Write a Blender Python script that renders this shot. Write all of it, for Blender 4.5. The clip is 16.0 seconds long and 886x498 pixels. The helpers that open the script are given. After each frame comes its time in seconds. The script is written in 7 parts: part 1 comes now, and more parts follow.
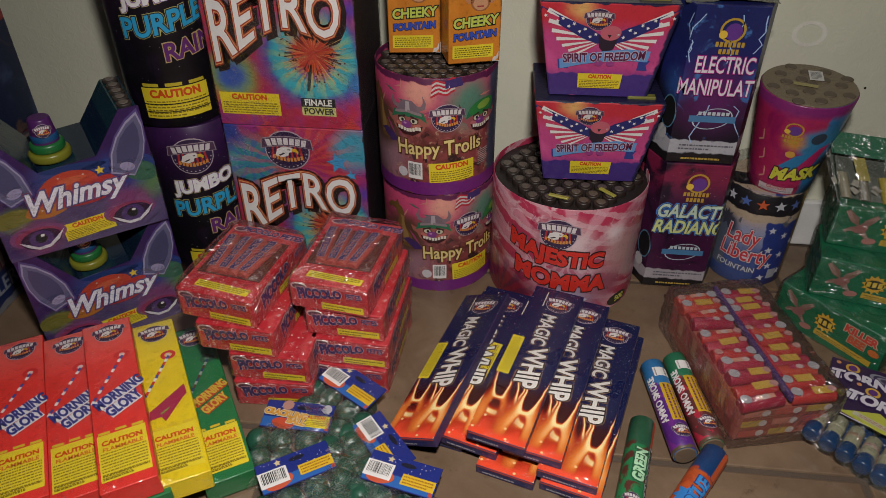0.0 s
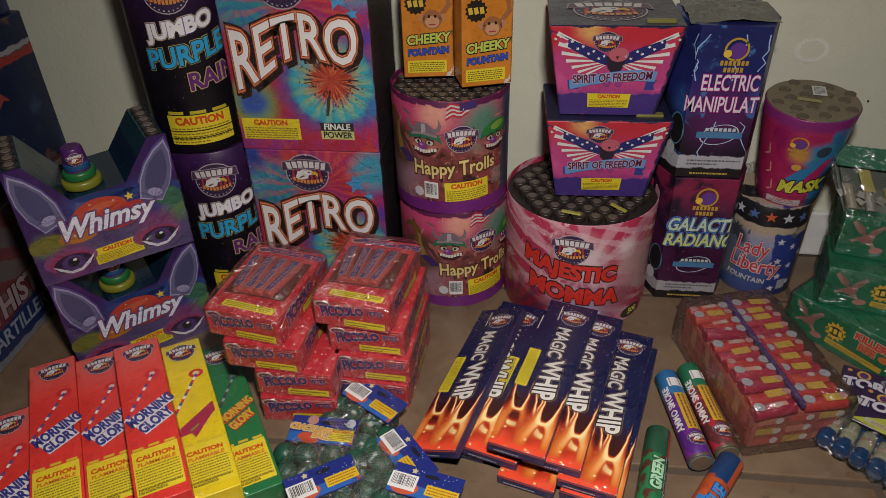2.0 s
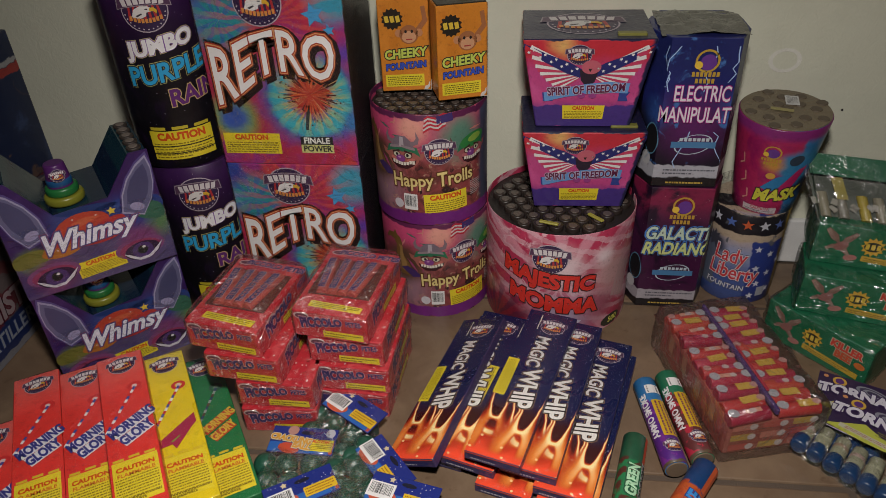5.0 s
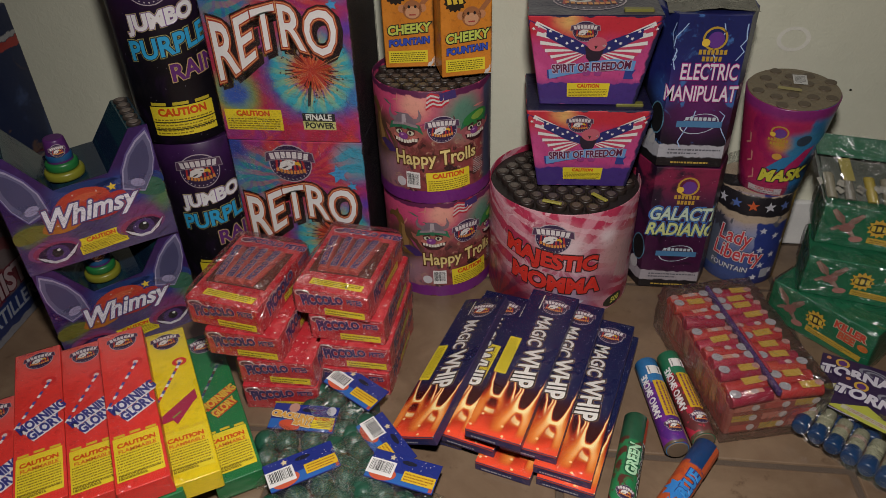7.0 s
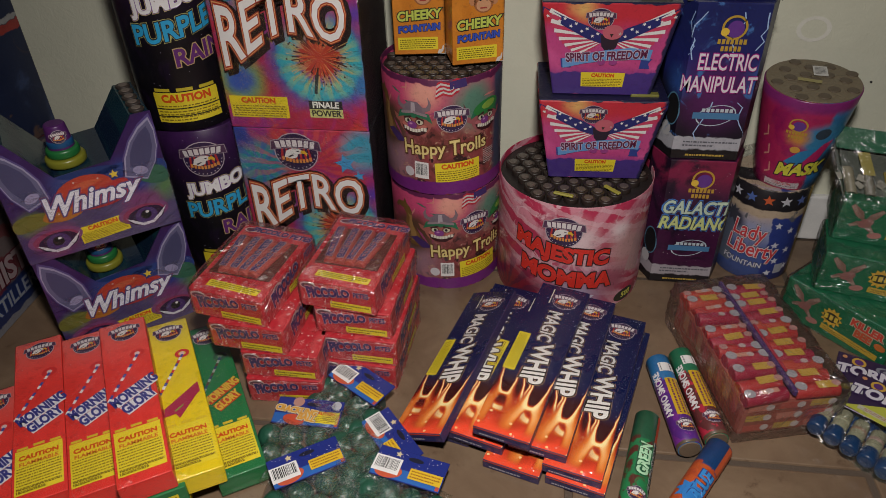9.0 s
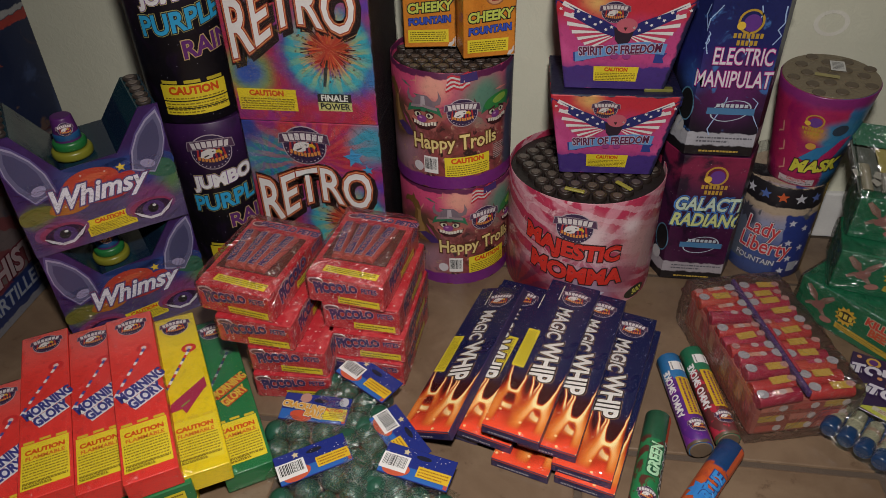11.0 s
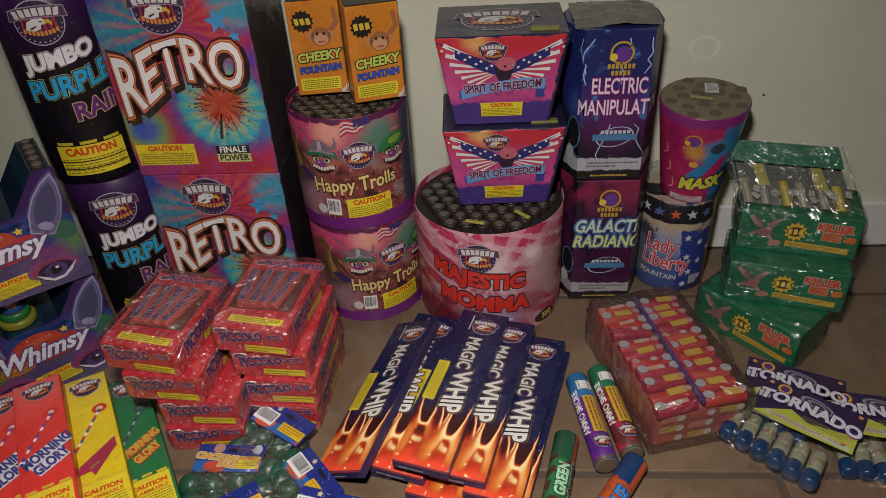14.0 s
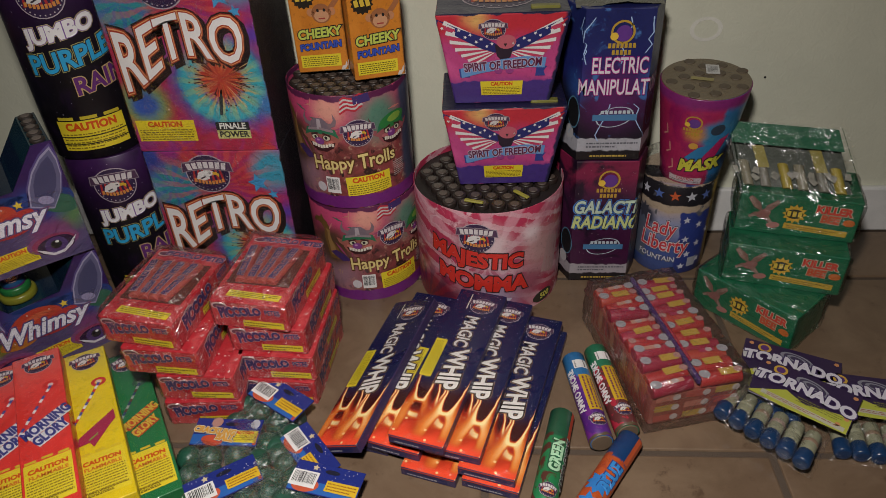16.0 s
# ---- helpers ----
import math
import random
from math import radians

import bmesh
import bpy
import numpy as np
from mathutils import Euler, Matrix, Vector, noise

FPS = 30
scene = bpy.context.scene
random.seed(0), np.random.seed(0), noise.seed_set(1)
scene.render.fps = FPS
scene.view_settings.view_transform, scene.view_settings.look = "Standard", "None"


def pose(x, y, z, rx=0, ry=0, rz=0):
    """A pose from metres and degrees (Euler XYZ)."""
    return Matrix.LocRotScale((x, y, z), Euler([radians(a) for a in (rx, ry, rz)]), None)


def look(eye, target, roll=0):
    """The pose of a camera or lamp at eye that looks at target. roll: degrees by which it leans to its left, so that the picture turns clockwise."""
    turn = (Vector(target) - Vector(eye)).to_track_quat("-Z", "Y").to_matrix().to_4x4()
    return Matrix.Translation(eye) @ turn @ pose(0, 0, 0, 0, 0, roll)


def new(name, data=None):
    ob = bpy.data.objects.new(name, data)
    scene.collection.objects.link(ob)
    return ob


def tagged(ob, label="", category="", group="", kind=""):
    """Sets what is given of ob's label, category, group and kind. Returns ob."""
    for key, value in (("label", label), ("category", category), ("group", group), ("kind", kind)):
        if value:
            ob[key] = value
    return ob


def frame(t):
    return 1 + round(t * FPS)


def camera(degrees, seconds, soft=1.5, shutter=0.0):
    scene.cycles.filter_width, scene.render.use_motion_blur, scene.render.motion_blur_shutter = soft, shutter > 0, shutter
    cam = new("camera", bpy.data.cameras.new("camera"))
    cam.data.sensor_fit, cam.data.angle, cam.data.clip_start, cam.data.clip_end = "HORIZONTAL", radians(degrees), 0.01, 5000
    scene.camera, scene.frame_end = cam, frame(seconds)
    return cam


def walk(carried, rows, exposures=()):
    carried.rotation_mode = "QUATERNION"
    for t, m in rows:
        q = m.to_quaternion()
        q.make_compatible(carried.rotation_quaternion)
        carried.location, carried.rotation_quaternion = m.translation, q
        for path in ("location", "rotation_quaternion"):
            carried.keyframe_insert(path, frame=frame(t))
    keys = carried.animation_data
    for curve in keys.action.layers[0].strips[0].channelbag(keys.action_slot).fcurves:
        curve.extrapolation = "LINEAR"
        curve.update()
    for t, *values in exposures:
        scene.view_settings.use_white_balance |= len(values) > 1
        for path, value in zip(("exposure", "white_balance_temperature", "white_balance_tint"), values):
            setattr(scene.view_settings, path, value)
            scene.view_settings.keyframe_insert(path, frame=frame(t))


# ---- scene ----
cam = camera(63.5, 16.0, 0.8)
PATH = [
    (0, (0.115, -0.522, 0.651), (-0.066, 1.087, -0.524), -0.1),
    (0.5, (0.111, -0.526, 0.654), (-0.065, 1.085, -0.518), -0.5),
    (1, (0.1, -0.521, 0.648), (-0.082, 1.083, -0.532), -0.9),
    (1.5, (0.098, -0.525, 0.656), (-0.09, 1.084, -0.517), -1.2),
    (2, (0.107, -0.544, 0.668), (-0.1, 1.087, -0.47), -1.6),
    (2.5, (0.108, -0.544, 0.676), (-0.106, 1.104, -0.437), -1.5),
    (3, (0.105, -0.541, 0.679), (-0.108, 1.116, -0.421), -1.4),
    (3.5, (0.116, -0.546, 0.682), (-0.095, 1.119, -0.406), -1.8),
    (4, (0.131, -0.549, 0.679), (-0.079, 1.111, -0.418), -2.3),
    (6.5, (0.138, -0.55, 0.672), (-0.079, 1.077, -0.471), -2.0),
    (7, (0.137, -0.548, 0.668), (-0.081, 1.07, -0.488), -2.0),
    (7.5, (0.14, -0.541, 0.663), (-0.074, 1.07, -0.503), -1.7),
    (8, (0.139, -0.534, 0.66), (-0.067, 1.068, -0.518), -1.3),
    (8.5, (0.132, -0.531, 0.662), (-0.085, 1.067, -0.521), -1.6),
    (9, (0.128, -0.53, 0.661), (-0.097, 1.067, -0.521), -1.6),
    (11.5, (0.123, -0.519, 0.659), (-0.119, 1.061, -0.543), -1.6),
    (12, (0.125, -0.526, 0.665), (-0.107, 1.068, -0.52), -1.8),
    (12.5, (0.144, -0.526, 0.674), (-0.062, 1.083, -0.496), -2.2),
    (13, (0.156, -0.525, 0.678), (-0.013, 1.099, -0.478), -2.4),
    (13.5, (0.171, -0.526, 0.678), (0.023, 1.107, -0.467), -2.8),
    (14, (0.194, -0.525, 0.678), (0.061, 1.112, -0.462), -3.5),
    (14.5, (0.207, -0.524, 0.672), (0.085, 1.107, -0.48), -3.6),
    (15, (0.206, -0.527, 0.672), (0.085, 1.098, -0.489), -3.3),
    (15.5, (0.201, -0.53, 0.668), (0.075, 1.092, -0.496), -3.0),
    (16, (0.199, -0.534, 0.668), (0.059, 1.086, -0.497), -3.1),
]
walk(cam, [(t, look(eye, target, roll)) for t, eye, target, roll in PATH])

# world: the room is closed, a faint grey fills what is left
world = bpy.data.worlds.new("world")
world.use_nodes = True
world.node_tree.nodes["Background"].inputs[0].default_value = (0.9, 0.95, 1.0, 1)
world.node_tree.nodes["Background"].inputs[1].default_value = 0.05
scene.world = world
scene.view_settings.exposure = 0.0

LAMP = bpy.data.lights.new("camera_light", "AREA")
LAMP.shape, LAMP.size = "DISK", 0.07
LAMP.spread = radians(150)
LAMP.energy, LAMP.color = 7.5, (1.0, 0.94, 0.90)
lamp_ob = new("camera_light", LAMP)
lamp_ob.matrix_world = look((0.15, -0.46, 0.88), (0.11, -0.22, 0.0))


# ---------------------------------------------------------------- materials
def nodes_of(name):
    m = bpy.data.materials.new(name)
    m.use_nodes = True
    t = m.node_tree
    return m, t, t.nodes["Principled BSDF"]


def link(t, a, b):
    t.links.new(a, b)


def math_node(t, op, a, b=None, clamp=False):
    n = t.nodes.new("ShaderNodeMath")
    n.operation, n.use_clamp = op, clamp
    for i, v in enumerate((a, b)):
        if v is None:
            continue
        if isinstance(v, (int, float)):
            n.inputs[i].default_value = v
        else:
            link(t, v, n.inputs[i])
    return n.outputs[0]


def mix_node(t, f, a, b, blend="MIX"):
    n = t.nodes.new("ShaderNodeMix")
    n.data_type, n.blend_type = "RGBA", blend
    for s, v in ((n.inputs[0], f), (n.inputs[6], a), (n.inputs[7], b)):
        if isinstance(v, (int, float)):
            s.default_value = v
        elif isinstance(v, tuple):
            s.default_value = (*v[:3], 1)
        else:
            link(t, v, s)
    return n.outputs[2]


def noise_node(t, vec, scale, detail=3.0, rough=0.6, distort=0.0):
    n = t.nodes.new("ShaderNodeTexNoise")
    n.inputs["Scale"].default_value, n.inputs["Detail"].default_value = scale, detail
    n.inputs["Roughness"].default_value, n.inputs["Distortion"].default_value = rough, distort
    link(t, vec, n.inputs["Vector"])
    return n


def coords(t, kind="Object"):
    return t.nodes.new("ShaderNodeTexCoord").outputs[kind]


def step(t, x, lo, hi):
    n = t.nodes.new("ShaderNodeMapRange")
    n.interpolation_type = "SMOOTHSTEP"
    n.inputs[1].default_value, n.inputs[2].default_value = lo, hi
    link(t, x, n.inputs[0])
    return n.outputs[0]


def finish(t, p, colour, rough, vec, bump, bscale, wear=0.12):
    """Fine grain, broad patches and a relief over a colour."""
    fine = noise_node(t, vec, 420.0, 2.0)
    broad = noise_node(t, vec, 14.0, 3.0)
    g = step(t, fine.outputs[0], 0.25, 0.8)
    b = step(t, broad.outputs[0], 0.3, 0.75)
    dim = math_node(t, "MULTIPLY_ADD", b, wear)
    t.nodes[-1].inputs[2].default_value = 1.0 - wear
    dim2 = math_node(t, "MULTIPLY_ADD", g, wear * 0.5)
    t.nodes[-1].inputs[2].default_value = 1.0 - wear * 0.3
    k = math_node(t, "MULTIPLY", dim, dim2)
    v = t.nodes.new("ShaderNodeHueSaturation")
    link(t, k, v.inputs["Value"])
    if isinstance(colour, tuple):
        v.inputs["Color"].default_value = (*colour[:3], 1)
    else:
        link(t, colour, v.inputs["Color"])
    link(t, v.outputs[0], p.inputs["Base Color"])
    rr = math_node(t, "MULTIPLY_ADD", b, 0.15)
    t.nodes[-1].inputs[2].default_value = rough - 0.06
    link(t, rr, p.inputs["Roughness"])
    if bump:
        crease = noise_node(t, vec, bscale, 2.0, 0.5, 1.5)
        bn = t.nodes.new("ShaderNodeBump")
        bn.inputs["Strength"].default_value = bump
        bn.inputs["Distance"].default_value = 0.002
        link(t, crease.outputs[0], bn.inputs["Height"])
        link(t, bn.outputs[0], p.inputs["Normal"])


CACHE = {}


def ink(colour, rough=0.42, bump=0.10, metal=0.0, bscale=60.0):
    """A plain printed or painted colour."""
    key = (colour, rough, bump, metal, bscale)
    if key not in CACHE:
        m, t, p = nodes_of("print")
        p.inputs["Metallic"].default_value = metal
        p.inputs["Specular IOR Level"].default_value = 0.5
        finish(t, p, colour, rough, coords(t), bump, bscale)
        CACHE[key] = m
    return CACHE[key]


def art(name, base, layers, rough=0.36, bump=0.16, bscale=45.0, warp=0.006):
    """A printed picture in metres across (u) and up (v) on a wrapper. Layers:
    ("up", v0, v1, colour)  colour above a soft line; ("spot", u, v, radius, soft, colour); ("ring", u, v, radius, half, colour)
    ("rays", u, v, count, radius, colour, amount); ("cloud", scale, lo, hi, colour); ("stars", scale, radius, colour); ("band", v0, v1, colour)
    ("stripe", angle, pitch, share, colour, amount)"""
    m, t, p = nodes_of(name)
    uv = coords(t, "UV")
    w = noise_node(t, uv, 55.0, 3.0)
    sub = t.nodes.new("ShaderNodeVectorMath")
    sub.operation = "SUBTRACT"
    link(t, w.outputs["Color"], sub.inputs[0])
    sub.inputs[1].default_value = (0.5, 0.5, 0.5)
    sc = t.nodes.new("ShaderNodeVectorMath")
    sc.operation = "SCALE"
    sc.inputs["Scale"].default_value = warp * 2
    link(t, sub.outputs[0], sc.inputs[0])
    add = t.nodes.new("ShaderNodeVectorMath")
    link(t, uv, add.inputs[0]), link(t, sc.outputs[0], add.inputs[1])
    sep = t.nodes.new("ShaderNodeSeparateXYZ")
    link(t, add.outputs[0], sep.inputs[0])
    u, v = sep.outputs[0], sep.outputs[1]
    cur = base

    def polar(cu, cv):
        du, dv = math_node(t, "SUBTRACT", u, cu), math_node(t, "SUBTRACT", v, cv)
        d = math_node(t, "SQRT", math_node(t, "ADD", math_node(t, "MULTIPLY", du, du), math_node(t, "MULTIPLY", dv, dv)))
        return d, math_node(t, "ARCTAN2", dv, du)

    for kind, *a in layers:
        if kind == "up":
            f, c = step(t, v, a[0], a[1]), a[2]
        elif kind == "right":
            f, c = step(t, u, a[0], a[1]), a[2]
        elif kind == "band":
            f = math_node(t, "MULTIPLY", step(t, v, a[0] - 0.001, a[0] + 0.001), math_node(t, "SUBTRACT", 1.0, step(t, v, a[1] - 0.001, a[1] + 0.001)))
            c = a[2]
        elif kind == "spot":
            d, _ = polar(a[0], a[1])
            f, c = math_node(t, "SUBTRACT", 1.0, step(t, d, a[2] - a[3], a[2] + a[3])), a[4]
        elif kind == "ring":
            d, _ = polar(a[0], a[1])
            e = math_node(t, "ABSOLUTE", math_node(t, "SUBTRACT", d, a[2]))
            f, c = math_node(t, "SUBTRACT", 1.0, step(t, e, a[3] * 0.4, a[3])), a[4]
        elif kind == "rays":
            d, th = polar(a[0], a[1])
            s = math_node(t, "SINE", math_node(t, "MULTIPLY", th, float(a[2])))
            f = math_node(t, "MULTIPLY", step(t, s, -0.1, 0.5), math_node(t, "SUBTRACT", 1.0, step(t, d, a[3] * 0.5, a[3])))
            f, c = math_node(t, "MULTIPLY", f, a[5]), a[4]
        elif kind == "cloud":
            f, c = step(t, noise_node(t, uv, a[0], 4.0, 0.6, 0.8).outputs[0], a[1], a[2]), a[3]
        elif kind == "stars":
            vo = t.nodes.new("ShaderNodeTexVoronoi")
            vo.inputs["Scale"].default_value = a[0]
            link(t, uv, vo.inputs["Vector"])
            f, c = math_node(t, "LESS_THAN", vo.outputs["Distance"], a[1]), a[2]
        elif kind == "stripe":
            ca, sa = math.cos(radians(a[0])), math.sin(radians(a[0]))
            q = math_node(t, "ADD", math_node(t, "MULTIPLY", u, ca), math_node(t, "MULTIPLY", v, sa))
            fr = math_node(t, "FRACT", math_node(t, "DIVIDE", q, a[1]))
            f, c = math_node(t, "MULTIPLY", math_node(t, "LESS_THAN", fr, a[2]), a[4]), a[3]
        cur = mix_node(t, f, cur, c)
    # print grain and scuffs
    g = noise_node(t, uv, 160.0, 4.0, 0.7, 0.4)
    cur = mix_node(t, math_node(t, "MULTIPLY", step(t, g.outputs[0], 0.52, 0.72), 0.28), cur, (0.02, 0.015, 0.02))
    cur = mix_node(t, math_node(t, "MULTIPLY", step(t, g.outputs[0], 0.44, 0.28), 0.012), cur, (0.75, 0.70, 0.68))
    finish(t, p, cur, rough, coords(t), bump, bscale, 0.14)
    return m


def film(name, tint=(1, 1, 1), gloss=0.08, bump=0.6, bscale=26.0, rough=0.13, depth=0.012):
    """Clear, creased plastic film."""
    m = bpy.data.materials.new(name)
    m.use_nodes = True
    t = m.node_tree
    t.nodes.clear()
    out = t.nodes.new("ShaderNodeOutputMaterial")
    tr, gl, mx = t.nodes.new("ShaderNodeBsdfTransparent"), t.nodes.new("ShaderNodeBsdfGlossy"), t.nodes.new("ShaderNodeMixShader")
    tr.inputs[0].default_value = (*tint, 1)
    gl.inputs["Roughness"].default_value = rough
    vec = coords(t)
    n = noise_node(t, vec, bscale, 3.0, 0.6, 2.5)
    bn = t.nodes.new("ShaderNodeBump")
    bn.inputs["Strength"].default_value, bn.inputs["Distance"].default_value = bump, depth
    link(t, n.outputs[0], bn.inputs["Height"])
    link(t, bn.outputs[0], gl.inputs["Normal"])
    fr = t.nodes.new("ShaderNodeFresnel")
    fr.inputs[0].default_value = 1.45
    link(t, bn.outputs[0], fr.inputs["Normal"])
    link(t, math_node(t, "ADD", math_node(t, "MULTIPLY", fr.outputs[0], 0.55), gloss, True), mx.inputs[0])
    link(t, tr.outputs[0], mx.inputs[1]), link(t, gl.outputs[0], mx.inputs[2])
    link(t, mx.outputs[0], out.inputs[0])
    return m


WHITE, BLACK = (0.75, 0.74, 0.72), (0.012, 0.012, 0.014)
YELLOW, RED, NAVY = (0.72, 0.58, 0.03), (0.55, 0.03, 0.03), (0.015, 0.02, 0.10)
CLEAR = film("clear_film", (1, 1, 1), 0.02, 1.0, 30.0, 0.09, 0.022)
TIGHT = film("tight_film", (1, 1, 1), 0.025, 0.5, 16.0, 0.10, 0.010)


def wall_paint():
    m, t, p = nodes_of("wall_paint")
    vec = coords(t)
    finish(t, p, (0.68, 0.685, 0.55), 0.34, vec, 0.25, 90.0, 0.05)
    return m


def tile_glaze():
    m, t, p = nodes_of("tile_glaze")
    vec = coords(t)
    rnd = t.nodes.new("ShaderNodeObjectInfo").outputs["Random"]
    off = t.nodes.new("ShaderNodeVectorMath")
    link(t, vec, off.inputs[0])
    link(t, math_node(t, "MULTIPLY", rnd, 9.0), off.inputs[1])
    a = noise_node(t, off.outputs[0], 9.0, 5.0, 0.65, 0.6)
    b = noise_node(t, off.outputs[0], 38.0, 4.0, 0.7)
    col = mix_node(t, step(t, a.outputs[0], 0.35, 0.7), (0.145, 0.094, 0.058), (0.22, 0.152, 0.096))
    col = mix_node(t, step(t, b.outputs[0], 0.58, 0.75), col, (0.10, 0.060, 0.036))
    dark = mix_node(t, math_node(t, "MULTIPLY", rnd, 0.3), col, (0.115, 0.074, 0.046))
    finish(t, p, dark, 0.36, vec, 0.2, 30.0, 0.10)
    return m


# ---------------------------------------------------------------- mesh helpers
def mesh_of(name, verts, faces, uvs=None, smooth=False):
    me = bpy.data.meshes.new(name)
    me.from_pydata([tuple(v) for v in verts], [], faces)
    if uvs is not None:
        lay = me.uv_layers.new(name="UVMap")
        for poly in me.polygons:
            for li, q in zip(poly.loop_indices, uvs[poly.index]):
                lay.data[li].uv = q
    if smooth:
        for poly in me.polygons:
            poly.use_smooth = True
    me.update()
    return me


def thing(name, label, category, loc, rz=0.0, group="", rx=0.0, ry=0.0):
    e = new(name)
    e.empty_display_size = 0.02
    e.matrix_basis = pose(*loc, rx, ry, rz)
    return tagged(e, label, category, group)


def part(name, me, material, parent, label=""):
    ob = new(name, me)
    if material is not None and not me.materials:
        me.materials.append(material)
    ob.parent = parent
    if label:
        ob["label"] = label
    return ob


def from_bm(name, bm, smooth=False):
    me = bpy.data.meshes.new(name)
    bm.to_mesh(me)
    bm.free()
    if smooth:
        for poly in me.polygons:
            poly.use_smooth = True
    return me


def block(w, d, h, x=0, y=0, z=0, bevel=0.001, seg=1):
    """A box with softened edges, standing on z."""
    bm = bmesh.new()
    bmesh.ops.create_cube(bm, size=1.0, matrix=Matrix.Translation((x, y, z + h / 2)) @ Matrix.Diagonal((w, d, h, 1)))
    if bevel:
        bmesh.ops.bevel(bm, geom=bm.edges[:], offset=bevel, segments=seg, affect="EDGES", profile=0.5)
    return from_bm("block", bm)


def tube(r, h, m=Matrix(), seg=20, bevel=0.0008, r2=None):
    """A closed round bar or cone along z from 0 to h, with a softened rim."""
    bm = bmesh.new()
    bmesh.ops.create_cone(bm, cap_ends=True, segments=seg, radius1=r, radius2=r if r2 is None else r2, depth=h, matrix=Matrix.Translation((0, 0, h / 2)))
    rims = [e for e in bm.edges if abs(e.verts[0].co.z - e.verts[1].co.z) < 1e-6]
    bmesh.ops.bevel(bm, geom=rims, offset=bevel, segments=2, affect="EDGES", profile=0.5)
    bmesh.ops.transform(bm, matrix=m, verts=bm.verts)
    me = from_bm("tube", bm)
    for poly in me.polygons:
        poly.use_smooth = len(poly.vertices) == 4
    return me


# ---------------------------------------------------------------- wrappers: a surface that pictures and letters lie on
class Shell:
    """An upright wrapper: a closed outline (from the middle of the front, to the right and round), a height and a widening to the top.
    at(u, v, h): the place u metres to the right of the front's middle, v metres up, h metres off the surface."""

    def __init__(self, outline, height, widen=1.0, lean=(0.0, 0.0)):
        self.p = [Vector(q) for q in outline]
        self.h, self.widen, self.lean = height, widen, lean
        self.s = [0.0]
        for a, b in zip(self.p, self.p[1:] + self.p[:1]):
            self.s.append(self.s[-1] + (b - a).length)
        self.mid = (1 + widen) / 2

    def scale(self, v):
        return 1 + (self.widen - 1) * v / self.h

    def at(self, u, v, h=0.0):
        u = (u / self.mid) % self.s[-1]
        i = int(np.searchsorted(self.s, u, side="right")) - 1
        i = min(max(i, 0), len(self.p) - 1)
        a, b = self.p[i], self.p[(i + 1) % len(self.p)]
        f = (u - self.s[i]) / max(self.s[i + 1] - self.s[i], 1e-9)
        q = a.lerp(b, f) * self.scale(v)
        d = (b - a).normalized()
        k = v / self.h
        return Vector((q.x + d.y * h + self.lean[0] * k, q.y - d.x * h + self.lean[1] * k, v))

    def mesh(self, levels=6, rim=0.0012):
        n, H = len(self.p), self.h
        vs = [(0, rim)] + [(rim + (H - 2 * rim) * i / levels, 0) for i in range(levels + 1)] + [(H, rim)]
        us = [x * self.mid for x in self.s]
        verts, faces, uvs = [], [], []
        for v, inset in vs:
            for i in range(n):
                verts.append(self.at(us[i] + 1e-7, v, -inset))
        for j in range(len(vs) - 1):
            for i in range(n):
                k = (i + 1) % n
                faces.append((j * n + i, j * n + k, (j + 1) * n + k, (j + 1) * n + i))
                c = lambda x: x - us[-1] if (us[i] + us[i + 1]) / 2 > us[-1] / 2 else x
                uvs.append([(c(us[i]), vs[j][0]), (c(us[i + 1]), vs[j][0]), (c(us[i + 1]), vs[j + 1][0]), (c(us[i]), vs[j + 1][0])])
        top = [(len(vs) - 1) * n + i for i in range(n)]
        faces += [tuple(range(n))[::-1], tuple(top)]
        uvs += [[(0.5, 0.5)] * n, [(verts[i][0], H + verts[i][1]) for i in top]]
        me = mesh_of("wrapper", verts, faces, uvs)
        for poly in me.polygons:
            poly.use_smooth = n > 16 and len(poly.vertices) == 4
        return me


class Plane:
    """A flat face for letters: an origin, the ways across and up, and the way out."""

    def __init__(self, o, ex, ey):
        self.o, self.ex, self.ey = Vector(o), Vector(ex).normalized(), Vector(ey).normalized()
        self.n = self.ex.cross(self.ey)

    def at(self, u, v, h=0.0):
        return self.o + self.ex * u + self.ey * v + self.n * h


def rect_outline(w, d, r=0.002):
    """A rectangle's outline with small round corners, from the front's middle."""
    pts = [(0, -d / 2)]
    for cx, cy, a0 in ((w / 2 - r, -d / 2 + r, -90), (w / 2 - r, d / 2 - r, 0), (-w / 2 + r, d / 2 - r, 90), (-w / 2 + r, -d / 2 + r, 180)):
        for a in (0, 45, 90):
            pts.append((cx + r * math.cos(radians(a0 + a)), cy + r * math.sin(radians(a0 + a))))
    return pts


def round_outline(r, n=56):
    return [(r * math.sin(2 * math.pi * i / n), -r * math.cos(2 * math.pi * i / n)) for i in range(n)]


def poly_outline(pts):
    """An outline through corners, given from the right front one on, starting at the front's middle."""
    a, b = Vector(pts[-1]), Vector(pts[0])
    return [tuple((a + b) / 2)] + pts


H1 = 0.0004
LETTERS = {}


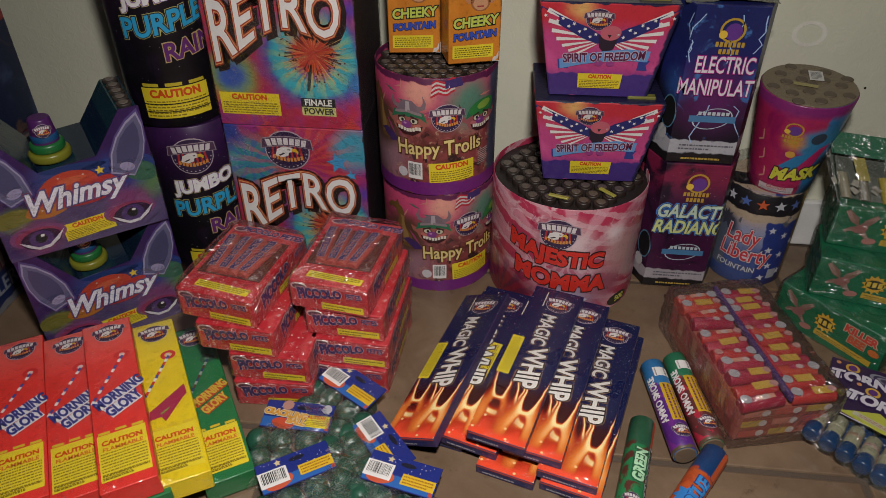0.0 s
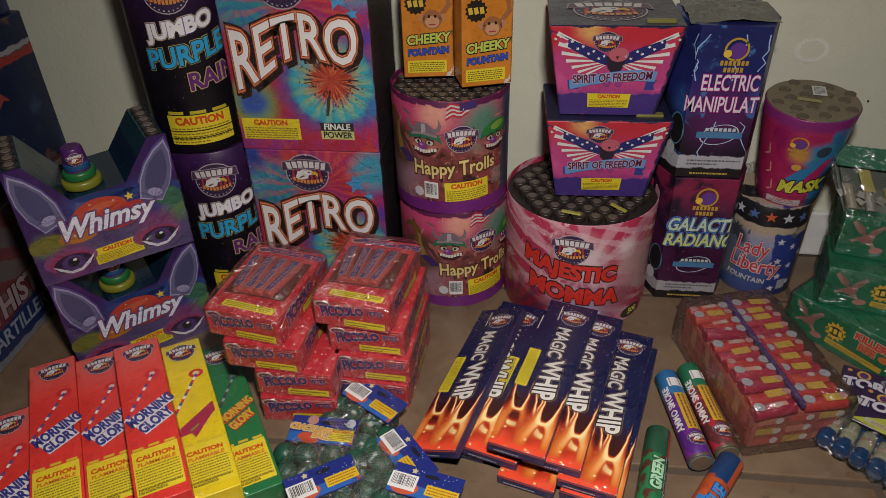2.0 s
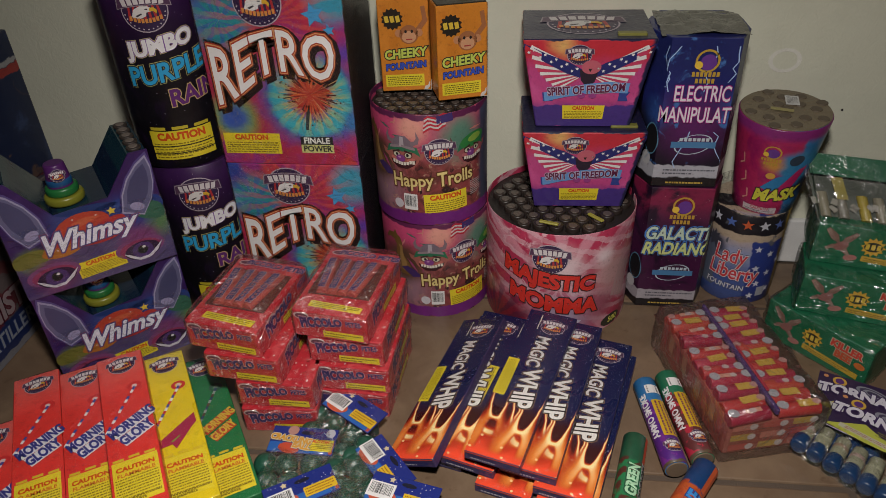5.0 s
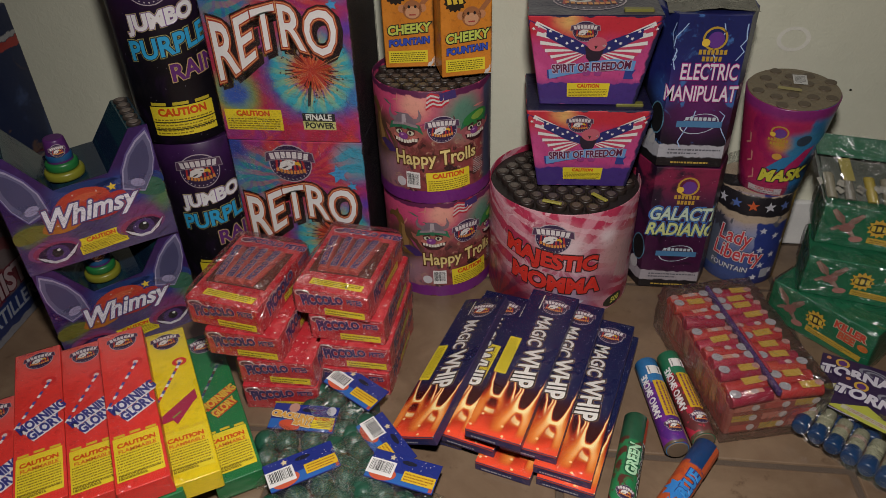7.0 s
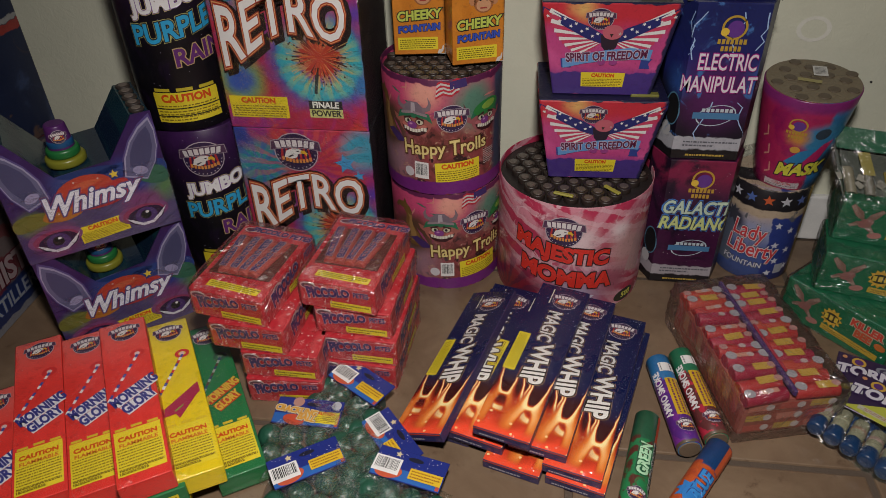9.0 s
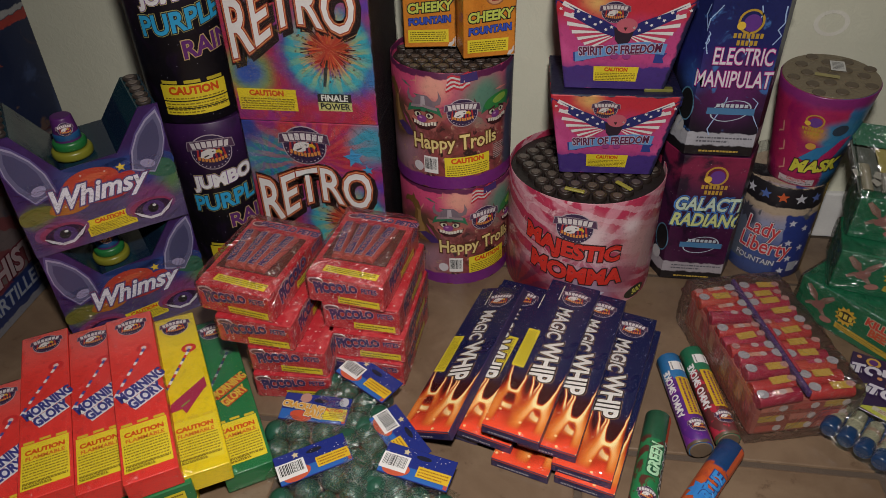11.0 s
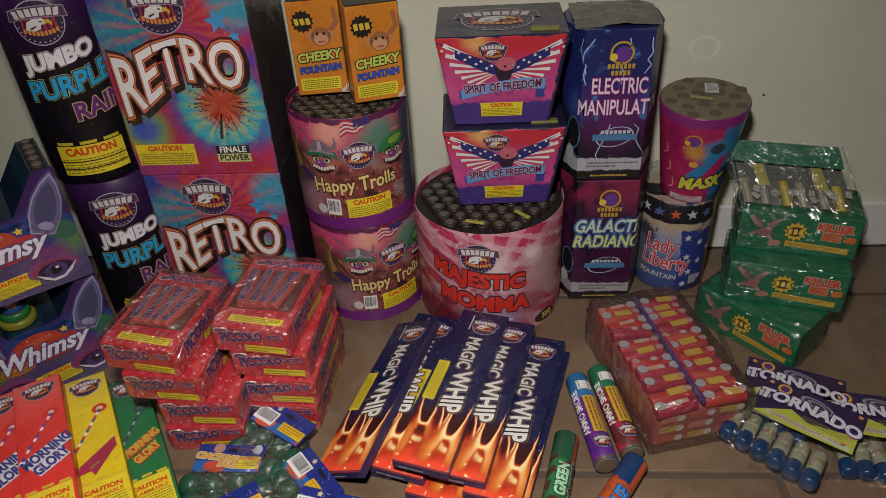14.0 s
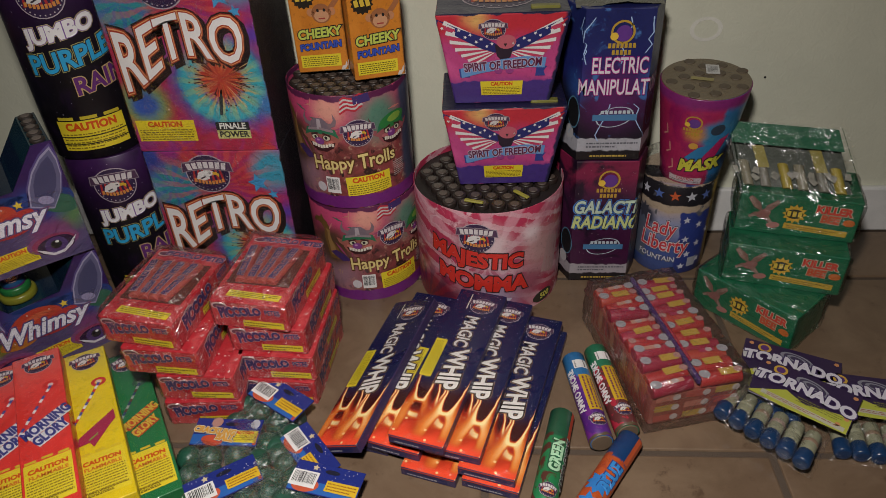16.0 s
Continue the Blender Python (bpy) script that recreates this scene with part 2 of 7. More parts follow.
def letters(body, bold=0.0, shear=0.0):
    """The outlines of a line of writing as flat triangles, centred, one unit high."""
    key = (body, bold, shear)
    if key not in LETTERS:
        cu = bpy.data.curves.new("writing", "FONT")
        cu.body, cu.size, cu.offset, cu.shear = body, 1.0, bold, shear
        cu.align_x, cu.align_y, cu.resolution_u = "CENTER", "CENTER", 3
        ob = new("writing", cu)
        dg = bpy.context.evaluated_depsgraph_get()
        me = bpy.data.meshes.new_from_object(ob.evaluated_get(dg))
        vs = np.array([v.co[:2] for v in me.vertices]) if len(me.vertices) else np.zeros((0, 2))
        fs = [tuple(p.vertices) for p in me.polygons]
        bpy.data.objects.remove(ob), bpy.data.curves.remove(cu), bpy.data.meshes.remove(me)
        LETTERS[key] = (vs, fs)
    return LETTERS[key]


def lay(name, surf, vs, fs, layer, material, parent, label=""):
    """Lays flat shapes (u, v) on a surface as one thin printed part."""
    me = mesh_of(name, [surf.at(float(u), float(v), layer * H1) for u, v in vs], fs)
    return part(name, me, material, parent, label)


def write(surf, body, u, v, size, colour, parent, layer=3, rot=0.0, bold=0.02, shear=0.0, stretch=1.0, outline=(), warp=None, name="lettering"):
    """Writing on a surface, with rims of other colours behind it: outline = ((growth, colour), ...)."""
    c, s = math.cos(radians(rot)), math.sin(radians(rot))
    ob = None
    for k, (grow, col) in enumerate((*sorted(outline, reverse=True), (0.0, colour))):
        vs, fs = letters(body, bold + grow, shear)
        q = vs * np.array((size * stretch, size))
        if warp:
            q = np.array([warp(x, y) for x, y in q]) if len(q) else q
        q = np.stack((u + q[:, 0] * c - q[:, 1] * s, v + q[:, 0] * s + q[:, 1] * c), 1)
        ob = lay(name if grow == 0 else name + "_rim", surf, q, fs, layer + k * 0.5, ink(col), parent)
    return ob


def grid(u0, v0, w, h, rot=0.0, cell=0.0045):
    nu, nv = max(1, int(w / cell)), max(1, int(h / cell))
    c, s = math.cos(radians(rot)), math.sin(radians(rot))
    vs = []
    for j in range(nv + 1):
        for i in range(nu + 1):
            x, y = w * (i / nu - 0.5), h * (j / nv - 0.5)
            vs.append((u0 + x * c - y * s, v0 + x * s + y * c))
    fs = [(j * (nu + 1) + i, j * (nu + 1) + i + 1, (j + 1) * (nu + 1) + i + 1, (j + 1) * (nu + 1) + i) for j in range(nv) for i in range(nu)]
    return vs, fs


def label_rect(surf, u, v, w, h, colour, parent, layer=1, rot=0.0, name="label"):
    vs, fs = grid(u, v, w, h, rot)
    return lay(name, surf, vs, fs, layer, colour if not isinstance(colour, tuple) else ink(colour), parent)


def oval(surf, u, v, ru, rv, colour, parent, layer=1, rot=0.0, name="oval", n=24, inner=0.0):
    c, s = math.cos(radians(rot)), math.sin(radians(rot))
    vs, fs = [], []
    rings = (1.0, 0.75, 0.5, 0.25) if not inner else (1.0, inner)
    for k in rings:
        for i in range(n):
            x, y = k * ru * math.cos(2 * math.pi * i / n), k * rv * math.sin(2 * math.pi * i / n)
            vs.append((u + x * c - y * s, v + x * s + y * c))
    for j in range(len(rings) - 1):
        fs += [(j * n + i, j * n + (i + 1) % n, (j + 1) * n + (i + 1) % n, (j + 1) * n + i) for i in range(n)]
    if not inner:
        fs.append(tuple(range((len(rings) - 1) * n, len(rings) * n)))
    return lay(name, surf, vs, fs, layer, ink(colour), parent)


def shape(surf, pts, u, v, size, colour, parent, layer=1, rot=0.0, name="shape", cuts=0):
    """A filled outline, drawn one unit large."""
    c, s = math.cos(radians(rot)), math.sin(radians(rot))
    if isinstance(surf, Shell) and len(surf.p) > 16 and size * 1.2 > 0.008:
        cuts = max(cuts, 2)
    bm = bmesh.new()
    f = bm.faces.new([bm.verts.new((x, y, 0)) for x, y in pts])
    bmesh.ops.triangulate(bm, faces=[f])
    if cuts:
        bmesh.ops.subdivide_edges(bm, edges=bm.edges[:], cuts=cuts, use_grid_fill=True)
    bm.verts.ensure_lookup_table(), bm.verts.index_update()
    vs = [(u + (q.co.x * c - q.co.y * s) * size, v + (q.co.x * s + q.co.y * c) * size) for q in bm.verts]
    fs = [tuple(q.index for q in g.verts) for g in bm.faces]
    area = sum((vs[f[0]][0] - vs[f[1]][0]) * (vs[f[2]][1] - vs[f[1]][1]) - (vs[f[0]][1] - vs[f[1]][1]) * (vs[f[2]][0] - vs[f[1]][0]) for f in fs)
    if area > 0:
        fs = [f[::-1] for f in fs]
    bm.free()
    return lay(name, surf, vs, fs, layer, colour if not isinstance(colour, tuple) else ink(colour), parent)


def star_pts(n=5, inner=0.42):
    return [((1 if i % 2 == 0 else inner) * math.sin(math.pi * i / n), (1 if i % 2 == 0 else inner) * math.cos(math.pi * i / n)) for i in range(2 * n)]


def small_print(surf, u, v, w, h, rows, colour, parent, layer=2, rot=0.0, seed=1, name="small_print"):
    """Lines of print too small to read: bars of word length."""
    rnd = random.Random(seed)
    c, s = math.cos(radians(rot)), math.sin(radians(rot))
    vs, fs = [], []
    for j in range(rows):
        y0 = h / 2 - (j + 0.8) * h / rows
        y1 = y0 + 0.42 * h / rows
        x = -w / 2
        end = w / 2 * (1.0 if j < rows - 1 else rnd.uniform(0.1, 0.9))
        while x < end:
            L = min(rnd.uniform(0.02, 0.08) * w, end - x)
            if L > 0.012 * w:
                k = len(vs)
                for a, b in ((x, y0), (x + L, y0), (x + L, y1), (x, y1)):
                    vs.append((u + a * c - b * s, v + a * s + b * c))
                fs.append((k, k + 1, k + 2, k + 3))
            x += L + 0.018 * w
    return tagged(lay(name, surf, vs, fs, layer, ink(colour), parent), kind="stuff")


def caution(surf, u, v, w, h, parent, rot=0.0, rows=4, head=True, seed=3, word="CAUTION"):
    """A yellow warning label with its red heading and fine print."""
    base = label_rect(surf, u, v, w, h, YELLOW, parent, 1, rot, "caution_label")
    c, s = math.cos(radians(rot)), math.sin(radians(rot))
    if head:
        o = h * 0.30
        write(surf, word, u - o * s, v + o * c, min(h * 0.34, w * 0.185), (0.60, 0.08, 0.01), base, 2, rot, 0.05, name="heading")
        o = -h * 0.17
        small_print(surf, u - o * s, v + o * c, w * 0.92, h * 0.56, rows + 1, (0.24, 0.17, 0.015), base, 2, rot, seed)
    else:
        small_print(surf, u, v, w * 0.9, h * 0.8, rows, (0.16, 0.12, 0.01), base, 2, rot, seed)
    return base


def barcode(surf, u, v, w, h, parent, rot=0.0, seed=5):
    base = label_rect(surf, u, v, w, h, WHITE, parent, 1.5, rot, "barcode")
    rnd = random.Random(seed)
    c, s = math.cos(radians(rot)), math.sin(radians(rot))
    vs, fs, x = [], [], -w * 0.42
    while x < w * 0.42:
        L = rnd.choice((0.012, 0.02, 0.035)) * w
        k = len(vs)
        for a, b in ((x, -h * 0.28), (x + L, -h * 0.28), (x + L, h * 0.4), (x, h * 0.4)):
            vs.append((u + a * c - b * s, v + a * s + b * c))
        fs.append((k, k + 1, k + 2, k + 3))
        x += L + rnd.choice((0.014, 0.03)) * w
    tagged(lay("bar_print", surf, vs, fs, 2.5, ink(BLACK), base), kind="stuff")
    return base


def many(name, surf, polys, u, v, size, colour, parent, layer=1, rot=0.0):
    """Several small flat shapes of one colour, printed as one part."""
    c, s = math.cos(radians(rot)), math.sin(radians(rot))
    vs, fs = [], []
    for poly in polys:
        area = sum(a[0] * b[1] - b[0] * a[1] for a, b in zip(poly, poly[1:] + poly[:1]))
        poly = poly if area > 0 else poly[::-1]
        fs.append(tuple(range(len(vs), len(vs) + len(poly))))
        vs += [(u + (x * c - y * s) * size, v + (x * s + y * c) * size) for x, y in poly]
    return tagged(lay(name, surf, vs, fs, layer, ink(colour), parent), kind="stuff")


def emblem(surf, u, v, r, parent, rot=0.0, layer=1):
    """A maker's round mark as plain shapes: a starred oval, an arched row of pale blocks, a white bird's head, a row of orange blocks."""
    e = oval(surf, u, v - 0.04 * r, r * 0.90, r * 0.86, (0.42, 0.36, 0.40), parent, layer, rot, "emblem")
    oval(surf, u, v - 0.04 * r, r * 0.855, r * 0.815, (0.035, 0.018, 0.06), e, layer + 0.4, rot, "emblem_field")
    dots = []
    for k in range(13):
        a = radians(190 + k * 160 / 12)
        x, y = 0.77 * math.cos(a), 0.73 * math.sin(a) - 0.04
        dots.append([(x + 0.035 * math.cos(q), y + 0.035 * math.sin(q)) for q in (0.3, 1.9, 3.4, 5.0)])
    many("emblem_star", surf, dots, u, v, r, (0.50, 0.46, 0.48), e, layer + 0.8, rot)
    many("emblem_stripe", surf, [[(-0.66 + 0.2 * k, -0.42), (-0.56 + 0.2 * k, -0.42), (-0.50 + 0.17 * k, 0.30), (-0.58 + 0.17 * k, 0.30)] for k in range(7)], u, v, r, (0.40, 0.03, 0.035), e, layer + 0.8, rot)
    arch = lambda x: 0.34 - 0.13 * x * x
    band = [(x / 5 * 0.96, arch(x / 5) + 0.22) for x in range(-5, 6)] + [(x / 5 * 1.02, arch(x / 5) - 0.16) for x in range(5, -6, -1)]
    shape(surf, [(a * 1.04, b + (0.035 if b > 0.3 else -0.035)) for a, b in band], u, v, r, (0.30, 0.25, 0.28), e, layer + 1.0, rot, "emblem_banner")
    shape(surf, band, u, v, r, (0.085, 0.04, 0.085), e, layer + 1.4, rot, "emblem_banner")
    blocks = []
    for k in range(7):
        x, w = -0.84 + k * 0.245, 0.185
        y0, y1 = arch(x + 0.1) - 0.12, arch(x + 0.1) + 0.17
        blocks.append([(x - 0.02 * k + 0.06, y0), (x + w - 0.02 * k + 0.06, y0), (x + w, y1), (x, y1)])
    many("emblem_bar", surf, blocks, u, v, r, (0.62, 0.58, 0.58), e, layer + 1.9, rot)
    head = [(-0.50, -0.26), (-0.40, 0.02), (-0.14, 0.14), (0.14, 0.12), (0.30, 0.02), (0.28, -0.08), (0.06, -0.12), (0.02, -0.26), (-0.22, -0.34)]
    shape(surf, head, u, v, r, (0.66, 0.64, 0.62), e, layer + 1.7, rot, "emblem_head")
    shape(surf, [(0.20, 0.06), (0.36, 0.05), (0.46, -0.06), (0.42, -0.20), (0.34, -0.09), (0.18, -0.08)], u, v, r, (0.62, 0.38, 0.03), e, layer + 2.1, rot, "emblem_beak")
    many("emblem_mark", surf, [[(0.02, 0.03), (0.14, 0.03), (0.12, -0.02), (0.03, -0.01)], [(-0.36, -0.22), (-0.14, -0.13), (-0.10, -0.17), (-0.30, -0.27)]], u, v, r, (0.05, 0.04, 0.05), e, layer + 2.3, rot)
    blocks = []
    for k in range(9):
        x = -0.60 + k * 0.138
        y = -0.52 + 0.16 * x * x * 2.2
        blocks.append([(x, y), (x + 0.10, y), (x + 0.10, y + 0.17), (x, y + 0.17)])
    many("emblem_bar", surf, blocks, u, v, r, (0.62, 0.26, 0.06), e, layer + 1.9, rot)
    return e


def round_mark(surf, u, v, r, parent, colour=(0.13, 0.04, 0.26), ring=(0.50, 0.31, 0.04)):
    """A maker's mark as a purple disc with a yellow arc and two yellow bars."""
    e = oval(surf, u, v + 0.2 * r, r * 0.72, r * 0.72, ring, parent, 1, 0, "emblem", inner=0.82)
    oval(surf, u + 0.06 * r, v + 0.12 * r, r * 0.48, r * 0.50, colour, e, 1.5, 0, "emblem_field")
    oval(surf, u - 0.5 * r, v - 0.05 * r, r * 0.24, r * 0.24, (0.78, 0.52, 0.06), e, 2, 0, "emblem_ball")
    for k, w in ((0, 1.7), (1, 1.2)):
        n = 5 + (1 - k) * 2
        for i in range(n):
            label_rect(surf, u + (i - (n - 1) / 2) * w * r / n, v - (0.62 + 0.42 * k) * r, w * r / n * 0.72, r * 0.30, ring, e, 2, 0, "emblem_bar")
    return e


# ---------------------------------------------------------------- the room
WALL = wall_paint()
TRIM = ink((0.78, 0.78, 0.76), 0.35, 0.05)
Y_WALL = 0.452
X0, X1, Y0, Z1 = -2.051, 3.069, -4.16, 2.60


def slab(name, x0, x1, y0, y1, z0, z1, material, label, category):
    ob = new(name, block(x1 - x0, y1 - y0, z1 - z0, (x0 + x1) / 2, (y0 + y1) / 2, z0, 0))
    ob.data.materials.append(material)
    return tagged(ob, label, category, kind="structure")


slab("wall_north", X0 - 0.1, X1 + 0.1, Y_WALL, Y_WALL + 0.1, -0.02, Z1, WALL, "cream painted plaster wall behind the display", "wall")
slab("wall_south", X0 - 0.1, X1 + 0.1, Y0 - 0.1, Y0, -0.02, Z1, WALL, "cream painted plaster wall behind the viewer", "wall")
slab("wall_west", X0 - 0.1, X0, Y0, Y_WALL, -0.02, Z1, WALL, "cream painted plaster side wall", "wall")
slab("wall_east", X1, X1 + 0.1, Y0, Y_WALL, -0.02, Z1, WALL, "cream painted plaster side wall", "wall")
slab("ceiling", X0 - 0.1, X1 + 0.1, Y0 - 0.1, Y_WALL + 0.1, Z1, Z1 + 0.1, ink((0.7, 0.7, 0.68), 0.7), "plain white ceiling", "ceiling")
base = new("baseboard", block(X1 - X0, 0.011, 0.078, (X0 + X1) / 2, Y_WALL - 0.0055, 0.0, 0.003, 2))
base.data.materials.append(TRIM)
tagged(base, "white painted wooden baseboard along the wall", "baseboard", kind="structure")

floor = slab("floor", X0 - 0.1, X1 + 0.1, Y0 - 0.1, Y_WALL + 0.1, -0.05, -0.0025, ink((0.085, 0.06, 0.042), 0.8, 0.5, 0.0, 300.0), "brown glazed ceramic tile floor with dark grout", "floor")
GLAZE = tile_glaze()
PITCH, JX, JY = 0.320, 0.509, 0.0
tile_me = block(PITCH - 0.008, PITCH - 0.008, 0.010, 0, 0, -0.010, 0.0022, 2)
tile_me.materials.append(GLAZE)
for i in range(-8, 8):
    for j in range(-13, 2):
        x, y = JX + (i + 0.5) * PITCH, JY + (j + 0.5) * PITCH
        w, d = PITCH, PITCH
        if not (X0 < x < X1 and y > Y0):
            continue
        me = tile_me
        if y + d / 2 > Y_WALL:
            me = block(PITCH - 0.008, Y_WALL - 0.011 - (y - d / 2) - 0.006, 0.010, 0, (Y_WALL - 0.011 - (y + d / 2)) / 2, -0.010, 0.0022, 2)
            me.materials.append(GLAZE)
        p = part("tile", me, None, floor)
        p.location = (x, y, 0)

nail = new("nail_hole", tube(0.0016, 0.0012, pose(0.583, Y_WALL, 0.256, 90, 0, 0), 10, 0.0003))
nail.data.materials.append(ink((0.02, 0.018, 0.015), 0.8))
tagged(nail, "small dark nail hole in the painted wall", "nail hole", kind="structure")

bm = bmesh.new()
bmesh.ops.create_circle(bm, segments=40, radius=0.019)
inner = bmesh.ops.create_circle(bm, segments=40, radius=0.014)["verts"]
bmesh.ops.bridge_loops(bm, edges=bm.edges[:])
bmesh.ops.transform(bm, matrix=pose(0.490, Y_WALL - 0.0006, 0.327, 90, 0, 0) @ Matrix.Diagonal((1.15, 0.9, 1, 1)), verts=bm.verts)
bmesh.ops.recalc_face_normals(bm, faces=bm.faces)
smudge = new("wall_mark", from_bm("wall_mark", bm))
smudge.data.materials.append(ink((0.80, 0.79, 0.70), 0.22, 0.3))
tagged(smudge, "pale glossy ring mark on the painted wall", "wall mark", kind="structure")

# ---------------------------------------------------------------- tube tops of the round cakes
CAP = ink((0.026, 0.018, 0.015), 0.38, 0.2)
CAP_RIM = ink((0.105, 0.080, 0.066), 0.4, 0.6)
DARK = ink((0.018, 0.013, 0.012), 0.55, 0.3)


def tube_top(parent, radius, z, r, gap=1.06, dy=0.0):
    """The paper tubes that stand packed in a round cake, each with a sunk cap."""
    me = tube(r, 0.008, pose(0, 0, 0), 14, 0.0012)
    me.materials.append(CAP)
    cap = tube(r * 0.62, 0.0012, pose(0, 0, 0.0078), 12, 0.0004)
    cap.materials.append(CAP_RIM)
    n = int(radius / r) + 2
    for j in range(-n, n + 1):
        for i in range(-n, n + 1):
            x, y = (i + 0.5 * (j % 2)) * 2 * r * gap, j * 1.732 * r * gap
            if math.hypot(x, y) < radius - r * 0.9:
                k = part("tube", me, None, parent)
                k.location = (x, y + dy, z)
                c = part("cap", cap, None, k)


def ring_wrap(r, h, material, parent, seg=56, thick=0.0014):
    """A hollow printed sleeve round a cake, open at the top."""
    sh = Shell(round_outline(r, seg), h)
    n = seg
    verts, faces, uvs = [], [], []
    prof = [(r, 0.0), (r, h * 0.25), (r, h * 0.5), (r, h * 0.75), (r, h - 0.001), (r - thick / 2, h), (r - thick, h - 0.001), (r - thick, h - 0.02)]
    for q, z in prof:
        for i in range(n):
            a = 2 * math.pi * i / n
            verts.append((q * math.sin(a), -q * math.cos(a), z))
    for j in range(len(prof) - 1):
        for i in range(n):
            k = (i + 1) % n
            faces.append((j * n + i, j * n + k, (j + 1) * n + k, (j + 1) * n + i))
            u0 = (i if i < n / 2 else i - n) * 2 * math.pi * r / n
            u1 = u0 + 2 * math.pi * r / n
            uvs.append([(u0, prof[j][1]), (u1, prof[j][1]), (u1, prof[j + 1][1]), (u0, prof[j + 1][1])])
    me = mesh_of("sleeve", verts, faces, uvs, True)
    return sh, part("sleeve", me, material, parent)


# ---------------------------------------------------------------- tie-dye finale boxes
def finale_box(x, y, z, rz=0.0):
    W, D, Ht = 0.182, 0.145, 0.2435
    t = thing("finale_cake_box", "tall shrink-wrapped box in red and blue tie-dye print, stacked", "fireworks", (x, y + D / 2, z), rz, "tie-dye boxes")
    dye = art("tie_dye", (0.42, 0.03, 0.07), [
        ("cloud", 16.0, 0.42, 0.62, (0.30, 0.035, 0.20)), ("cloud", 22.0, 0.55, 0.68, (0.55, 0.06, 0.05)),
        ("spot", -0.062, 0.190, 0.036, 0.014, (0.03, 0.26, 0.30)), ("rays", -0.062, 0.190, 11, 0.05, (0.05, 0.10, 0.40), 0.6),
        ("spot", 0.078, 0.215, 0.028, 0.012, (0.05, 0.30, 0.42)), ("spot", -0.088, 0.235, 0.02, 0.010, (0.03, 0.06, 0.30)),
        ("spot", 0.038, 0.092, 0.062, 0.016, (0.03, 0.10, 0.36)), ("ring", 0.038, 0.092, 0.040, 0.018, (0.05, 0.38, 0.45)),
        ("rays", 0.038, 0.092, 17, 0.066, (0.35, 0.48, 0.16), 0.55), ("spot", 0.038, 0.096, 0.026, 0.012, (0.50, 0.06, 0.03)),
        ("spot", -0.066, 0.066, 0.030, 0.012, (0.20, 0.32, 0.08)), ("spot", -0.066, 0.066, 0.018, 0.010, (0.04, 0.10, 0.40)),
        ("rays", 0.0, 0.190, 23, 0.10, (0.62, 0.10, 0.06), 0.45), ("rays", 0.04, 0.092, 31, 0.05, (0.62, 0.42, 0.10), 0.5),
        ("spot", 0.092, 0.06, 0.014, 0.008, (0.05, 0.18, 0.42)), ("spot", 0.087, 0.15, 0.012, 0.01, (0.12, 0.05, 0.35)),
        ("right", 0.0905, 0.0925, (0.02, 0.016, 0.022))], bump=0.12)
    sh = Shell(rect_outline(W, D), Ht)
    part("carton", sh.mesh(2), dye, t)
    emblem(sh, -0.010, 0.212, 0.033, t)

    def wave(qx, qy):
        k = qx / 0.086
        return qx, qy * (1.30 + 0.45 * k * k - 0.25 * k) + 0.016 * k + 0.010 * math.cos(k * 4.0)

    write(sh, "RETRO", 0.0005, 0.1355, 0.057, (0.022, 0.012, 0.012), t, 1.2, 0.0, 0.085, 0.0, 0.90, (), wave, "title_shadow")
    write(sh, "RETRO", -0.004, 0.140, 0.057, (0.78, 0.77, 0.76), t, 3, 0.0, 0.012, 0.0, 0.90, ((0.020, (0.36, 0.04, 0.02)), (0.034, (0.66, 0.34, 0.14)), (0.050, (0.36, 0.04, 0.02)), (0.075, (0.02, 0.012, 0.01))), wave, "title")
    caution(sh, -0.048, 0.030, 0.076, 0.029, t, 0.0, 4)
    for v, w in ((0.038, "FINALE"), (0.0265, "POWER")):
        dark = v > 0.03
        label_rect(sh, 0.026 + 0.0125, v - 0.003, 0.043, 0.0115, (0.02, 0.02, 0.02) if dark else (0.55, 0.55, 0.20), t, 1, 0, "label")
        write(sh, w, 0.026 + 0.0125, v - 0.003, 0.0115, (0.72, 0.72, 0.66) if dark else (0.02, 0.02, 0.02), t, 2, 0, 0.03, 0, 0.95)
    # a burst with a stem, as printed
    shape(sh, star_pts(17, 0.72), 0.038, 0.098, 0.027, (0.42, 0.045, 0.03), t, 1, 8, "burst")
    rnd = random.Random(17)
    for col, n, r0, r1, w in (((0.06, 0.02, 0.02), 26, 0.010, 0.034, 0.0011), ((0.62, 0.40, 0.16), 22, 0.002, 0.046, 0.0005), ((0.62, 0.12, 0.04), 22, 0.004, 0.028, 0.0010)):
        polys = []
        for k in range(n):
            a = rnd.uniform(0, 2 * math.pi)
            q0, q1 = r0 * rnd.uniform(0.6, 1.4), r1 * rnd.uniform(0.7, 1.05)
            p = (-math.sin(a) * w, math.cos(a) * w)
            c_, s_ = math.cos(a), math.sin(a)
            polys.append([(q0 * c_, q0 * s_), (q1 * c_ - p[0] * 0.5, q1 * s_ - p[1] * 0.5), (q1 * c_ + p[0], q1 * s_ + p[1])])
        many("burst_ray", sh, polys, 0.038, 0.098, 1.0, col, t, 1.5 if n == 26 else 2.0)
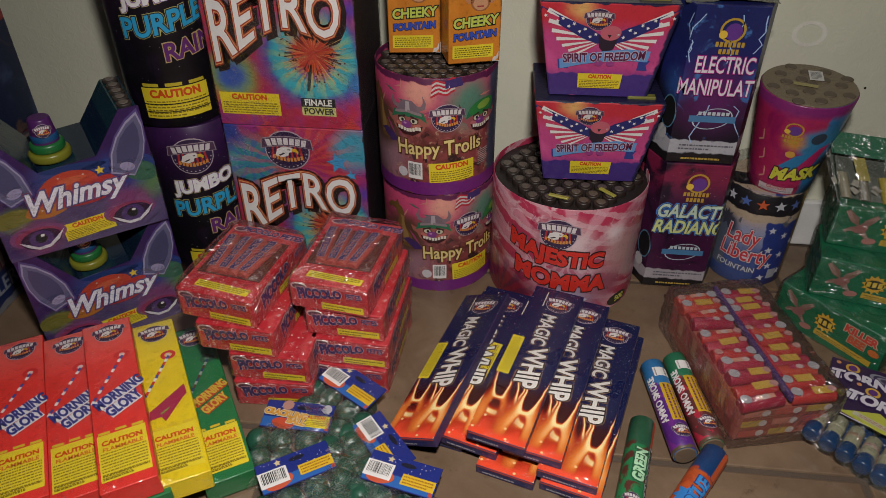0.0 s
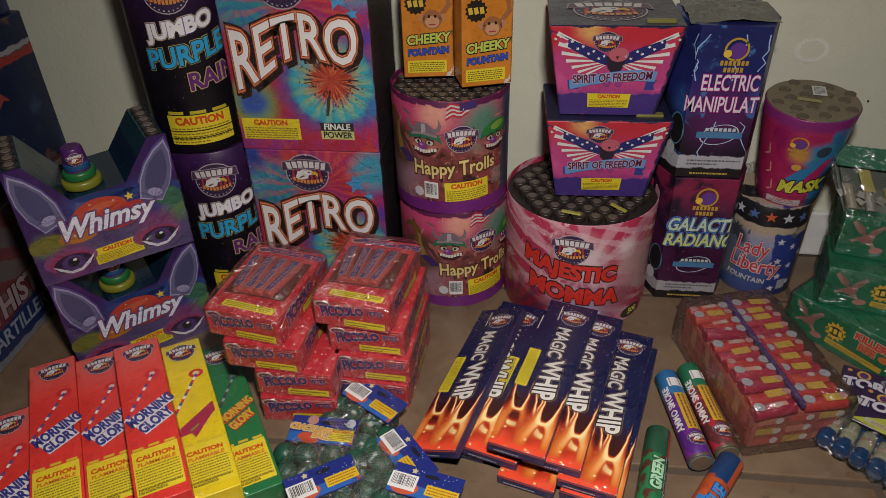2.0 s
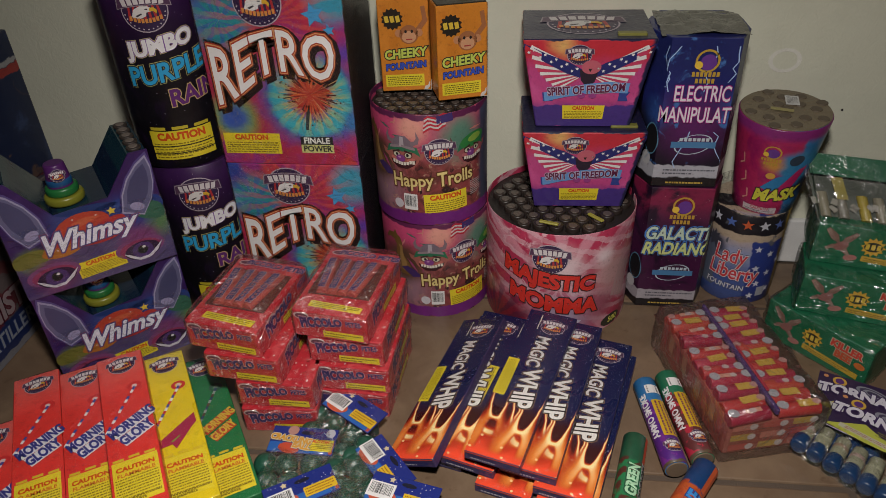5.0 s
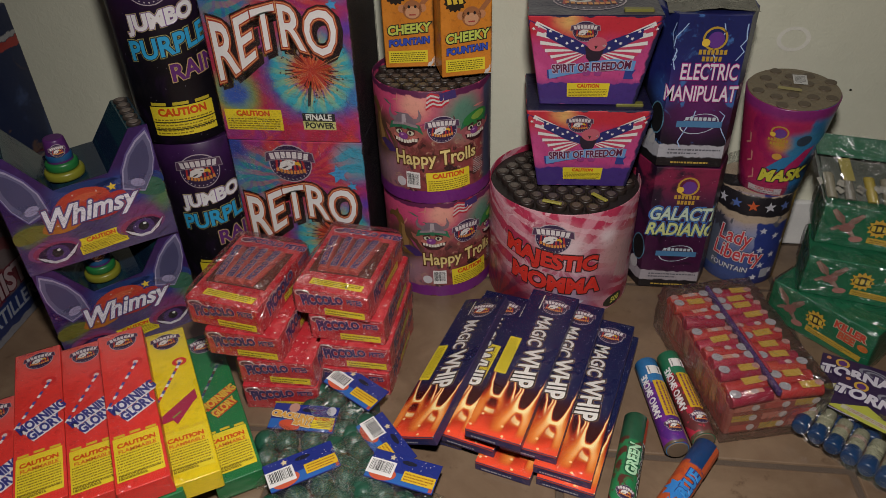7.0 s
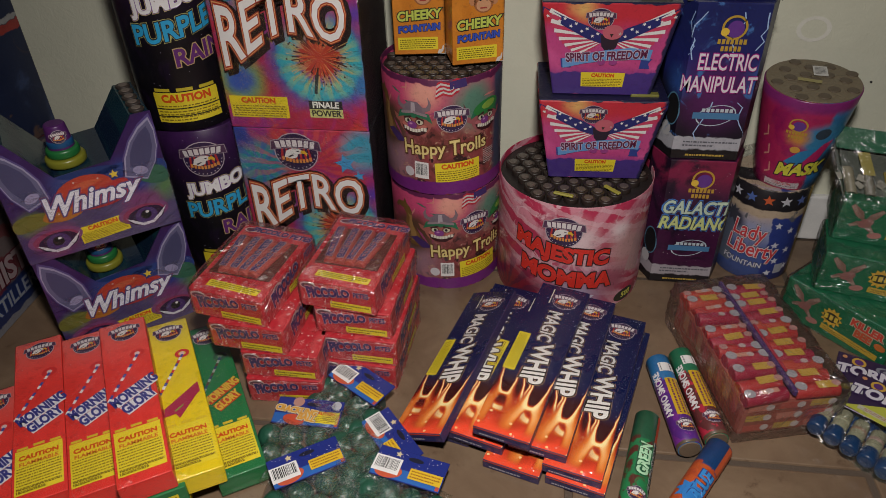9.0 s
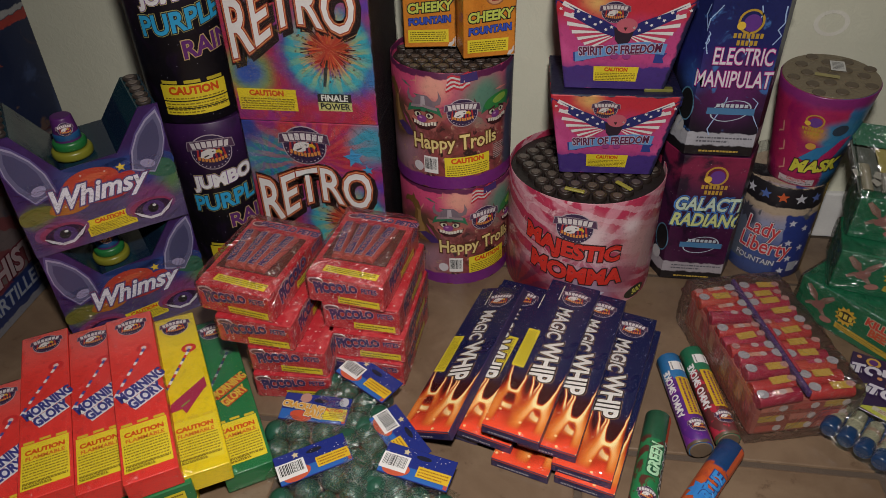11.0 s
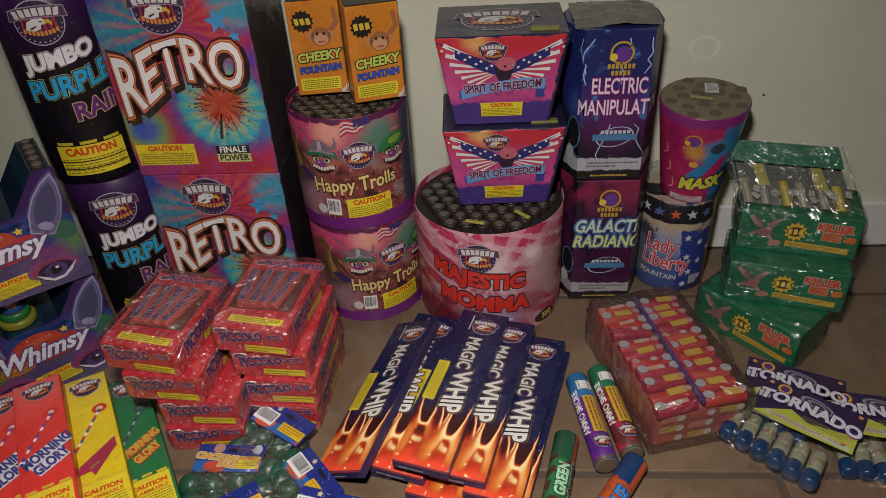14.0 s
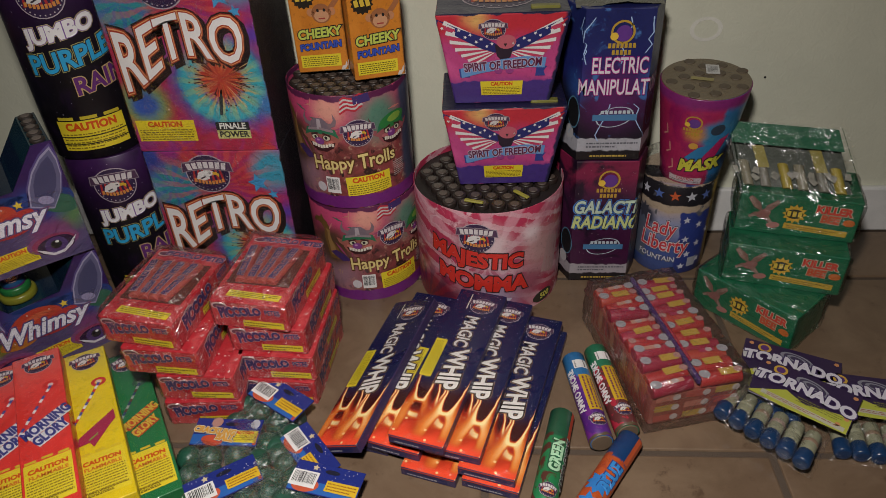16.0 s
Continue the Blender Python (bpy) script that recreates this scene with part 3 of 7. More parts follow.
    many("burst_spot", sh, [[(q * math.cos(a) + 0.0013 * math.cos(b), q * math.sin(a) + 0.0013 * math.sin(b)) for b in (0, 1.6, 3.1, 4.7)] for q, a in ((rnd.uniform(0.022, 0.042), rnd.uniform(0, 6.28)) for k in range(34))], 0.038, 0.098, 1.0, (0.07, 0.025, 0.02), t, 2.2)
    shape(sh, [(-0.05, 0), (0.06, 0), (0.25, 1.0), (0.1, 1.0)], 0.028, 0.050, 0.034, (0.04, 0.05, 0.05), t, 1, 0, "stem")
    for u, v, s in ((0.055, 0.196, 0.015), (0.072, 0.178, 0.008), (0.015, 0.178, 0.007), (-0.03, 0.196, 0.006)):
        shape(sh, star_pts(5, 0.45), u, v, s, (0.06, 0.30, 0.55), t, 1, 12, "star")
    part("shrink_film", block(W + 0.003, D + 0.003, Ht - 0.001, 0, 0, 0.0005, 0.002), CLEAR, t).visible_shadow = False
    return t


finale_box(-0.167, 0.275, 0.0)
finale_box(-0.167, 0.274, 0.2445)


# ---------------------------------------------------------------- purple and black fountains
def tall_tube(x, y, z, rz=0.0):
    R, Ht = 0.060, 0.246
    t = thing("fountain_tube", "tall black and purple glossy cylinder fountain, stacked", "fireworks", (x, y, z), rz, "tall tubes")
    body = art("night_purple", (0.006, 0.005, 0.008), [("up", 0.13, 0.25, (0.042, 0.010, 0.072)), ("cloud", 24.0, 0.50, 0.75, (0.020, 0.008, 0.035)),
               ("stars", 120.0, 0.06, (0.5, 0.45, 0.6))], bump=0.05)
    sh = Shell(round_outline(R, 64), Ht)
    part("tube", sh.mesh(6), body, t)
    o = 0.000
    emblem(sh, o - 0.006, 0.206, 0.030, t)

    def tilt(qx, qy):
        return qx, qy + qx * 0.16 + 0.9 * qx * qx

    write(sh, "JUMBO", o + 0.002, 0.163, 0.025, (0.78, 0.77, 0.78), t, 3, 0, 0.05, 0, 1.0, ((0.03, (0.22, 0.10, 0.34)), (0.06, (0.5, 0.44, 0.2))), tilt, "title")
    write(sh, "PURPLE", o + 0.004, 0.130, 0.033, (0.03, 0.36, 0.66), t, 3, 0, 0.03, 0, 0.90, ((0.035, (0.02, 0.02, 0.03)), (0.055, (0.45, 0.42, 0.15))), tilt, "title")
    write(sh, "RAIN", o + 0.030, 0.099, 0.030, (0.12, 0.025, 0.16), t, 3, 0, 0.03, 0, 0.95, ((0.04, (0.50, 0.36, 0.16)),), tilt, "title")
    caution(sh, o, 0.033, 0.082, 0.040, t, 0, 5)
    for k in range(3):
        label_rect(sh, o - 0.028 + k * 0.028, 0.0565, 0.020, 0.0042, (0.52, 0.42, 0.03), t, 1, 0, "tab")
    for k in range(2):
        label_rect(sh, o, 0.022 + k * 0.010, 0.082, 0.0012, BLACK, t, 2.5, 0, "rule")
    return t


tall_tube(-0.320, 0.312, 0.0, 27)
tall_tube(-0.326, 0.310, 0.247, 25)


# ---------------------------------------------------------------- round cakes with goblin faces
def goblin(sh, u, v, s, parent, skin, hat):
    """A grinning goblin head in plain shapes, under a horned helmet or a green cap."""
    e = oval(sh, u, v - s * 0.05, s * 1.02, s * 0.74, skin, parent, 1, 0, "face")
    dark, light = tuple(q * 0.45 for q in skin), tuple(min(0.6, q * 1.45) for q in skin)
    for k in (-1, 1):
        shape(sh, [(0, -0.2), (0.45 * k, 0.05), (0.60 * k, 0.42), (0.1 * k, 0.25)], u + k * s * 0.84, v - s * 0.05, s, skin, e, 0.8, 0, "ear")
    shape(sh, [(-1.1, 0.10), (-0.9, 0.62), (0.0, 0.80), (0.9, 0.62), (1.1, 0.05), (0.75, 0.28), (0.35, 0.36), (0.0, 0.30), (-0.35, 0.36), (-0.75, 0.26)], u, v, s, (0.025, 0.15, 0.075), e, 1.7, 0, "hair")
    if hat == "helmet":
        shape(sh, [(-0.78, 0.48), (-0.62, 0.95), (-0.25, 1.28), (0.25, 1.28), (0.62, 0.95), (0.78, 0.48), (0.0, 0.62)], u, v, s, (0.17, 0.13, 0.16), e, 2.1, 0, "helmet")
        shape(sh, [(-0.16, 0.62), (-0.12, 1.22), (0.10, 1.22), (0.14, 0.62)], u, v, s, (0.38, 0.33, 0.36), e, 2.4, 0, "helmet_ridge")
        shape(sh, [(-0.82, 0.44), (-0.78, 0.60), (0.0, 0.74), (0.78, 0.60), (0.82, 0.44), (0.0, 0.58)], u, v, s, (0.26, 0.20, 0.22), e, 2.5, 0, "hat_band")
        for k in (-1, 1):
            shape(sh, [(k * 0.58, 0.70), (k * 0.98, 0.86), (k * 1.06, 1.20), (k * 0.86, 1.62), (k * 0.88, 1.22), (k * 0.76, 1.02), (k * 0.50, 0.98)], u, v, s, (0.20, 0.14, 0.16), e, 2.3, 0, "horn")
    else:
        oval(sh, u + s * 0.10, v + s * 0.68, s * 1.00, s * 0.46, (0.03, 0.20, 0.05), e, 2.1, 8, "cap")
        oval(sh, u + s * 0.24, v + s * 0.78, s * 0.55, s * 0.24, (0.22, 0.38, 0.06), e, 2.4, 8, "cap_crown")
    for k in (-1, 1):
        oval(sh, u + k * s * 0.36, v + s * 0.10, s * 0.27, s * 0.20, dark, e, 2.4, 0, "eye_socket")
        oval(sh, u + k * s * 0.36, v + s * 0.10, s * 0.20, s * 0.15, (0.55, 0.54, 0.40), e, 2.7, 0, "eye")
        oval(sh, u + k * s * 0.33, v + s * 0.11, s * 0.085, s * 0.10, BLACK, e, 3.0, 0, "pupil")
        label_rect(sh, u + k * s * 0.38, v + s * 0.30, s * 0.50, s * 0.11, (0.05, 0.02, 0.02), e, 3.0, -18 * k, "brow")
        oval(sh, u + k * s * 0.52, v - s * 0.22, s * 0.26, s * 0.16, light, e, 1.6, 20 * k, "cheek")
    oval(sh, u - s * 0.10, v - s * 0.12, s * 0.30, s * 0.22, (0.20, 0.045, 0.22), e, 3.2, 0, "nose")
    oval(sh, u - s * 0.16, v - s * 0.05, s * 0.10, s * 0.06, (0.46, 0.24, 0.42), e, 3.5, 0, "nose_glint")
    shape(sh, [(-0.78, -0.22), (-0.35, -0.38), (0.25, -0.36), (0.86, -0.14), (0.72, -0.50), (0.28, -0.76), (-0.30, -0.74), (-0.66, -0.52)], u, v, s, (0.045, 0.012, 0.015), e, 2.6, 0, "mouth")
    teeth = []
    for k in range(8):
        x = -0.62 + k * 0.175
        y = -0.30 - 0.10 * math.cos(k * 0.9 - 2.8) * 0.5 + 0.04 * (k > 5)
        teeth.append([(x, y - 0.21), (x + 0.14, y - 0.20), (x + 0.15, y), (x, y)])
    many("teeth", sh, teeth, u, v, s, (0.68, 0.64, 0.54), e, 3.0)


def goblin_cake(x, y, z, rz=0.0, top=True):
    R, Ht = 0.078, 0.160
    t = thing("round_cake", "round pink cake with goblin faces printed on its sleeve", "fireworks", (x, y, z), rz, "goblin cakes")
    pic = art("goblin_print", (0.26, 0.055, 0.055), [("cloud", 18.0, 0.42, 0.60, (0.10, 0.030, 0.025)), ("cloud", 34.0, 0.50, 0.62, (0.36, 0.11, 0.10)), ("cloud", 60.0, 0.56, 0.62, (0.035, 0.015, 0.015)), ("spot", -0.075, 0.05, 0.035, 0.025, (0.30, 0.16, 0.20)), ("cloud", 90.0, 0.60, 0.66, (0.40, 0.24, 0.16)),
              ("up", 0.085, 0.135, (0.50, 0.06, 0.15)), ("spot", 0.045, 0.125, 0.03, 0.02, (0.10, 0.22, 0.16)), ("spot", -0.02, 0.14, 0.02, 0.014, (0.62, 0.28, 0.22)),
              ("spot", -0.075, 0.09, 0.03, 0.014, (0.10, 0.05, 0.03)), ("right", 0.072, 0.085, (0.06, 0.07, 0.12)), ("band", 0.0, 0.018, (0.16, 0.02, 0.18)), ("band", 0.152, 0.160, (0.10, 0.015, 0.06))], bump=0.10)
    sh, _ = ring_wrap(R, Ht, pic, t)
    part("body", tube(R - 0.0018, Ht - 0.012, pose(0, 0, 0.001), 48), DARK, t)
    if top:
        tube_top(t, R - 0.003, Ht - 0.0115, 0.0085)
    goblin(sh, -0.034, 0.101, 0.0225, t, (0.33, 0.105, 0.085), "helmet")
    goblin(sh, 0.062, 0.101, 0.0215, t, (0.30, 0.09, 0.10), "cap")
    wave = lambda x: 0.0022 * math.sin(x * 330)
    for k in range(7):
        y = 0.1365 + k * 0.0026
        xs = [0.014 + 0.005 * i + 0.0008 * k for i in range(7)]
        shape(sh, [(x, y + wave(x)) for x in xs] + [(x, y + 0.0026 + wave(x)) for x in reversed(xs)], 0, 0, 1.0, (0.55, 0.50, 0.48) if k % 2 else (0.46, 0.03, 0.05), t, 1, 8, "flag_stripe")
    shape(sh, [(0.028, 0.145), (0.050, 0.145), (0.049, 0.156), (0.029, 0.155)], 0, 0, 1.0, (0.05, 0.03, 0.14), t, 1.4, 6, "flag_canton")
    rnd = random.Random(8)
    for k in range(16):
        uu, vv = rnd.uniform(-0.085, 0.085), rnd.uniform(0.085, 0.148)
        shape(sh, [(-1, 0), (0, 0.16), (1, 0.05), (0.2, -0.14)], uu, vv, rnd.uniform(0.006, 0.014), rnd.choice(((0.55, 0.20, 0.18), (0.12, 0.04, 0.05), (0.52, 0.30, 0.16), (0.30, 0.05, 0.14), (0.05, 0.14, 0.10))), t, 0.6, rnd.uniform(0, 180), "spark")
    emblem(sh, 0.015, 0.110, 0.0215, t, 0, 3)
    neck = [(-1.25, 0.55), (-0.95, 0.95), (-0.45, 1.05), (-0.30, 1.35), (-0.15, 1.0), (0.10, 0.85), (0.25, 0.45), (0.20, 0.0), (0.35, -0.5), (0.75, -1.0), (0.9, -1.9), (0.0, -1.9), (-0.15, -1.1), (-0.30, -0.4), (-0.20, 0.2), (-0.45, 0.55), (-0.85, 0.60), (-1.15, 0.40)]
    shape(sh, neck, -0.082, 0.112, 0.022, (0.17, 0.085, 0.025), t, 1, 0, "dragon", 1)
    shape(sh, [(a * 0.5 + 0.14, b * 0.8 - 0.1) for a, b in neck[6:16]], -0.082, 0.112, 0.022, (0.30, 0.17, 0.06), t, 1.4, 0, "dragon_belly", 1)
    shape(sh, [(-0.9, 0.5), (-0.3, 0.55), (0.2, 0.1), (0.5, -0.5), (-0.2, -0.4), (-0.6, 0.1)], -0.060, 0.078, 0.020, (0.055, 0.025, 0.12), t, 1.6, 20, "small_flag", 1)
    write(sh, "Happy Trolls", 0.006, 0.068, 0.0265, (0.68, 0.55, 0.22), t, 4, 2, 0.02, 0, 0.80, ((0.06, (0.10, 0.035, 0.01)),), lambda a, b: (a, b * (1.0 + 0.1 * math.sin(a * 90))), "title")
    caution(sh, 0.022, 0.034, 0.060, 0.028, t, 2, 4)
    barcode(sh, -0.026, 0.035, 0.019, 0.024, t, 0)
    oval(sh, -0.044, 0.030, 0.007, 0.007, (0.55, 0.52, 0.55), t, 1, 0, "seal")
    small_print(sh, 0.068, 0.046, 0.018, 0.022, 8, (0.45, 0.42, 0.42), t, 1, 0, 9, "code_patch")
    return t


goblin_cake(0.012, 0.345, 0.0, 26, False)
goblin_cake(0.010, 0.343, 0.161, 5)


# ---------------------------------------------------------------- small orange fountains on the goblin cake
def orange_box(x, y, z, rz):
    W, D, Ht = 0.064, 0.050, 0.118
    t = thing("small_fountain_box", "small upright orange fountain box with a monkey picture", "fireworks", (x, y, z), rz, "orange boxes")
    pic = art("orange_print", (0.62, 0.22, 0.025), [("cloud", 30.0, 0.45, 0.7, (0.55, 0.18, 0.02)), ("right", 0.029, 0.034, (0.10, 0.055, 0.02))])
    sh = Shell(rect_outline(W, D, 0.0015), Ht)
    part("carton", sh.mesh(2), pic, t)
    part("lid", block(W - 0.003, D - 0.003, 0.002, 0, 0, Ht - 0.0005, 0.0006), ink((0.030, 0.022, 0.012), 0.45, 0.6), t, "black tissue top")
    part("fuse_cover", block(0.012, 0.022, 0.004, 0.01, 0.006, Ht + 0.0012, 0.001), ink((0.33, 0.30, 0.04), 0.45, 0.5), t, "yellow-green fuse cover")
    e = shape(sh, star_pts(14, 0.82), -0.014, 0.094, 0.014, (0.02, 0.015, 0.01), t, 1, 0, "emblem")
    for k in range(3):
        label_rect(sh, -0.021 + k * 0.007, 0.094, 0.005, 0.008, (0.66, 0.46, 0.05), e, 2, 10, "emblem_bar")
    # monkey: arm, head, face
    m = oval(sh, 0.006, 0.074, 0.012, 0.012, (0.34, 0.13, 0.05), t, 1, 0, "monkey_head")
    oval(sh, 0.006, 0.071, 0.0088, 0.0075, (0.58, 0.30, 0.16), m, 1.5, 0, "muzzle")
    for k in (-1, 1):
        oval(sh, 0.006 + k * 0.013, 0.076, 0.0045, 0.005, (0.50, 0.22, 0.10), m, 1, 0, "ear")
        oval(sh, 0.006 + k * 0.004, 0.078, 0.0016, 0.002, BLACK, m, 2, 0, "eye")
    label_rect(sh, 0.006, 0.068, 0.008, 0.0016, (0.35, 0.05, 0.04), m, 2, 0, "mouth")
    shape(sh, [(0, 0), (0.25, -0.1), (0.75, 0.5), (0.62, 1.3), (0.40, 1.25), (0.5, 0.6)], 0.012, 0.078, 0.024, (0.34, 0.13, 0.05), t, 0.8, 0, "arm")
    write(sh, "CHEEKY", 0.000, 0.050, 0.0158, (0.52, 0.60, 0.10), t, 3, 4, 0.04, 0.1, 0.92, ((0.07, (0.02, 0.02, 0.02)),), None, "title")
    write(sh, "FOUNTAIN", 0.000, 0.034, 0.0112, (0.04, 0.08, 0.45), t, 3, 4, 0.05, 0.1, 0.92, ((0.05, (0.02, 0.03, 0.12)),), None, "title")
    caution(sh, -0.002, 0.0145, 0.050, 0.016, t, 0, 5, False)
    shape(sh, [(0.0, 0.0), (1.0, -0.1), (1.0, 1.3), (0.7, 1.0), (0.55, 0.6), (0.2, 0.5)], 0.022, 0.001, 0.010, (0.62, 0.58, 0.54), t, 1, 0, "corner_print")
    return t


orange_box(-0.020, 0.3625, 0.3235, 8)
orange_box(0.0517, 0.3367, 0.3235, 18)


# ---------------------------------------------------------------- large round cake with many tubes
def big_cake(x, y, z):
    R, Ht = 0.104, 0.172
    t = thing("large_round_cake", "large round pink and red striped cake with open tube tops", "fireworks", (x, y, z), -6)
    pic = art("pink_stripes", (0.42, 0.035, 0.085), [("rays", 0.01, 0.095, 13, 0.30, (0.58, 0.26, 0.32), 0.80), ("stripe", 72, 0.021, 0.35, (0.62, 0.40, 0.44), 0.55), ("cloud", 14.0, 0.5, 0.7, (0.26, 0.02, 0.06)), ("cloud", 40.0, 0.56, 0.66, (0.60, 0.36, 0.40)),
              ("spot", 0.02, 0.030, 0.035, 0.03, (0.34, 0.27, 0.38)), ("spot", -0.055, 0.025, 0.03, 0.02, (0.20, 0.015, 0.035)), ("spot", 0.07, 0.05, 0.025, 0.02, (0.30, 0.08, 0.12)), ("spot", 0.092, 0.10, 0.030, 0.02, (0.52, 0.30, 0.30)), ("spot", 0.072, 0.130, 0.012, 0.012, (0.75, 0.60, 0.62)),
              ("spot", -0.09, 0.02, 0.03, 0.02, (0.22, 0.02, 0.03)), ("rays", -0.09, 0.0, 15, 0.09, (0.03, 0.02, 0.05), 0.5), ("spot", 0.01, 0.118, 0.03, 0.02, (0.66, 0.50, 0.52))], bump=0.22)
    sh, _ = ring_wrap(R, Ht, pic, t, 72)
    part("body", tube(R - 0.0018, Ht - 0.010, pose(0, 0, 0.001), 56), DARK, t)
    tube_top(t, R - 0.002, Ht - 0.0095, 0.0098, 1.10)
    emblem(sh, -0.004, 0.134, 0.027, t)
    arc = lambda a, b: (a, b + 0.0 - 0.10 * a + 1.0 * a * a)
    rim = ((0.035, (0.03, 0.01, 0.01)), (0.055, (0.10, 0.06, 0.07)))
    write(sh, "MAJESTIC", -0.006, 0.098, 0.0315, (0.58, 0.03, 0.02), t, 3, -3, 0.055, 0, 0.98, rim, arc, "title")
    write(sh, "MOMMA", 0.002, 0.059, 0.0335, (0.58, 0.03, 0.02), t, 3, -2, 0.055, 0, 0.98, rim, arc, "title")
    # a pale carved hand and folds
    for k in range(4):
        shape(sh, [(-0.1, -1), (0.12, -1), (0.16, 0.8), (0.05, 1.0), (-0.06, 0.8)], 0.100 + k * 0.007, 0.085 - k * 0.003, 0.030, (0.45, 0.28, 0.28), t, 1 + k * 0.2, -12, "finger", 1)
    shape(sh, [(-1, 0), (-0.2, 0.25), (1, -0.1), (0.4, -0.5), (-0.5, -0.35)], 0.010, 0.028, 0.035, (0.50, 0.46, 0.55), t, 1, 8, "cloth", 1)
    oval(sh, 0.098, 0.012, 0.020, 0.010, (0.03, 0.03, 0.02), t, 1, 0, "badge")
    write(sh, "500", 0.101, 0.012, 0.013, (0.60, 0.58, 0.10), t, 2, 0, 0.03)
    for u, v, a in ((-0.03, -0.098, 12), (0.03, -0.075, 40)):
        k = part("fuse_cover", block(0.026, 0.006, 0.003, 0, 0, 0, 0.001), ink((0.33, 0.30, 0.05), 0.45, 0.5), t, "yellow-green paper fuse cover")
        k.location, k.rotation_euler = (u + 0.02, v + 0.02, Ht + 0.0004), (0, 0, radians(-a))
    return t


big_cake(0.192, 0.336, 0.0)


# ---------------------------------------------------------------- flag-winged fountains on the large cake
def winged_box(x, y, z, rz=0.0, tilt=0.0):
    W, D, Ht = 0.118, 0.092, 0.116
    t = thing("flag_fountain", "flared navy fountain box with flag wings on its front", "fireworks", (x, y, z), rz, "flared boxes", tilt)
    pic = art("wing_print", (0.10, 0.03, 0.22), [("up", 0.02, 0.042, (0.50, 0.06, 0.22)), ("cloud", 20.0, 0.45, 0.75, (0.62, 0.10, 0.30)), ("up", 0.074, 0.100, (0.55, 0.03, 0.05)),
              ("band", 0.0, 0.030, (0.06, 0.03, 0.20)), ("right", 0.063, 0.066, (0.015, 0.015, 0.06)), ("spot", -0.028, 0.109, 0.010, 0.012, (0.75, 0.45, 0.15)), ("up", 0.1145, 0.1155, (0.012, 0.014, 0.05))], bump=0.14)
    sh = Shell(rect_outline(W, D, 0.002), Ht, 1.33, (0.0, 0.0))
    part("carton", sh.mesh(4), pic, t)
    part("lid", block(W * 1.33 - 0.002, D * 1.33 - 0.002, 0.0016, 0, 0, Ht - 0.0006, 0.0006), ink((0.014, 0.013, 0.045), 0.34, 0.5), t, "navy printed top")
    top = Plane((0, 0, Ht + 0.001), (1, 0, 0), (0, 1, 0))
    emblem(top, -0.004, 0.002, 0.050, t)
    part("fuse_cover", block(0.034, 0.010, 0.004, 0.05, -0.044, Ht, 0.001), ink((0.20, 0.19, 0.04), 0.45, 0.5), t, "yellow-green paper fuse cover")
    # wings: white and red feathers under a starred blue arm
    for k in (-1, 1):
        for i in range(14):
            a0, a1 = radians(31 - i * 4.9), radians(31 - (i + 0.94) * 4.9)
            L = 0.070 - 0.0026 * i
            r0 = 0.010
            pts = [(k * r0 * math.cos(a0), 0.074 + r0 * math.sin(a0)), (k * L * math.cos(a0), 0.074 + L * math.sin(a0)), (k * L * math.cos(a1), 0.074 + L * math.sin(a1)), (k * r0 * math.cos(a1), 0.074 + r0 * math.sin(a1))]
            shape(sh, pts, 0, 0, 1.0, WHITE if i % 2 == 0 else (0.55, 0.05, 0.12), t, 1 + 0.05 * i, 0, "feather")
        arm = [(k * 0.006, 0.079), (k * 0.020, 0.088), (k * 0.045, 0.099), (k * 0.068, 0.112), (k * 0.069, 0.104), (k * 0.047, 0.088), (k * 0.024, 0.074), (k * 0.008, 0.068)]
        w = shape(sh, arm, 0, 0, 1.0, (0.02, 0.025, 0.15), t, 2.2, 0, "wing")
        for i in range(10):
            f = i / 9
            shape(sh, star_pts(5, 0.5), k * (0.012 + 0.052 * f), 0.077 + 0.027 * f + 0.003 * (-1) ** i, 0.0022, WHITE, w, 2.8, 10 * i, "star")
    shape(sh, [(-1, 0.8), (1, 0.8), (0.7, -0.6), (0.2, -1.2), (-0.3, -1.1), (-0.8, -0.5)], 0.002, 0.070, 0.011, (0.025, 0.015, 0.03), t, 2.4, 0, "bird_body")
    oval(sh, 0.004, 0.082, 0.011, 0.009, (0.52, 0.12, 0.16), t, 2.8, 0, "bird_head")
    shape(sh, [(-0.5, 0.5), (0.5, 0.5), (0, -0.6)], 0.003, 0.078, 0.004, (0.03, 0.02, 0.02), t, 3.2, 0, "beak")
    emblem(sh, -0.010, 0.098, 0.015, t)
    shape(sh, [(-1.0, -0.22), (-0.5, -0.10), (0.0, -0.02), (0.6, 0.02), (1.0, 0.00), (1.0, 0.26), (0.5, 0.30), (0.0, 0.24), (-0.5, 0.14), (-1.0, 0.02)], 0.0, 0.0475, 0.052, (0.13, 0.30, 0.60), t, 2.9, 0, "title_ribbon", 1)
    write(sh, "SPIRIT OF FREEDOM", 0.0, 0.052, 0.0150, (0.11, 0.012, 0.055), t, 3.8, 3, 0.03, 0, 0.71, ((0.05, (0.50, 0.46, 0.56)),), lambda a, b: (a, b + 0.6 * a * a * (1 if a > 0 else -0.3)), "title")
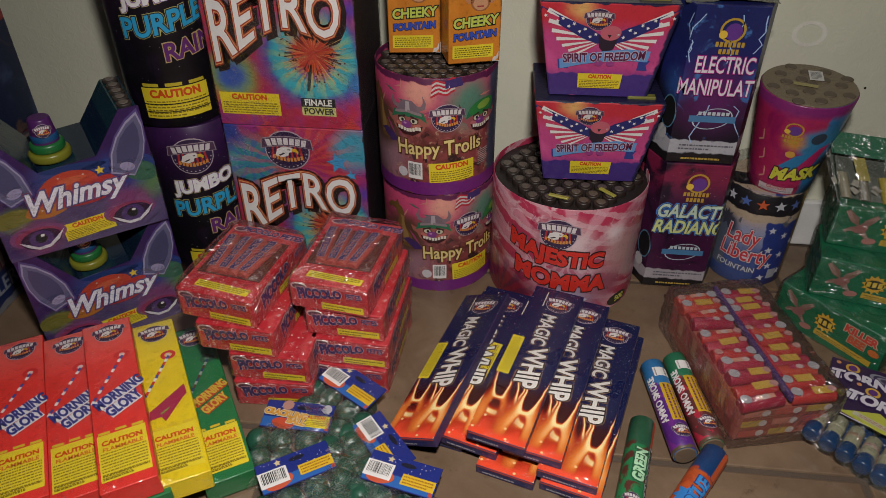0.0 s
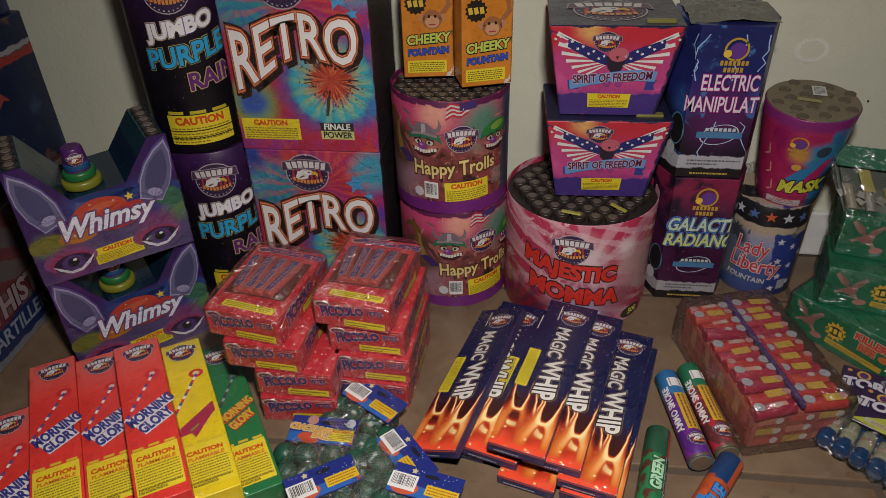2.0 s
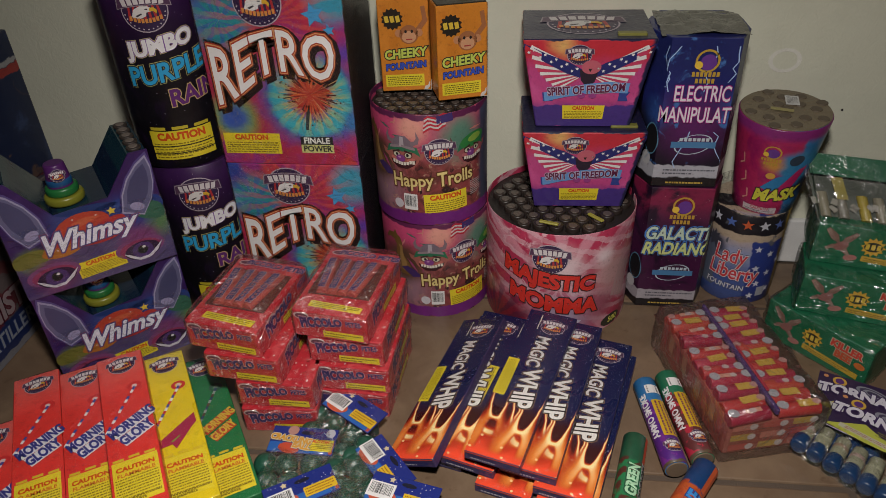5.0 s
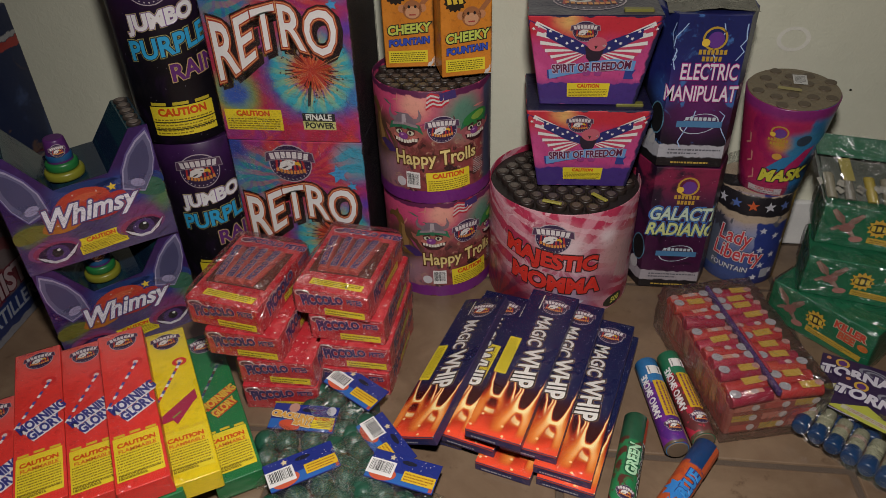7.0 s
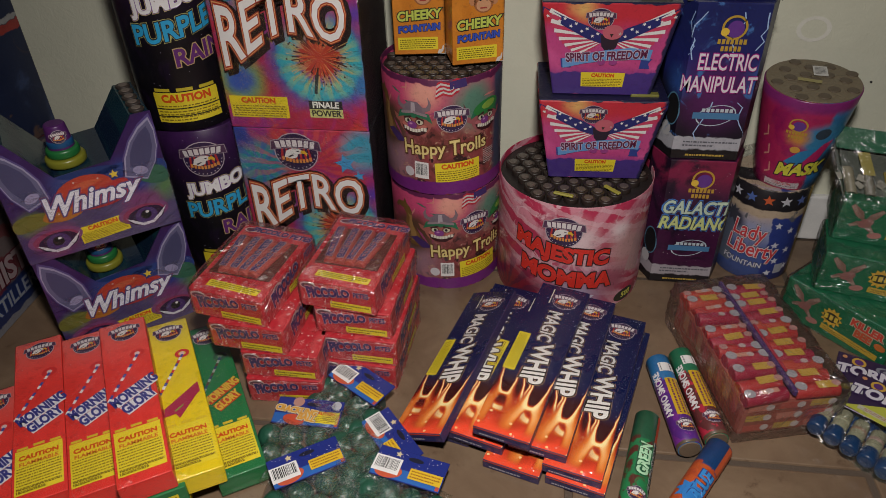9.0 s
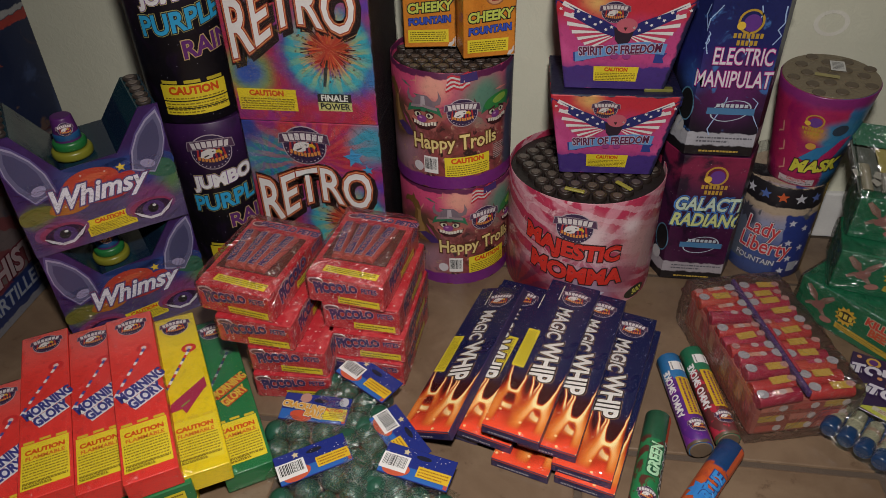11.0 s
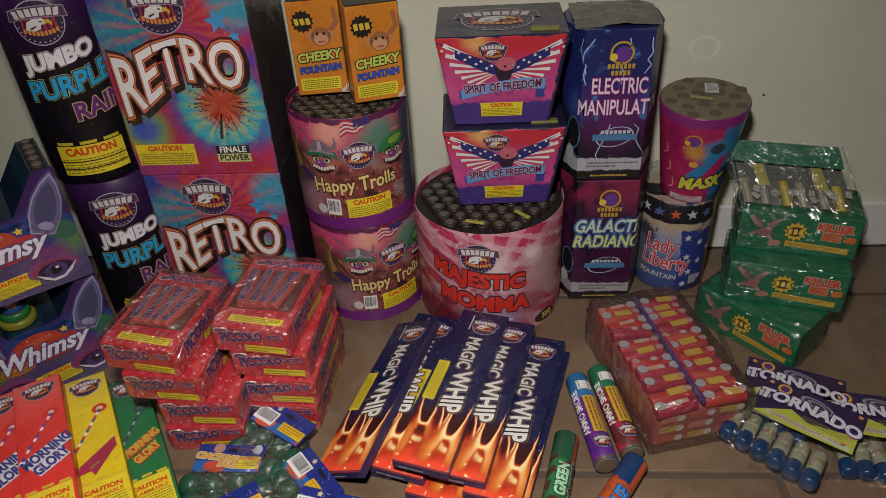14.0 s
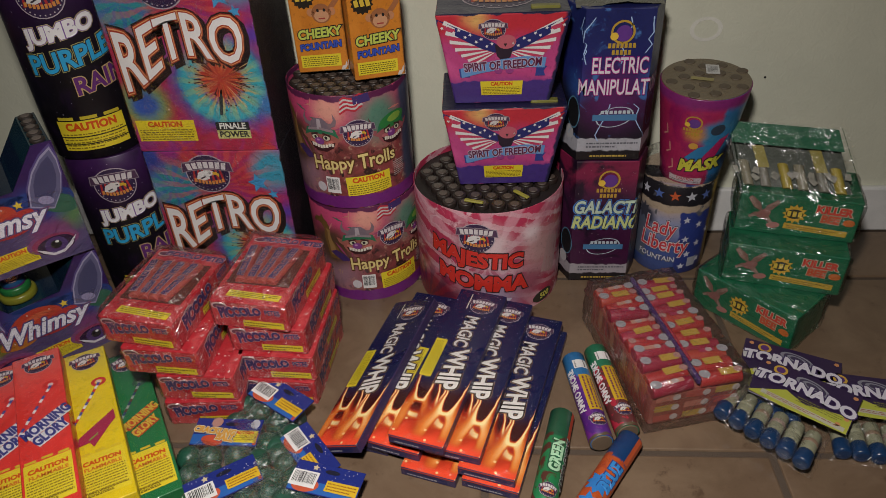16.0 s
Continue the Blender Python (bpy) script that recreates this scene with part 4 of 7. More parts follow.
    for k in (-1, 1):
        shape(sh, [(0, 0.4), (1.0, 0.5), (0.75, 0.0), (1.0, -0.5), (0, -0.5)], k * 0.042 - (0.0 if k > 0 else 0.012), 0.043, 0.013, (0.03, 0.05, 0.25), t, 1.4, 0, "ribbon")
        oval(sh, 0.002 + k * 0.007, 0.0445, 0.005, 0.004, (0.30, 0.05, 0.22), t, 3, 0, "claw")
    caution(sh, -0.001, 0.021, 0.056, 0.0190, t, 0, 4)
    return t


winged_box(0.212, 0.352, 0.1725, 2)
winged_box(0.210, 0.352, 0.2902, 1)


# ---------------------------------------------------------------- faceted fountains
FACET = [(0.041, -0.058), (0.058, -0.020), (0.058, 0.020), (0.041, 0.058), (-0.041, 0.058), (-0.060, 0.020), (-0.060, -0.020), (-0.041, -0.058)]


def facet_fountain(x, y, z, rz, kind):
    blue = kind == "blue"
    Ht = 0.200
    t = thing("faceted_fountain", "tall faceted blue lightning fountain, wrapped top" if blue else "tall faceted dark magenta fountain on the floor", "fireworks", (x, y, z), rz, "faceted fountains")
    if blue:
        pic = art("lightning_print", (0.007, 0.006, 0.014), [("up", 0.085, 0.12, (0.015, 0.02, 0.14)), ("spot", 0.0, 0.090, 0.036, 0.035, (0.11, 0.02, 0.12)), ("up", 0.13, 0.17, (0.016, 0.022, 0.12)),
                  ("cloud", 34.0, 0.58, 0.66, (0.06, 0.16, 0.42)), ("spot", 0.052, 0.11, 0.018, 0.016, (0.04, 0.10, 0.34)), ("spot", -0.052, 0.10, 0.016, 0.016, (0.03, 0.08, 0.30)), ("band", 0.0, 0.014, (0.012, 0.010, 0.012)), ("band", 0.014, 0.032, (0.40, 0.40, 0.44)), ("right", 0.085, 0.10, (0.012, 0.012, 0.022))], bump=0.25)
    else:
        pic = art("galaxy_print", (0.055, 0.010, 0.045), [("up", 0.14, 0.185, (0.22, 0.015, 0.06)), ("cloud", 20.0, 0.45, 0.62, (0.018, 0.007, 0.022)), ("stars", 150.0, 0.06, (0.6, 0.5, 0.5)),
                  ("band", 0.0, 0.014, (0.012, 0.010, 0.012)), ("band", 0.014, 0.030, (0.36, 0.33, 0.36)), ("right", 0.045, 0.06, (0.03, 0.01, 0.02))], bump=0.25)
    sh = Shell(poly_outline(FACET), Ht)
    part("carton", sh.mesh(3), pic, t)
    round_mark(sh, 0.004, 0.168, 0.020, t)
    if blue:
        for v, w, st in ((0.130, "ELECTRIC", 0.55), (0.102, "MANIPULATION", 0.56)):
            write(sh, w, 0.0125 if v < 0.12 else 0.004, v, 0.0285, (0.72, 0.68, 0.72), t, 3, 0, 0.012, 0, st, ((0.035, (0.42, 0.03, 0.26)), (0.05, (0.10, 0.01, 0.08))), None, "title")
        rnd = random.Random(4)
        for k in range(7):
            px, py, pts = rnd.uniform(-0.055, 0.055), 0.19, []
            for i in range(6):
                pts.append((px, py))
                px, py = px + rnd.uniform(-0.008, 0.008), py - rnd.uniform(0.006, 0.014)
            out = [(a + 0.0007, b) for a, b in pts] + [(a - 0.0007, b) for a, b in reversed(pts)]
            shape(sh, out, 0, -0.0 if k < 4 else -0.11, 1.0, (0.35, 0.50, 0.75), t, 1, 0, "lightning")
    else:
        for v, w in ((0.128, "GALACTIC"), (0.103, "RADIANCE")):
            write(sh, w, 0.008, v, 0.028, (0.52, 0.64, 0.50) if v > 0.12 else (0.58, 0.64, 0.26), t, 3, 0, 0.03, 0.2, 0.74, ((0.03, (0.02, 0.02, 0.05)), (0.075, (0.06, 0.22, 0.62))), None, "title")
    ring = oval(sh, 0.004, 0.062, 0.024, 0.0135, (0.45, 0.55, 0.62), t, 1, 14, "series_mark", inner=0.93)
    label_rect(sh, 0.004, 0.0615, 0.056, 0.0085, (0.07, 0.20, 0.38), ring, 1.4, 0, "mark_bar")
    for i in range(7):
        label_rect(sh, -0.012 + i * 0.0055, 0.069, 0.004, 0.0045, (0.50, 0.58, 0.62), ring, 1.8, 0, "mark_bar")
    for s in (-1, 1):
        oval(sh, s * 0.058 + 0.004, 0.065, 0.014, 0.022, (0.08, 0.20, 0.30), t, 1, 0, "porthole", inner=0.9)
        oval(sh, s * 0.058 + 0.004, 0.065, 0.0125, 0.020, BLACK, t, 1.2, 0, "porthole")
    oval(sh, -0.060, 0.036, 0.009, 0.010, (0.45, 0.45, 0.46), t, 1, 0, "seal")
    small_print(sh, 0.004, 0.023, 0.066, 0.010, 2, (0.10, 0.10, 0.12), t, 1, 0, 8)
    small_print(sh, 0.004, 0.007, 0.055, 0.006, 1, (0.50, 0.34, 0.06), t, 1, 0, 6)
    if blue:
        bm = bmesh.new()
        bmesh.ops.create_grid(bm, x_segments=14, y_segments=12, size=0.5)
        rnd = random.Random(11)
        for q in bm.verts:
            q.co.x, q.co.y = q.co.x * 0.104, q.co.y * 0.098
            q.co.z = 0.004 + 0.004 * noise.noise(Vector((q.co.x * 60, q.co.y * 60, 1.3))) - 0.3 * (abs(q.co.x) + abs(q.co.y)) ** 2
        part("gathered_paper", from_bm("paper", bm, True), ink((0.115, 0.112, 0.095), 0.20, 1.0, 0.0, 70.0), t, "creased grey film over the top").location = (0, 0, Ht)
    return t


facet_fountain(0.352, 0.372, 0.0, 0, "magenta")
facet_fountain(0.350, 0.374, 0.201, 0, "blue")


# ---------------------------------------------------------------- flag fountain and the cone on it
def flag_can(x, y, z):
    R, Ht = 0.053, 0.150
    t = thing("round_fountain", "short round blue fountain with white stars and red lettering", "fireworks", (x, y, z), -16)
    pic = art("flag_print", (0.06, 0.10, 0.30), [("up", 0.045, 0.085, (0.30, 0.33, 0.50)), ("up", 0.085, 0.115, (0.50, 0.38, 0.30)), ("right", 0.012, 0.014, (0.03, 0.05, 0.24)), ("up", 0.105, 0.108, (0.46, 0.36, 0.26)),
              ("band", 0.118, 0.150, (0.014, 0.012, 0.016)), ("cloud", 30.0, 0.62, 0.7, (0.12, 0.12, 0.14)), ("spot", -0.04, 0.09, 0.016, 0.008, (0.05, 0.05, 0.08)), ("right", 0.058, 0.066, (0.30, 0.20, 0.03))], bump=0.12)
    sh = Shell(round_outline(R, 48), Ht)
    part("tube", sh.mesh(5), pic, t)
    for i in range(5):
        shape(sh, star_pts(5, 0.42), -0.045 + i * 0.0225, 0.134, 0.0085, ((0.55, 0.55, 0.62), (0.08, 0.14, 0.40), (0.55, 0.10, 0.03), (0.5, 0.5, 0.55), (0.1, 0.15, 0.4))[i], t, 1, 8, "star")
    for u, v in ((0.022, 0.095), (0.042, 0.085), (0.024, 0.062), (0.044, 0.052), (0.030, 0.035), (0.050, 0.022), (0.024, 0.014), (0.06, 0.07)):
        shape(sh, star_pts(5, 0.42), u, v, 0.0062, (0.60, 0.60, 0.66), t, 1, 5, "star")
    for w, u, v in (("Lady", -0.014, 0.080), ("Liberty", -0.006, 0.052)):
        write(sh, w, u, v, 0.034, (0.60, 0.04, 0.05), t, 3, -4, 0.01, 0, 0.72, ((0.04, (0.65, 0.60, 0.62)), (0.06, (0.03, 0.03, 0.06))), None, "title")
    write(sh, "FOUNTAIN", -0.014, 0.028, 0.012, (0.55, 0.55, 0.60), t, 3, -3, 0.02, 0, 0.9, ((0.05, (0.03, 0.03, 0.06)),), None, "title")
    shape(sh, star_pts(9, 0.5), -0.044, 0.098, 0.014, (0.05, 0.05, 0.07), t, 1, 0, "crown")
    shape(sh, [(-0.3, -1), (0.4, -1), (0.3, 0.6), (0.1, 1), (-0.2, 0.7)], -0.046, 0.055, 0.035, (0.10, 0.12, 0.17), t, 1, 0, "figure", 1)
    label_rect(sh, 0.040, 0.020, 0.014, 0.016, (0.35, 0.36, 0.40), t, 1.2, 0, "tag")
    part("clear_collar", tube(R + 0.0015, 0.022, pose(0, 0, Ht - 0.004), 40, 0.002), CLEAR, t).visible_shadow = False
    return t


flag_can(0.466, 0.382, 0.0)


def cone_fountain(x, y, z, rx, ry):
    Ht = 0.142
    t = thing("cone_fountain", "flared magenta cone fountain with a taped kraft paper top", "fireworks", (x, y, z), -22, "", rx, ry)
    pic = art("cone_print", (0.42, 0.02, 0.10), [("cloud", 18.0, 0.46, 0.62, (0.30, 0.01, 0.10)), ("right", 0.030, 0.036, (0.03, 0.16, 0.38)), ("spot", 0.034, 0.085, 0.024, 0.008, (0.04, 0.22, 0.42)),
              ("spot", 0.004, 0.088, 0.010, 0.010, (0.62, 0.30, 0.05)), ("up", 0.120, 0.132, (0.20, 0.02, 0.14)), ("spot", 0.06, 0.05, 0.02, 0.01, (0.02, 0.03, 0.06))], bump=0.12)
    sh = Shell(round_outline(0.040, 48), Ht, 1.44)
    part("cone", sh.mesh(6), pic, t)
    part("paper_top", tube(0.0560, 0.002, pose(0, 0, Ht - 0.0006), 44, 0.0006), ink((0.17, 0.135, 0.085), 0.42, 1.0, 0.0, 70.0), t, "brown paper over tube ends")
    for i in range(19):
        a, q = i * 2.4, 0.0125 * math.sqrt(i) + 0.002
        if q < 0.053:
            k = part("tube_end", tube(0.0075, 0.0018, pose(0, 0, 0), 14, 0.0008), ink((0.10, 0.075, 0.05), 0.5, 0.3), t)
            k.location = (q * math.cos(a), q * math.sin(a), Ht + 0.0006)
    tp = Plane((0, 0, Ht + 0.003), (1, 0, 0), (0, 1, 0))
    tag = label_rect(tp, 0.004, 0.024, 0.017, 0.026, (0.60, 0.60, 0.58), t, 0, 12, "sticker")
    small_print(tp, 0.004, 0.024, 0.013, 0.020, 6, (0.10, 0.10, 0.10), tag, 1, 12, 3)
    label_rect(tp, -0.004, -0.006, 0.028, 0.008, (0.30, 0.26, 0.10), t, 0, 4, "tape")
    round_mark(sh, 0.0, 0.104, 0.014, t)
    shape(sh, [(-1, -0.9), (-0.4, -0.2), (0.2, 0.0), (0.5, 0.7), (1.2, 0.8), (1.0, 0.2), (0.5, -0.2), (0.1, -0.6), (-0.5, -1.1)], 0.022, 0.074, 0.028, (0.03, 0.20, 0.42), t, 1, 0, "figure", 1)
    shape(sh, [(-0.6, -1), (0.3, -0.6), (0.9, 0.9), (0.4, 0.7), (-0.2, -0.2)], 0.026, 0.062, 0.026, (0.45, 0.02, 0.12), t, 1.4, 0, "cape", 1)
    for k in range(3):
        shape(sh, [(-0.4, 1), (-0.2, 1), (0.3, 0.0), (-0.2, -0.7), (-0.3, -0.5), (0.1, 0)], -0.036 + 0.006 * k, 0.080 - k * 0.026, 0.012, (0.62, 0.28, 0.22), t, 1, -20, "streak")
    oval(sh, 0.030, 0.096, 0.009, 0.008, (0.03, 0.05, 0.08), t, 1.6, 20, "figure_head")
    oval(sh, 0.004, 0.070, 0.006, 0.005, (0.62, 0.34, 0.06), t, 1.6, 0, "burst")
    write(sh, "MASK", 0.016, 0.038, 0.026, (0.62, 0.60, 0.06), t, 3, 6, 0.05, 0.3, 0.9, ((0.06, (0.03, 0.02, 0.03)),), None, "title")
    label_rect(sh, 0.0, 0.010, 0.052, 0.010, (0.55, 0.48, 0.50), t, 1, 0, "label")
    write(sh, "CAUTION", 0.0, 0.0125, 0.006, (0.45, 0.03, 0.03), t, 2, 0, 0.02)
    small_print(sh, 0.0, 0.0075, 0.046, 0.005, 2, (0.12, 0.1, 0.1), t, 2)
    return t


cone_fountain(0.477, 0.376, 0.1505, 5, 1)


# ---------------------------------------------------------------- unicorn-eyed boxes with ears
def eared_box(x, y, z, rz):
    W, D, Hb, He = 0.178, 0.105, 0.105, 0.1535
    t = thing("eared_fountain_box", "purple box with pointed ears and painted eyes on its front", "fireworks", (x, y, z), rz, "eared boxes")
    pic = art("lilac_print", (0.092, 0.070, 0.165), [("up", 0.046, 0.066, (0.032, 0.010, 0.085)), ("cloud", 16.0, 0.45, 0.68, (0.045, 0.017, 0.115)), ("spot", -0.070, 0.052, 0.014, 0.010, (0.14, 0.20, 0.05)),
              ("spot", 0.078, 0.058, 0.018, 0.012, (0.10, 0.20, 0.08)), ("spot", 0.05, 0.078, 0.026, 0.014, (0.025, 0.05, 0.24)), ("spot", -0.02, 0.088, 0.02, 0.014, (0.04, 0.06, 0.22)),
              ("spot", -0.052, 0.024, 0.022, 0.012, (0.20, 0.05, 0.13)), ("spot", 0.052, 0.036, 0.022, 0.012, (0.20, 0.05, 0.16)), ("right", 0.093, 0.096, (0.03, 0.05, 0.12))], bump=0.08)
    top = art("teal_tubes", (0.007, 0.020, 0.045), [("cloud", 22.0, 0.45, 0.6, (0.010, 0.045, 0.060)), ("cloud", 11.0, 0.55, 0.7, (0.02, 0.012, 0.06))], rough=0.22)
    outline = [(-W / 2, 0), (W / 2, 0), (W / 2, He), (W / 2 - 0.022, He), (W / 2 - 0.058, Hb), (-W / 2 + 0.058, Hb - 0.004), (-W / 2 + 0.022, He), (-W / 2, He)]
    for name, y0, y1, mat in (("front", -0.0022, 0.0, pic), ("body", 0.0, D, top)):
        n = len(outline)
        sx = 1.0 if name == "front" else 0.988
        verts = [(a * sx, y0, b * (1 if name == "front" else 0.985)) for a, b in outline] + [(a * sx, y1, b * (1 if name == "front" else 0.985)) for a, b in outline]
        faces = [tuple(range(n)), tuple(range(2 * n - 1, n - 1, -1))] + [(i, i + n, (i + 1) % n + n, (i + 1) % n) for i in range(n)]
        uvs = [[(verts[i][0], verts[i][2]) for i in f] for f in faces]
        part(name, mesh_of(name, verts, faces, uvs), mat, t)
    # open tube ends along the ear ridges
    for s in (-1, 1):
        for i in range(5):
            k = part("tube_end", tube(0.0088, 0.004, pose(0, 0, 0), 16, 0.001), ink((0.035, 0.026, 0.022), 0.45, 0.3), t)
            k.location = (s * (W / 2 - 0.0125), 0.012 + i * 0.0195, He * 0.985)
            c = part("cap", tube(0.0055, 0.001, pose(0, 0, 0.0038), 12, 0.0003), ink((0.16, 0.13, 0.11), 0.5), k)
    sh = Plane((0, -0.0022, 0), (1, 0, 0), (0, 0, 1))
    for s, tip in ((-1, -14), (1, 10)):
        pts = [(-0.36, -1.0), (-0.46, -0.4), (-0.40, 0.15), (-0.22, 0.65), (0.02, 1.0), (0.24, 0.65), (0.40, 0.15), (0.44, -0.4), (0.30, -1.0)]
        e = shape(sh, pts, s * 0.069, 0.112, 0.043, (0.085, 0.060, 0.20), t, 1, -s * 22, "ear_edge")
        shape(sh, pts, s * 0.069, 0.111, 0.0395, (0.30, 0.28, 0.42), e, 1.3, -s * 22, "ear_rim")
        shape(sh, pts, s * 0.069, 0.110, 0.0365, (0.115, 0.110, 0.21), e, 1.6, -s * 22, "ear_hollow")
        shape(sh, pts, s * 0.069, 0.112, 0.027, (0.060, 0.058, 0.135), e, 1.9, -s * 22, "ear_hollow")
        oval(sh, s * 0.060, 0.084, 0.0085, 0.0055, (0.30, 0.27, 0.42), e, 2.2, -s * 22, "ear_fur")
    # a swirl of red and orange hair under the title, with blue, teal and green locks beside it
    def lock(pts, colour, layer, name="lock"):
        """A smooth closed lock of hair through a few points."""
        q, n = [], len(pts)
        for i in range(n):
            p0, p1, p2, p3 = (Vector(pts[(i + k - 1) % n]) for k in range(4))
            for f in (0.0, 0.25, 0.5, 0.75):
                w = p1 * 2 + (p2 - p0) * f + (p0 * 2 - p1 * 5 + p2 * 4 - p3) * f * f + (p1 * 3 - p0 - p2 * 3 + p3) * f ** 3
                q.append(tuple(w * 0.5))
        return shape(sh, q, 0, 0, 1.0, colour, t, layer, 0, name)

    lock([(0.010, 0.094), (0.050, 0.100), (0.086, 0.092), (0.087, 0.074), (0.060, 0.078), (0.030, 0.084)], (0.020, 0.045, 0.20), 1.0)
    lock([(0.046, 0.082), (0.070, 0.088), (0.087, 0.080), (0.087, 0.062), (0.066, 0.064)], (0.035, 0.12, 0.075), 1.1)
    lock([(-0.030, 0.100), (0.010, 0.103), (0.040, 0.096), (0.010, 0.090)], (0.012, 0.035, 0.15), 1.0)
    lock([(-0.087, 0.060), (-0.060, 0.064), (-0.034, 0.052), (-0.060, 0.046), (-0.087, 0.044)], (0.16, 0.15, 0.03), 1.1)
    lock([(-0.058, 0.052), (-0.046, 0.066), (-0.024, 0.066), (-0.014, 0.052), (-0.036, 0.045)], (0.42, 0.15, 0.025), 1.3, "swash")
    lock([(-0.044, 0.060), (-0.032, 0.086), (-0.006, 0.096), (0.020, 0.090), (0.024, 0.076), (-0.008, 0.064)], (0.46, 0.055, 0.03), 1.4, "swash")
    lock([(-0.022, 0.056), (0.000, 0.050), (0.026, 0.052), (0.044, 0.064), (0.040, 0.080), (0.018, 0.078), (-0.004, 0.066)], (0.42, 0.035, 0.035), 1.5, "swash")
    lock([(-0.026, 0.076), (-0.008, 0.088), (0.016, 0.086), (-0.006, 0.079)], (0.54, 0.11, 0.05), 1.7, "swash")
    lock([(-0.006, 0.054), (0.020, 0.056), (0.036, 0.067), (0.014, 0.062)], (0.52, 0.08, 0.05), 1.8, "swash")
    write(sh, "Whimsy", -0.005, 0.066, 0.0360, (0.70, 0.68, 0.74), t, 3, 2, 0.028, 0.42, 0.90, ((0.035, (0.09, 0.08, 0.22)), (0.055, (0.25, 0.05, 0.12))), lambda a, b: (a, b * (1.0 - 1.6 * a)), "title")
    many("star", sh, [[(u + 0.0014 * math.cos(b), v + 0.0014 * math.sin(b)) for b in (0.2, 1.8, 3.3, 4.9)] for u, v in ((-0.030, 0.080), (-0.014, 0.090), (0.012, 0.088), (0.036, 0.062), (0.030, 0.070), (-0.040, 0.056), (0.006, 0.055))], 0, 0, 1.0, (0.60, 0.45, 0.42), t, 2.4)
    shape(sh, star_pts(5, 0.45), 0.030, 0.088, 0.006, (0.70, 0.50, 0.05), t, 3, 0, "star")
    for s, v in ((-1, 0.0200), (1, 0.0215)):
        u = s * 0.051
        glow = oval(sh, u - 0.002, v + 0.006, 0.030, 0.0150, (0.20, 0.06, 0.17), t, 1.2, 0, "eye_shadow")
        oval(sh, u - 0.002, v + 0.005, 0.025, 0.0120, (0.26, 0.035, 0.10), glow, 1.4, 0, "eye_shadow")
        e = oval(sh, u, v + 0.001, 0.0220, 0.0125, (0.028, 0.010, 0.040), t, 1.7, 2, "eye")
        shape(sh, [(-1.15, 0.12), (-0.8, -0.28), (-0.3, -0.60), (0.3, -0.58), (0.85, -0.22), (1.25, 0.38), (0.8, 0.0), (0.3, -0.40), (-0.3, -0.42), (-0.8, -0.06)], u, v, 0.0205, (0.62, 0.60, 0.64), e, 2.2, 0, "eye_white")
        oval(sh, u, v + 0.001, 0.0130, 0.0112, (0.075, 0.035, 0.15), e, 2.0, 0, "iris")
        oval(sh, u, v + 0.002, 0.0062, 0.0062, BLACK, e, 2.3, 0, "pupil")
        oval(sh, u + 0.002, v + 0.0055, 0.0022, 0.0017, WHITE, e, 2.6, 0, "glint")
    caution(sh, 0.001, 0.0205, 0.056, 0.0225, t, 3, 5)
    # the horn: a small striped cone on the top
    hx, hy = -0.012, 0.030
    cols = ((0.20, 0.20, 0.02), (0.015, 0.14, 0.035), (0.012, 0.075, 0.20))
    horn = part("horn", tube(0.017, 0.050, pose(hx, hy, Hb - 0.003), 28, 0.002, 0.0115), ink((0.075, 0.016, 0.11), 0.35), t, "striped stub of a horn")
    for i, c in enumerate(cols[:3]):
        part("stripe", tube(0.0165 - i * 0.0010 + 0.0030 * (2 - i), 0.011, pose(hx, hy, Hb - 0.003 + i * 0.0105), 28, 0.003), ink(c, 0.4), horn)
    hp = Plane((hx, hy - 0.0150, Hb + 0.036), (1, 0, 0), (0, 0.12, 1))
    emblem(hp, 0, 0, 0.009, horn)
    film_ob = part("shrink_film", block(W + 0.003, D + 0.006, Hb - 0.01, 0, D / 2 - 0.001, 0.0005, 0.003), CLEAR, t)
    film_ob.visible_shadow = False
    return t


eared_box(-0.386, 0.138, 0.0, 39.5)
eared_box(-0.3835, 0.1335, 0.1535, 38)


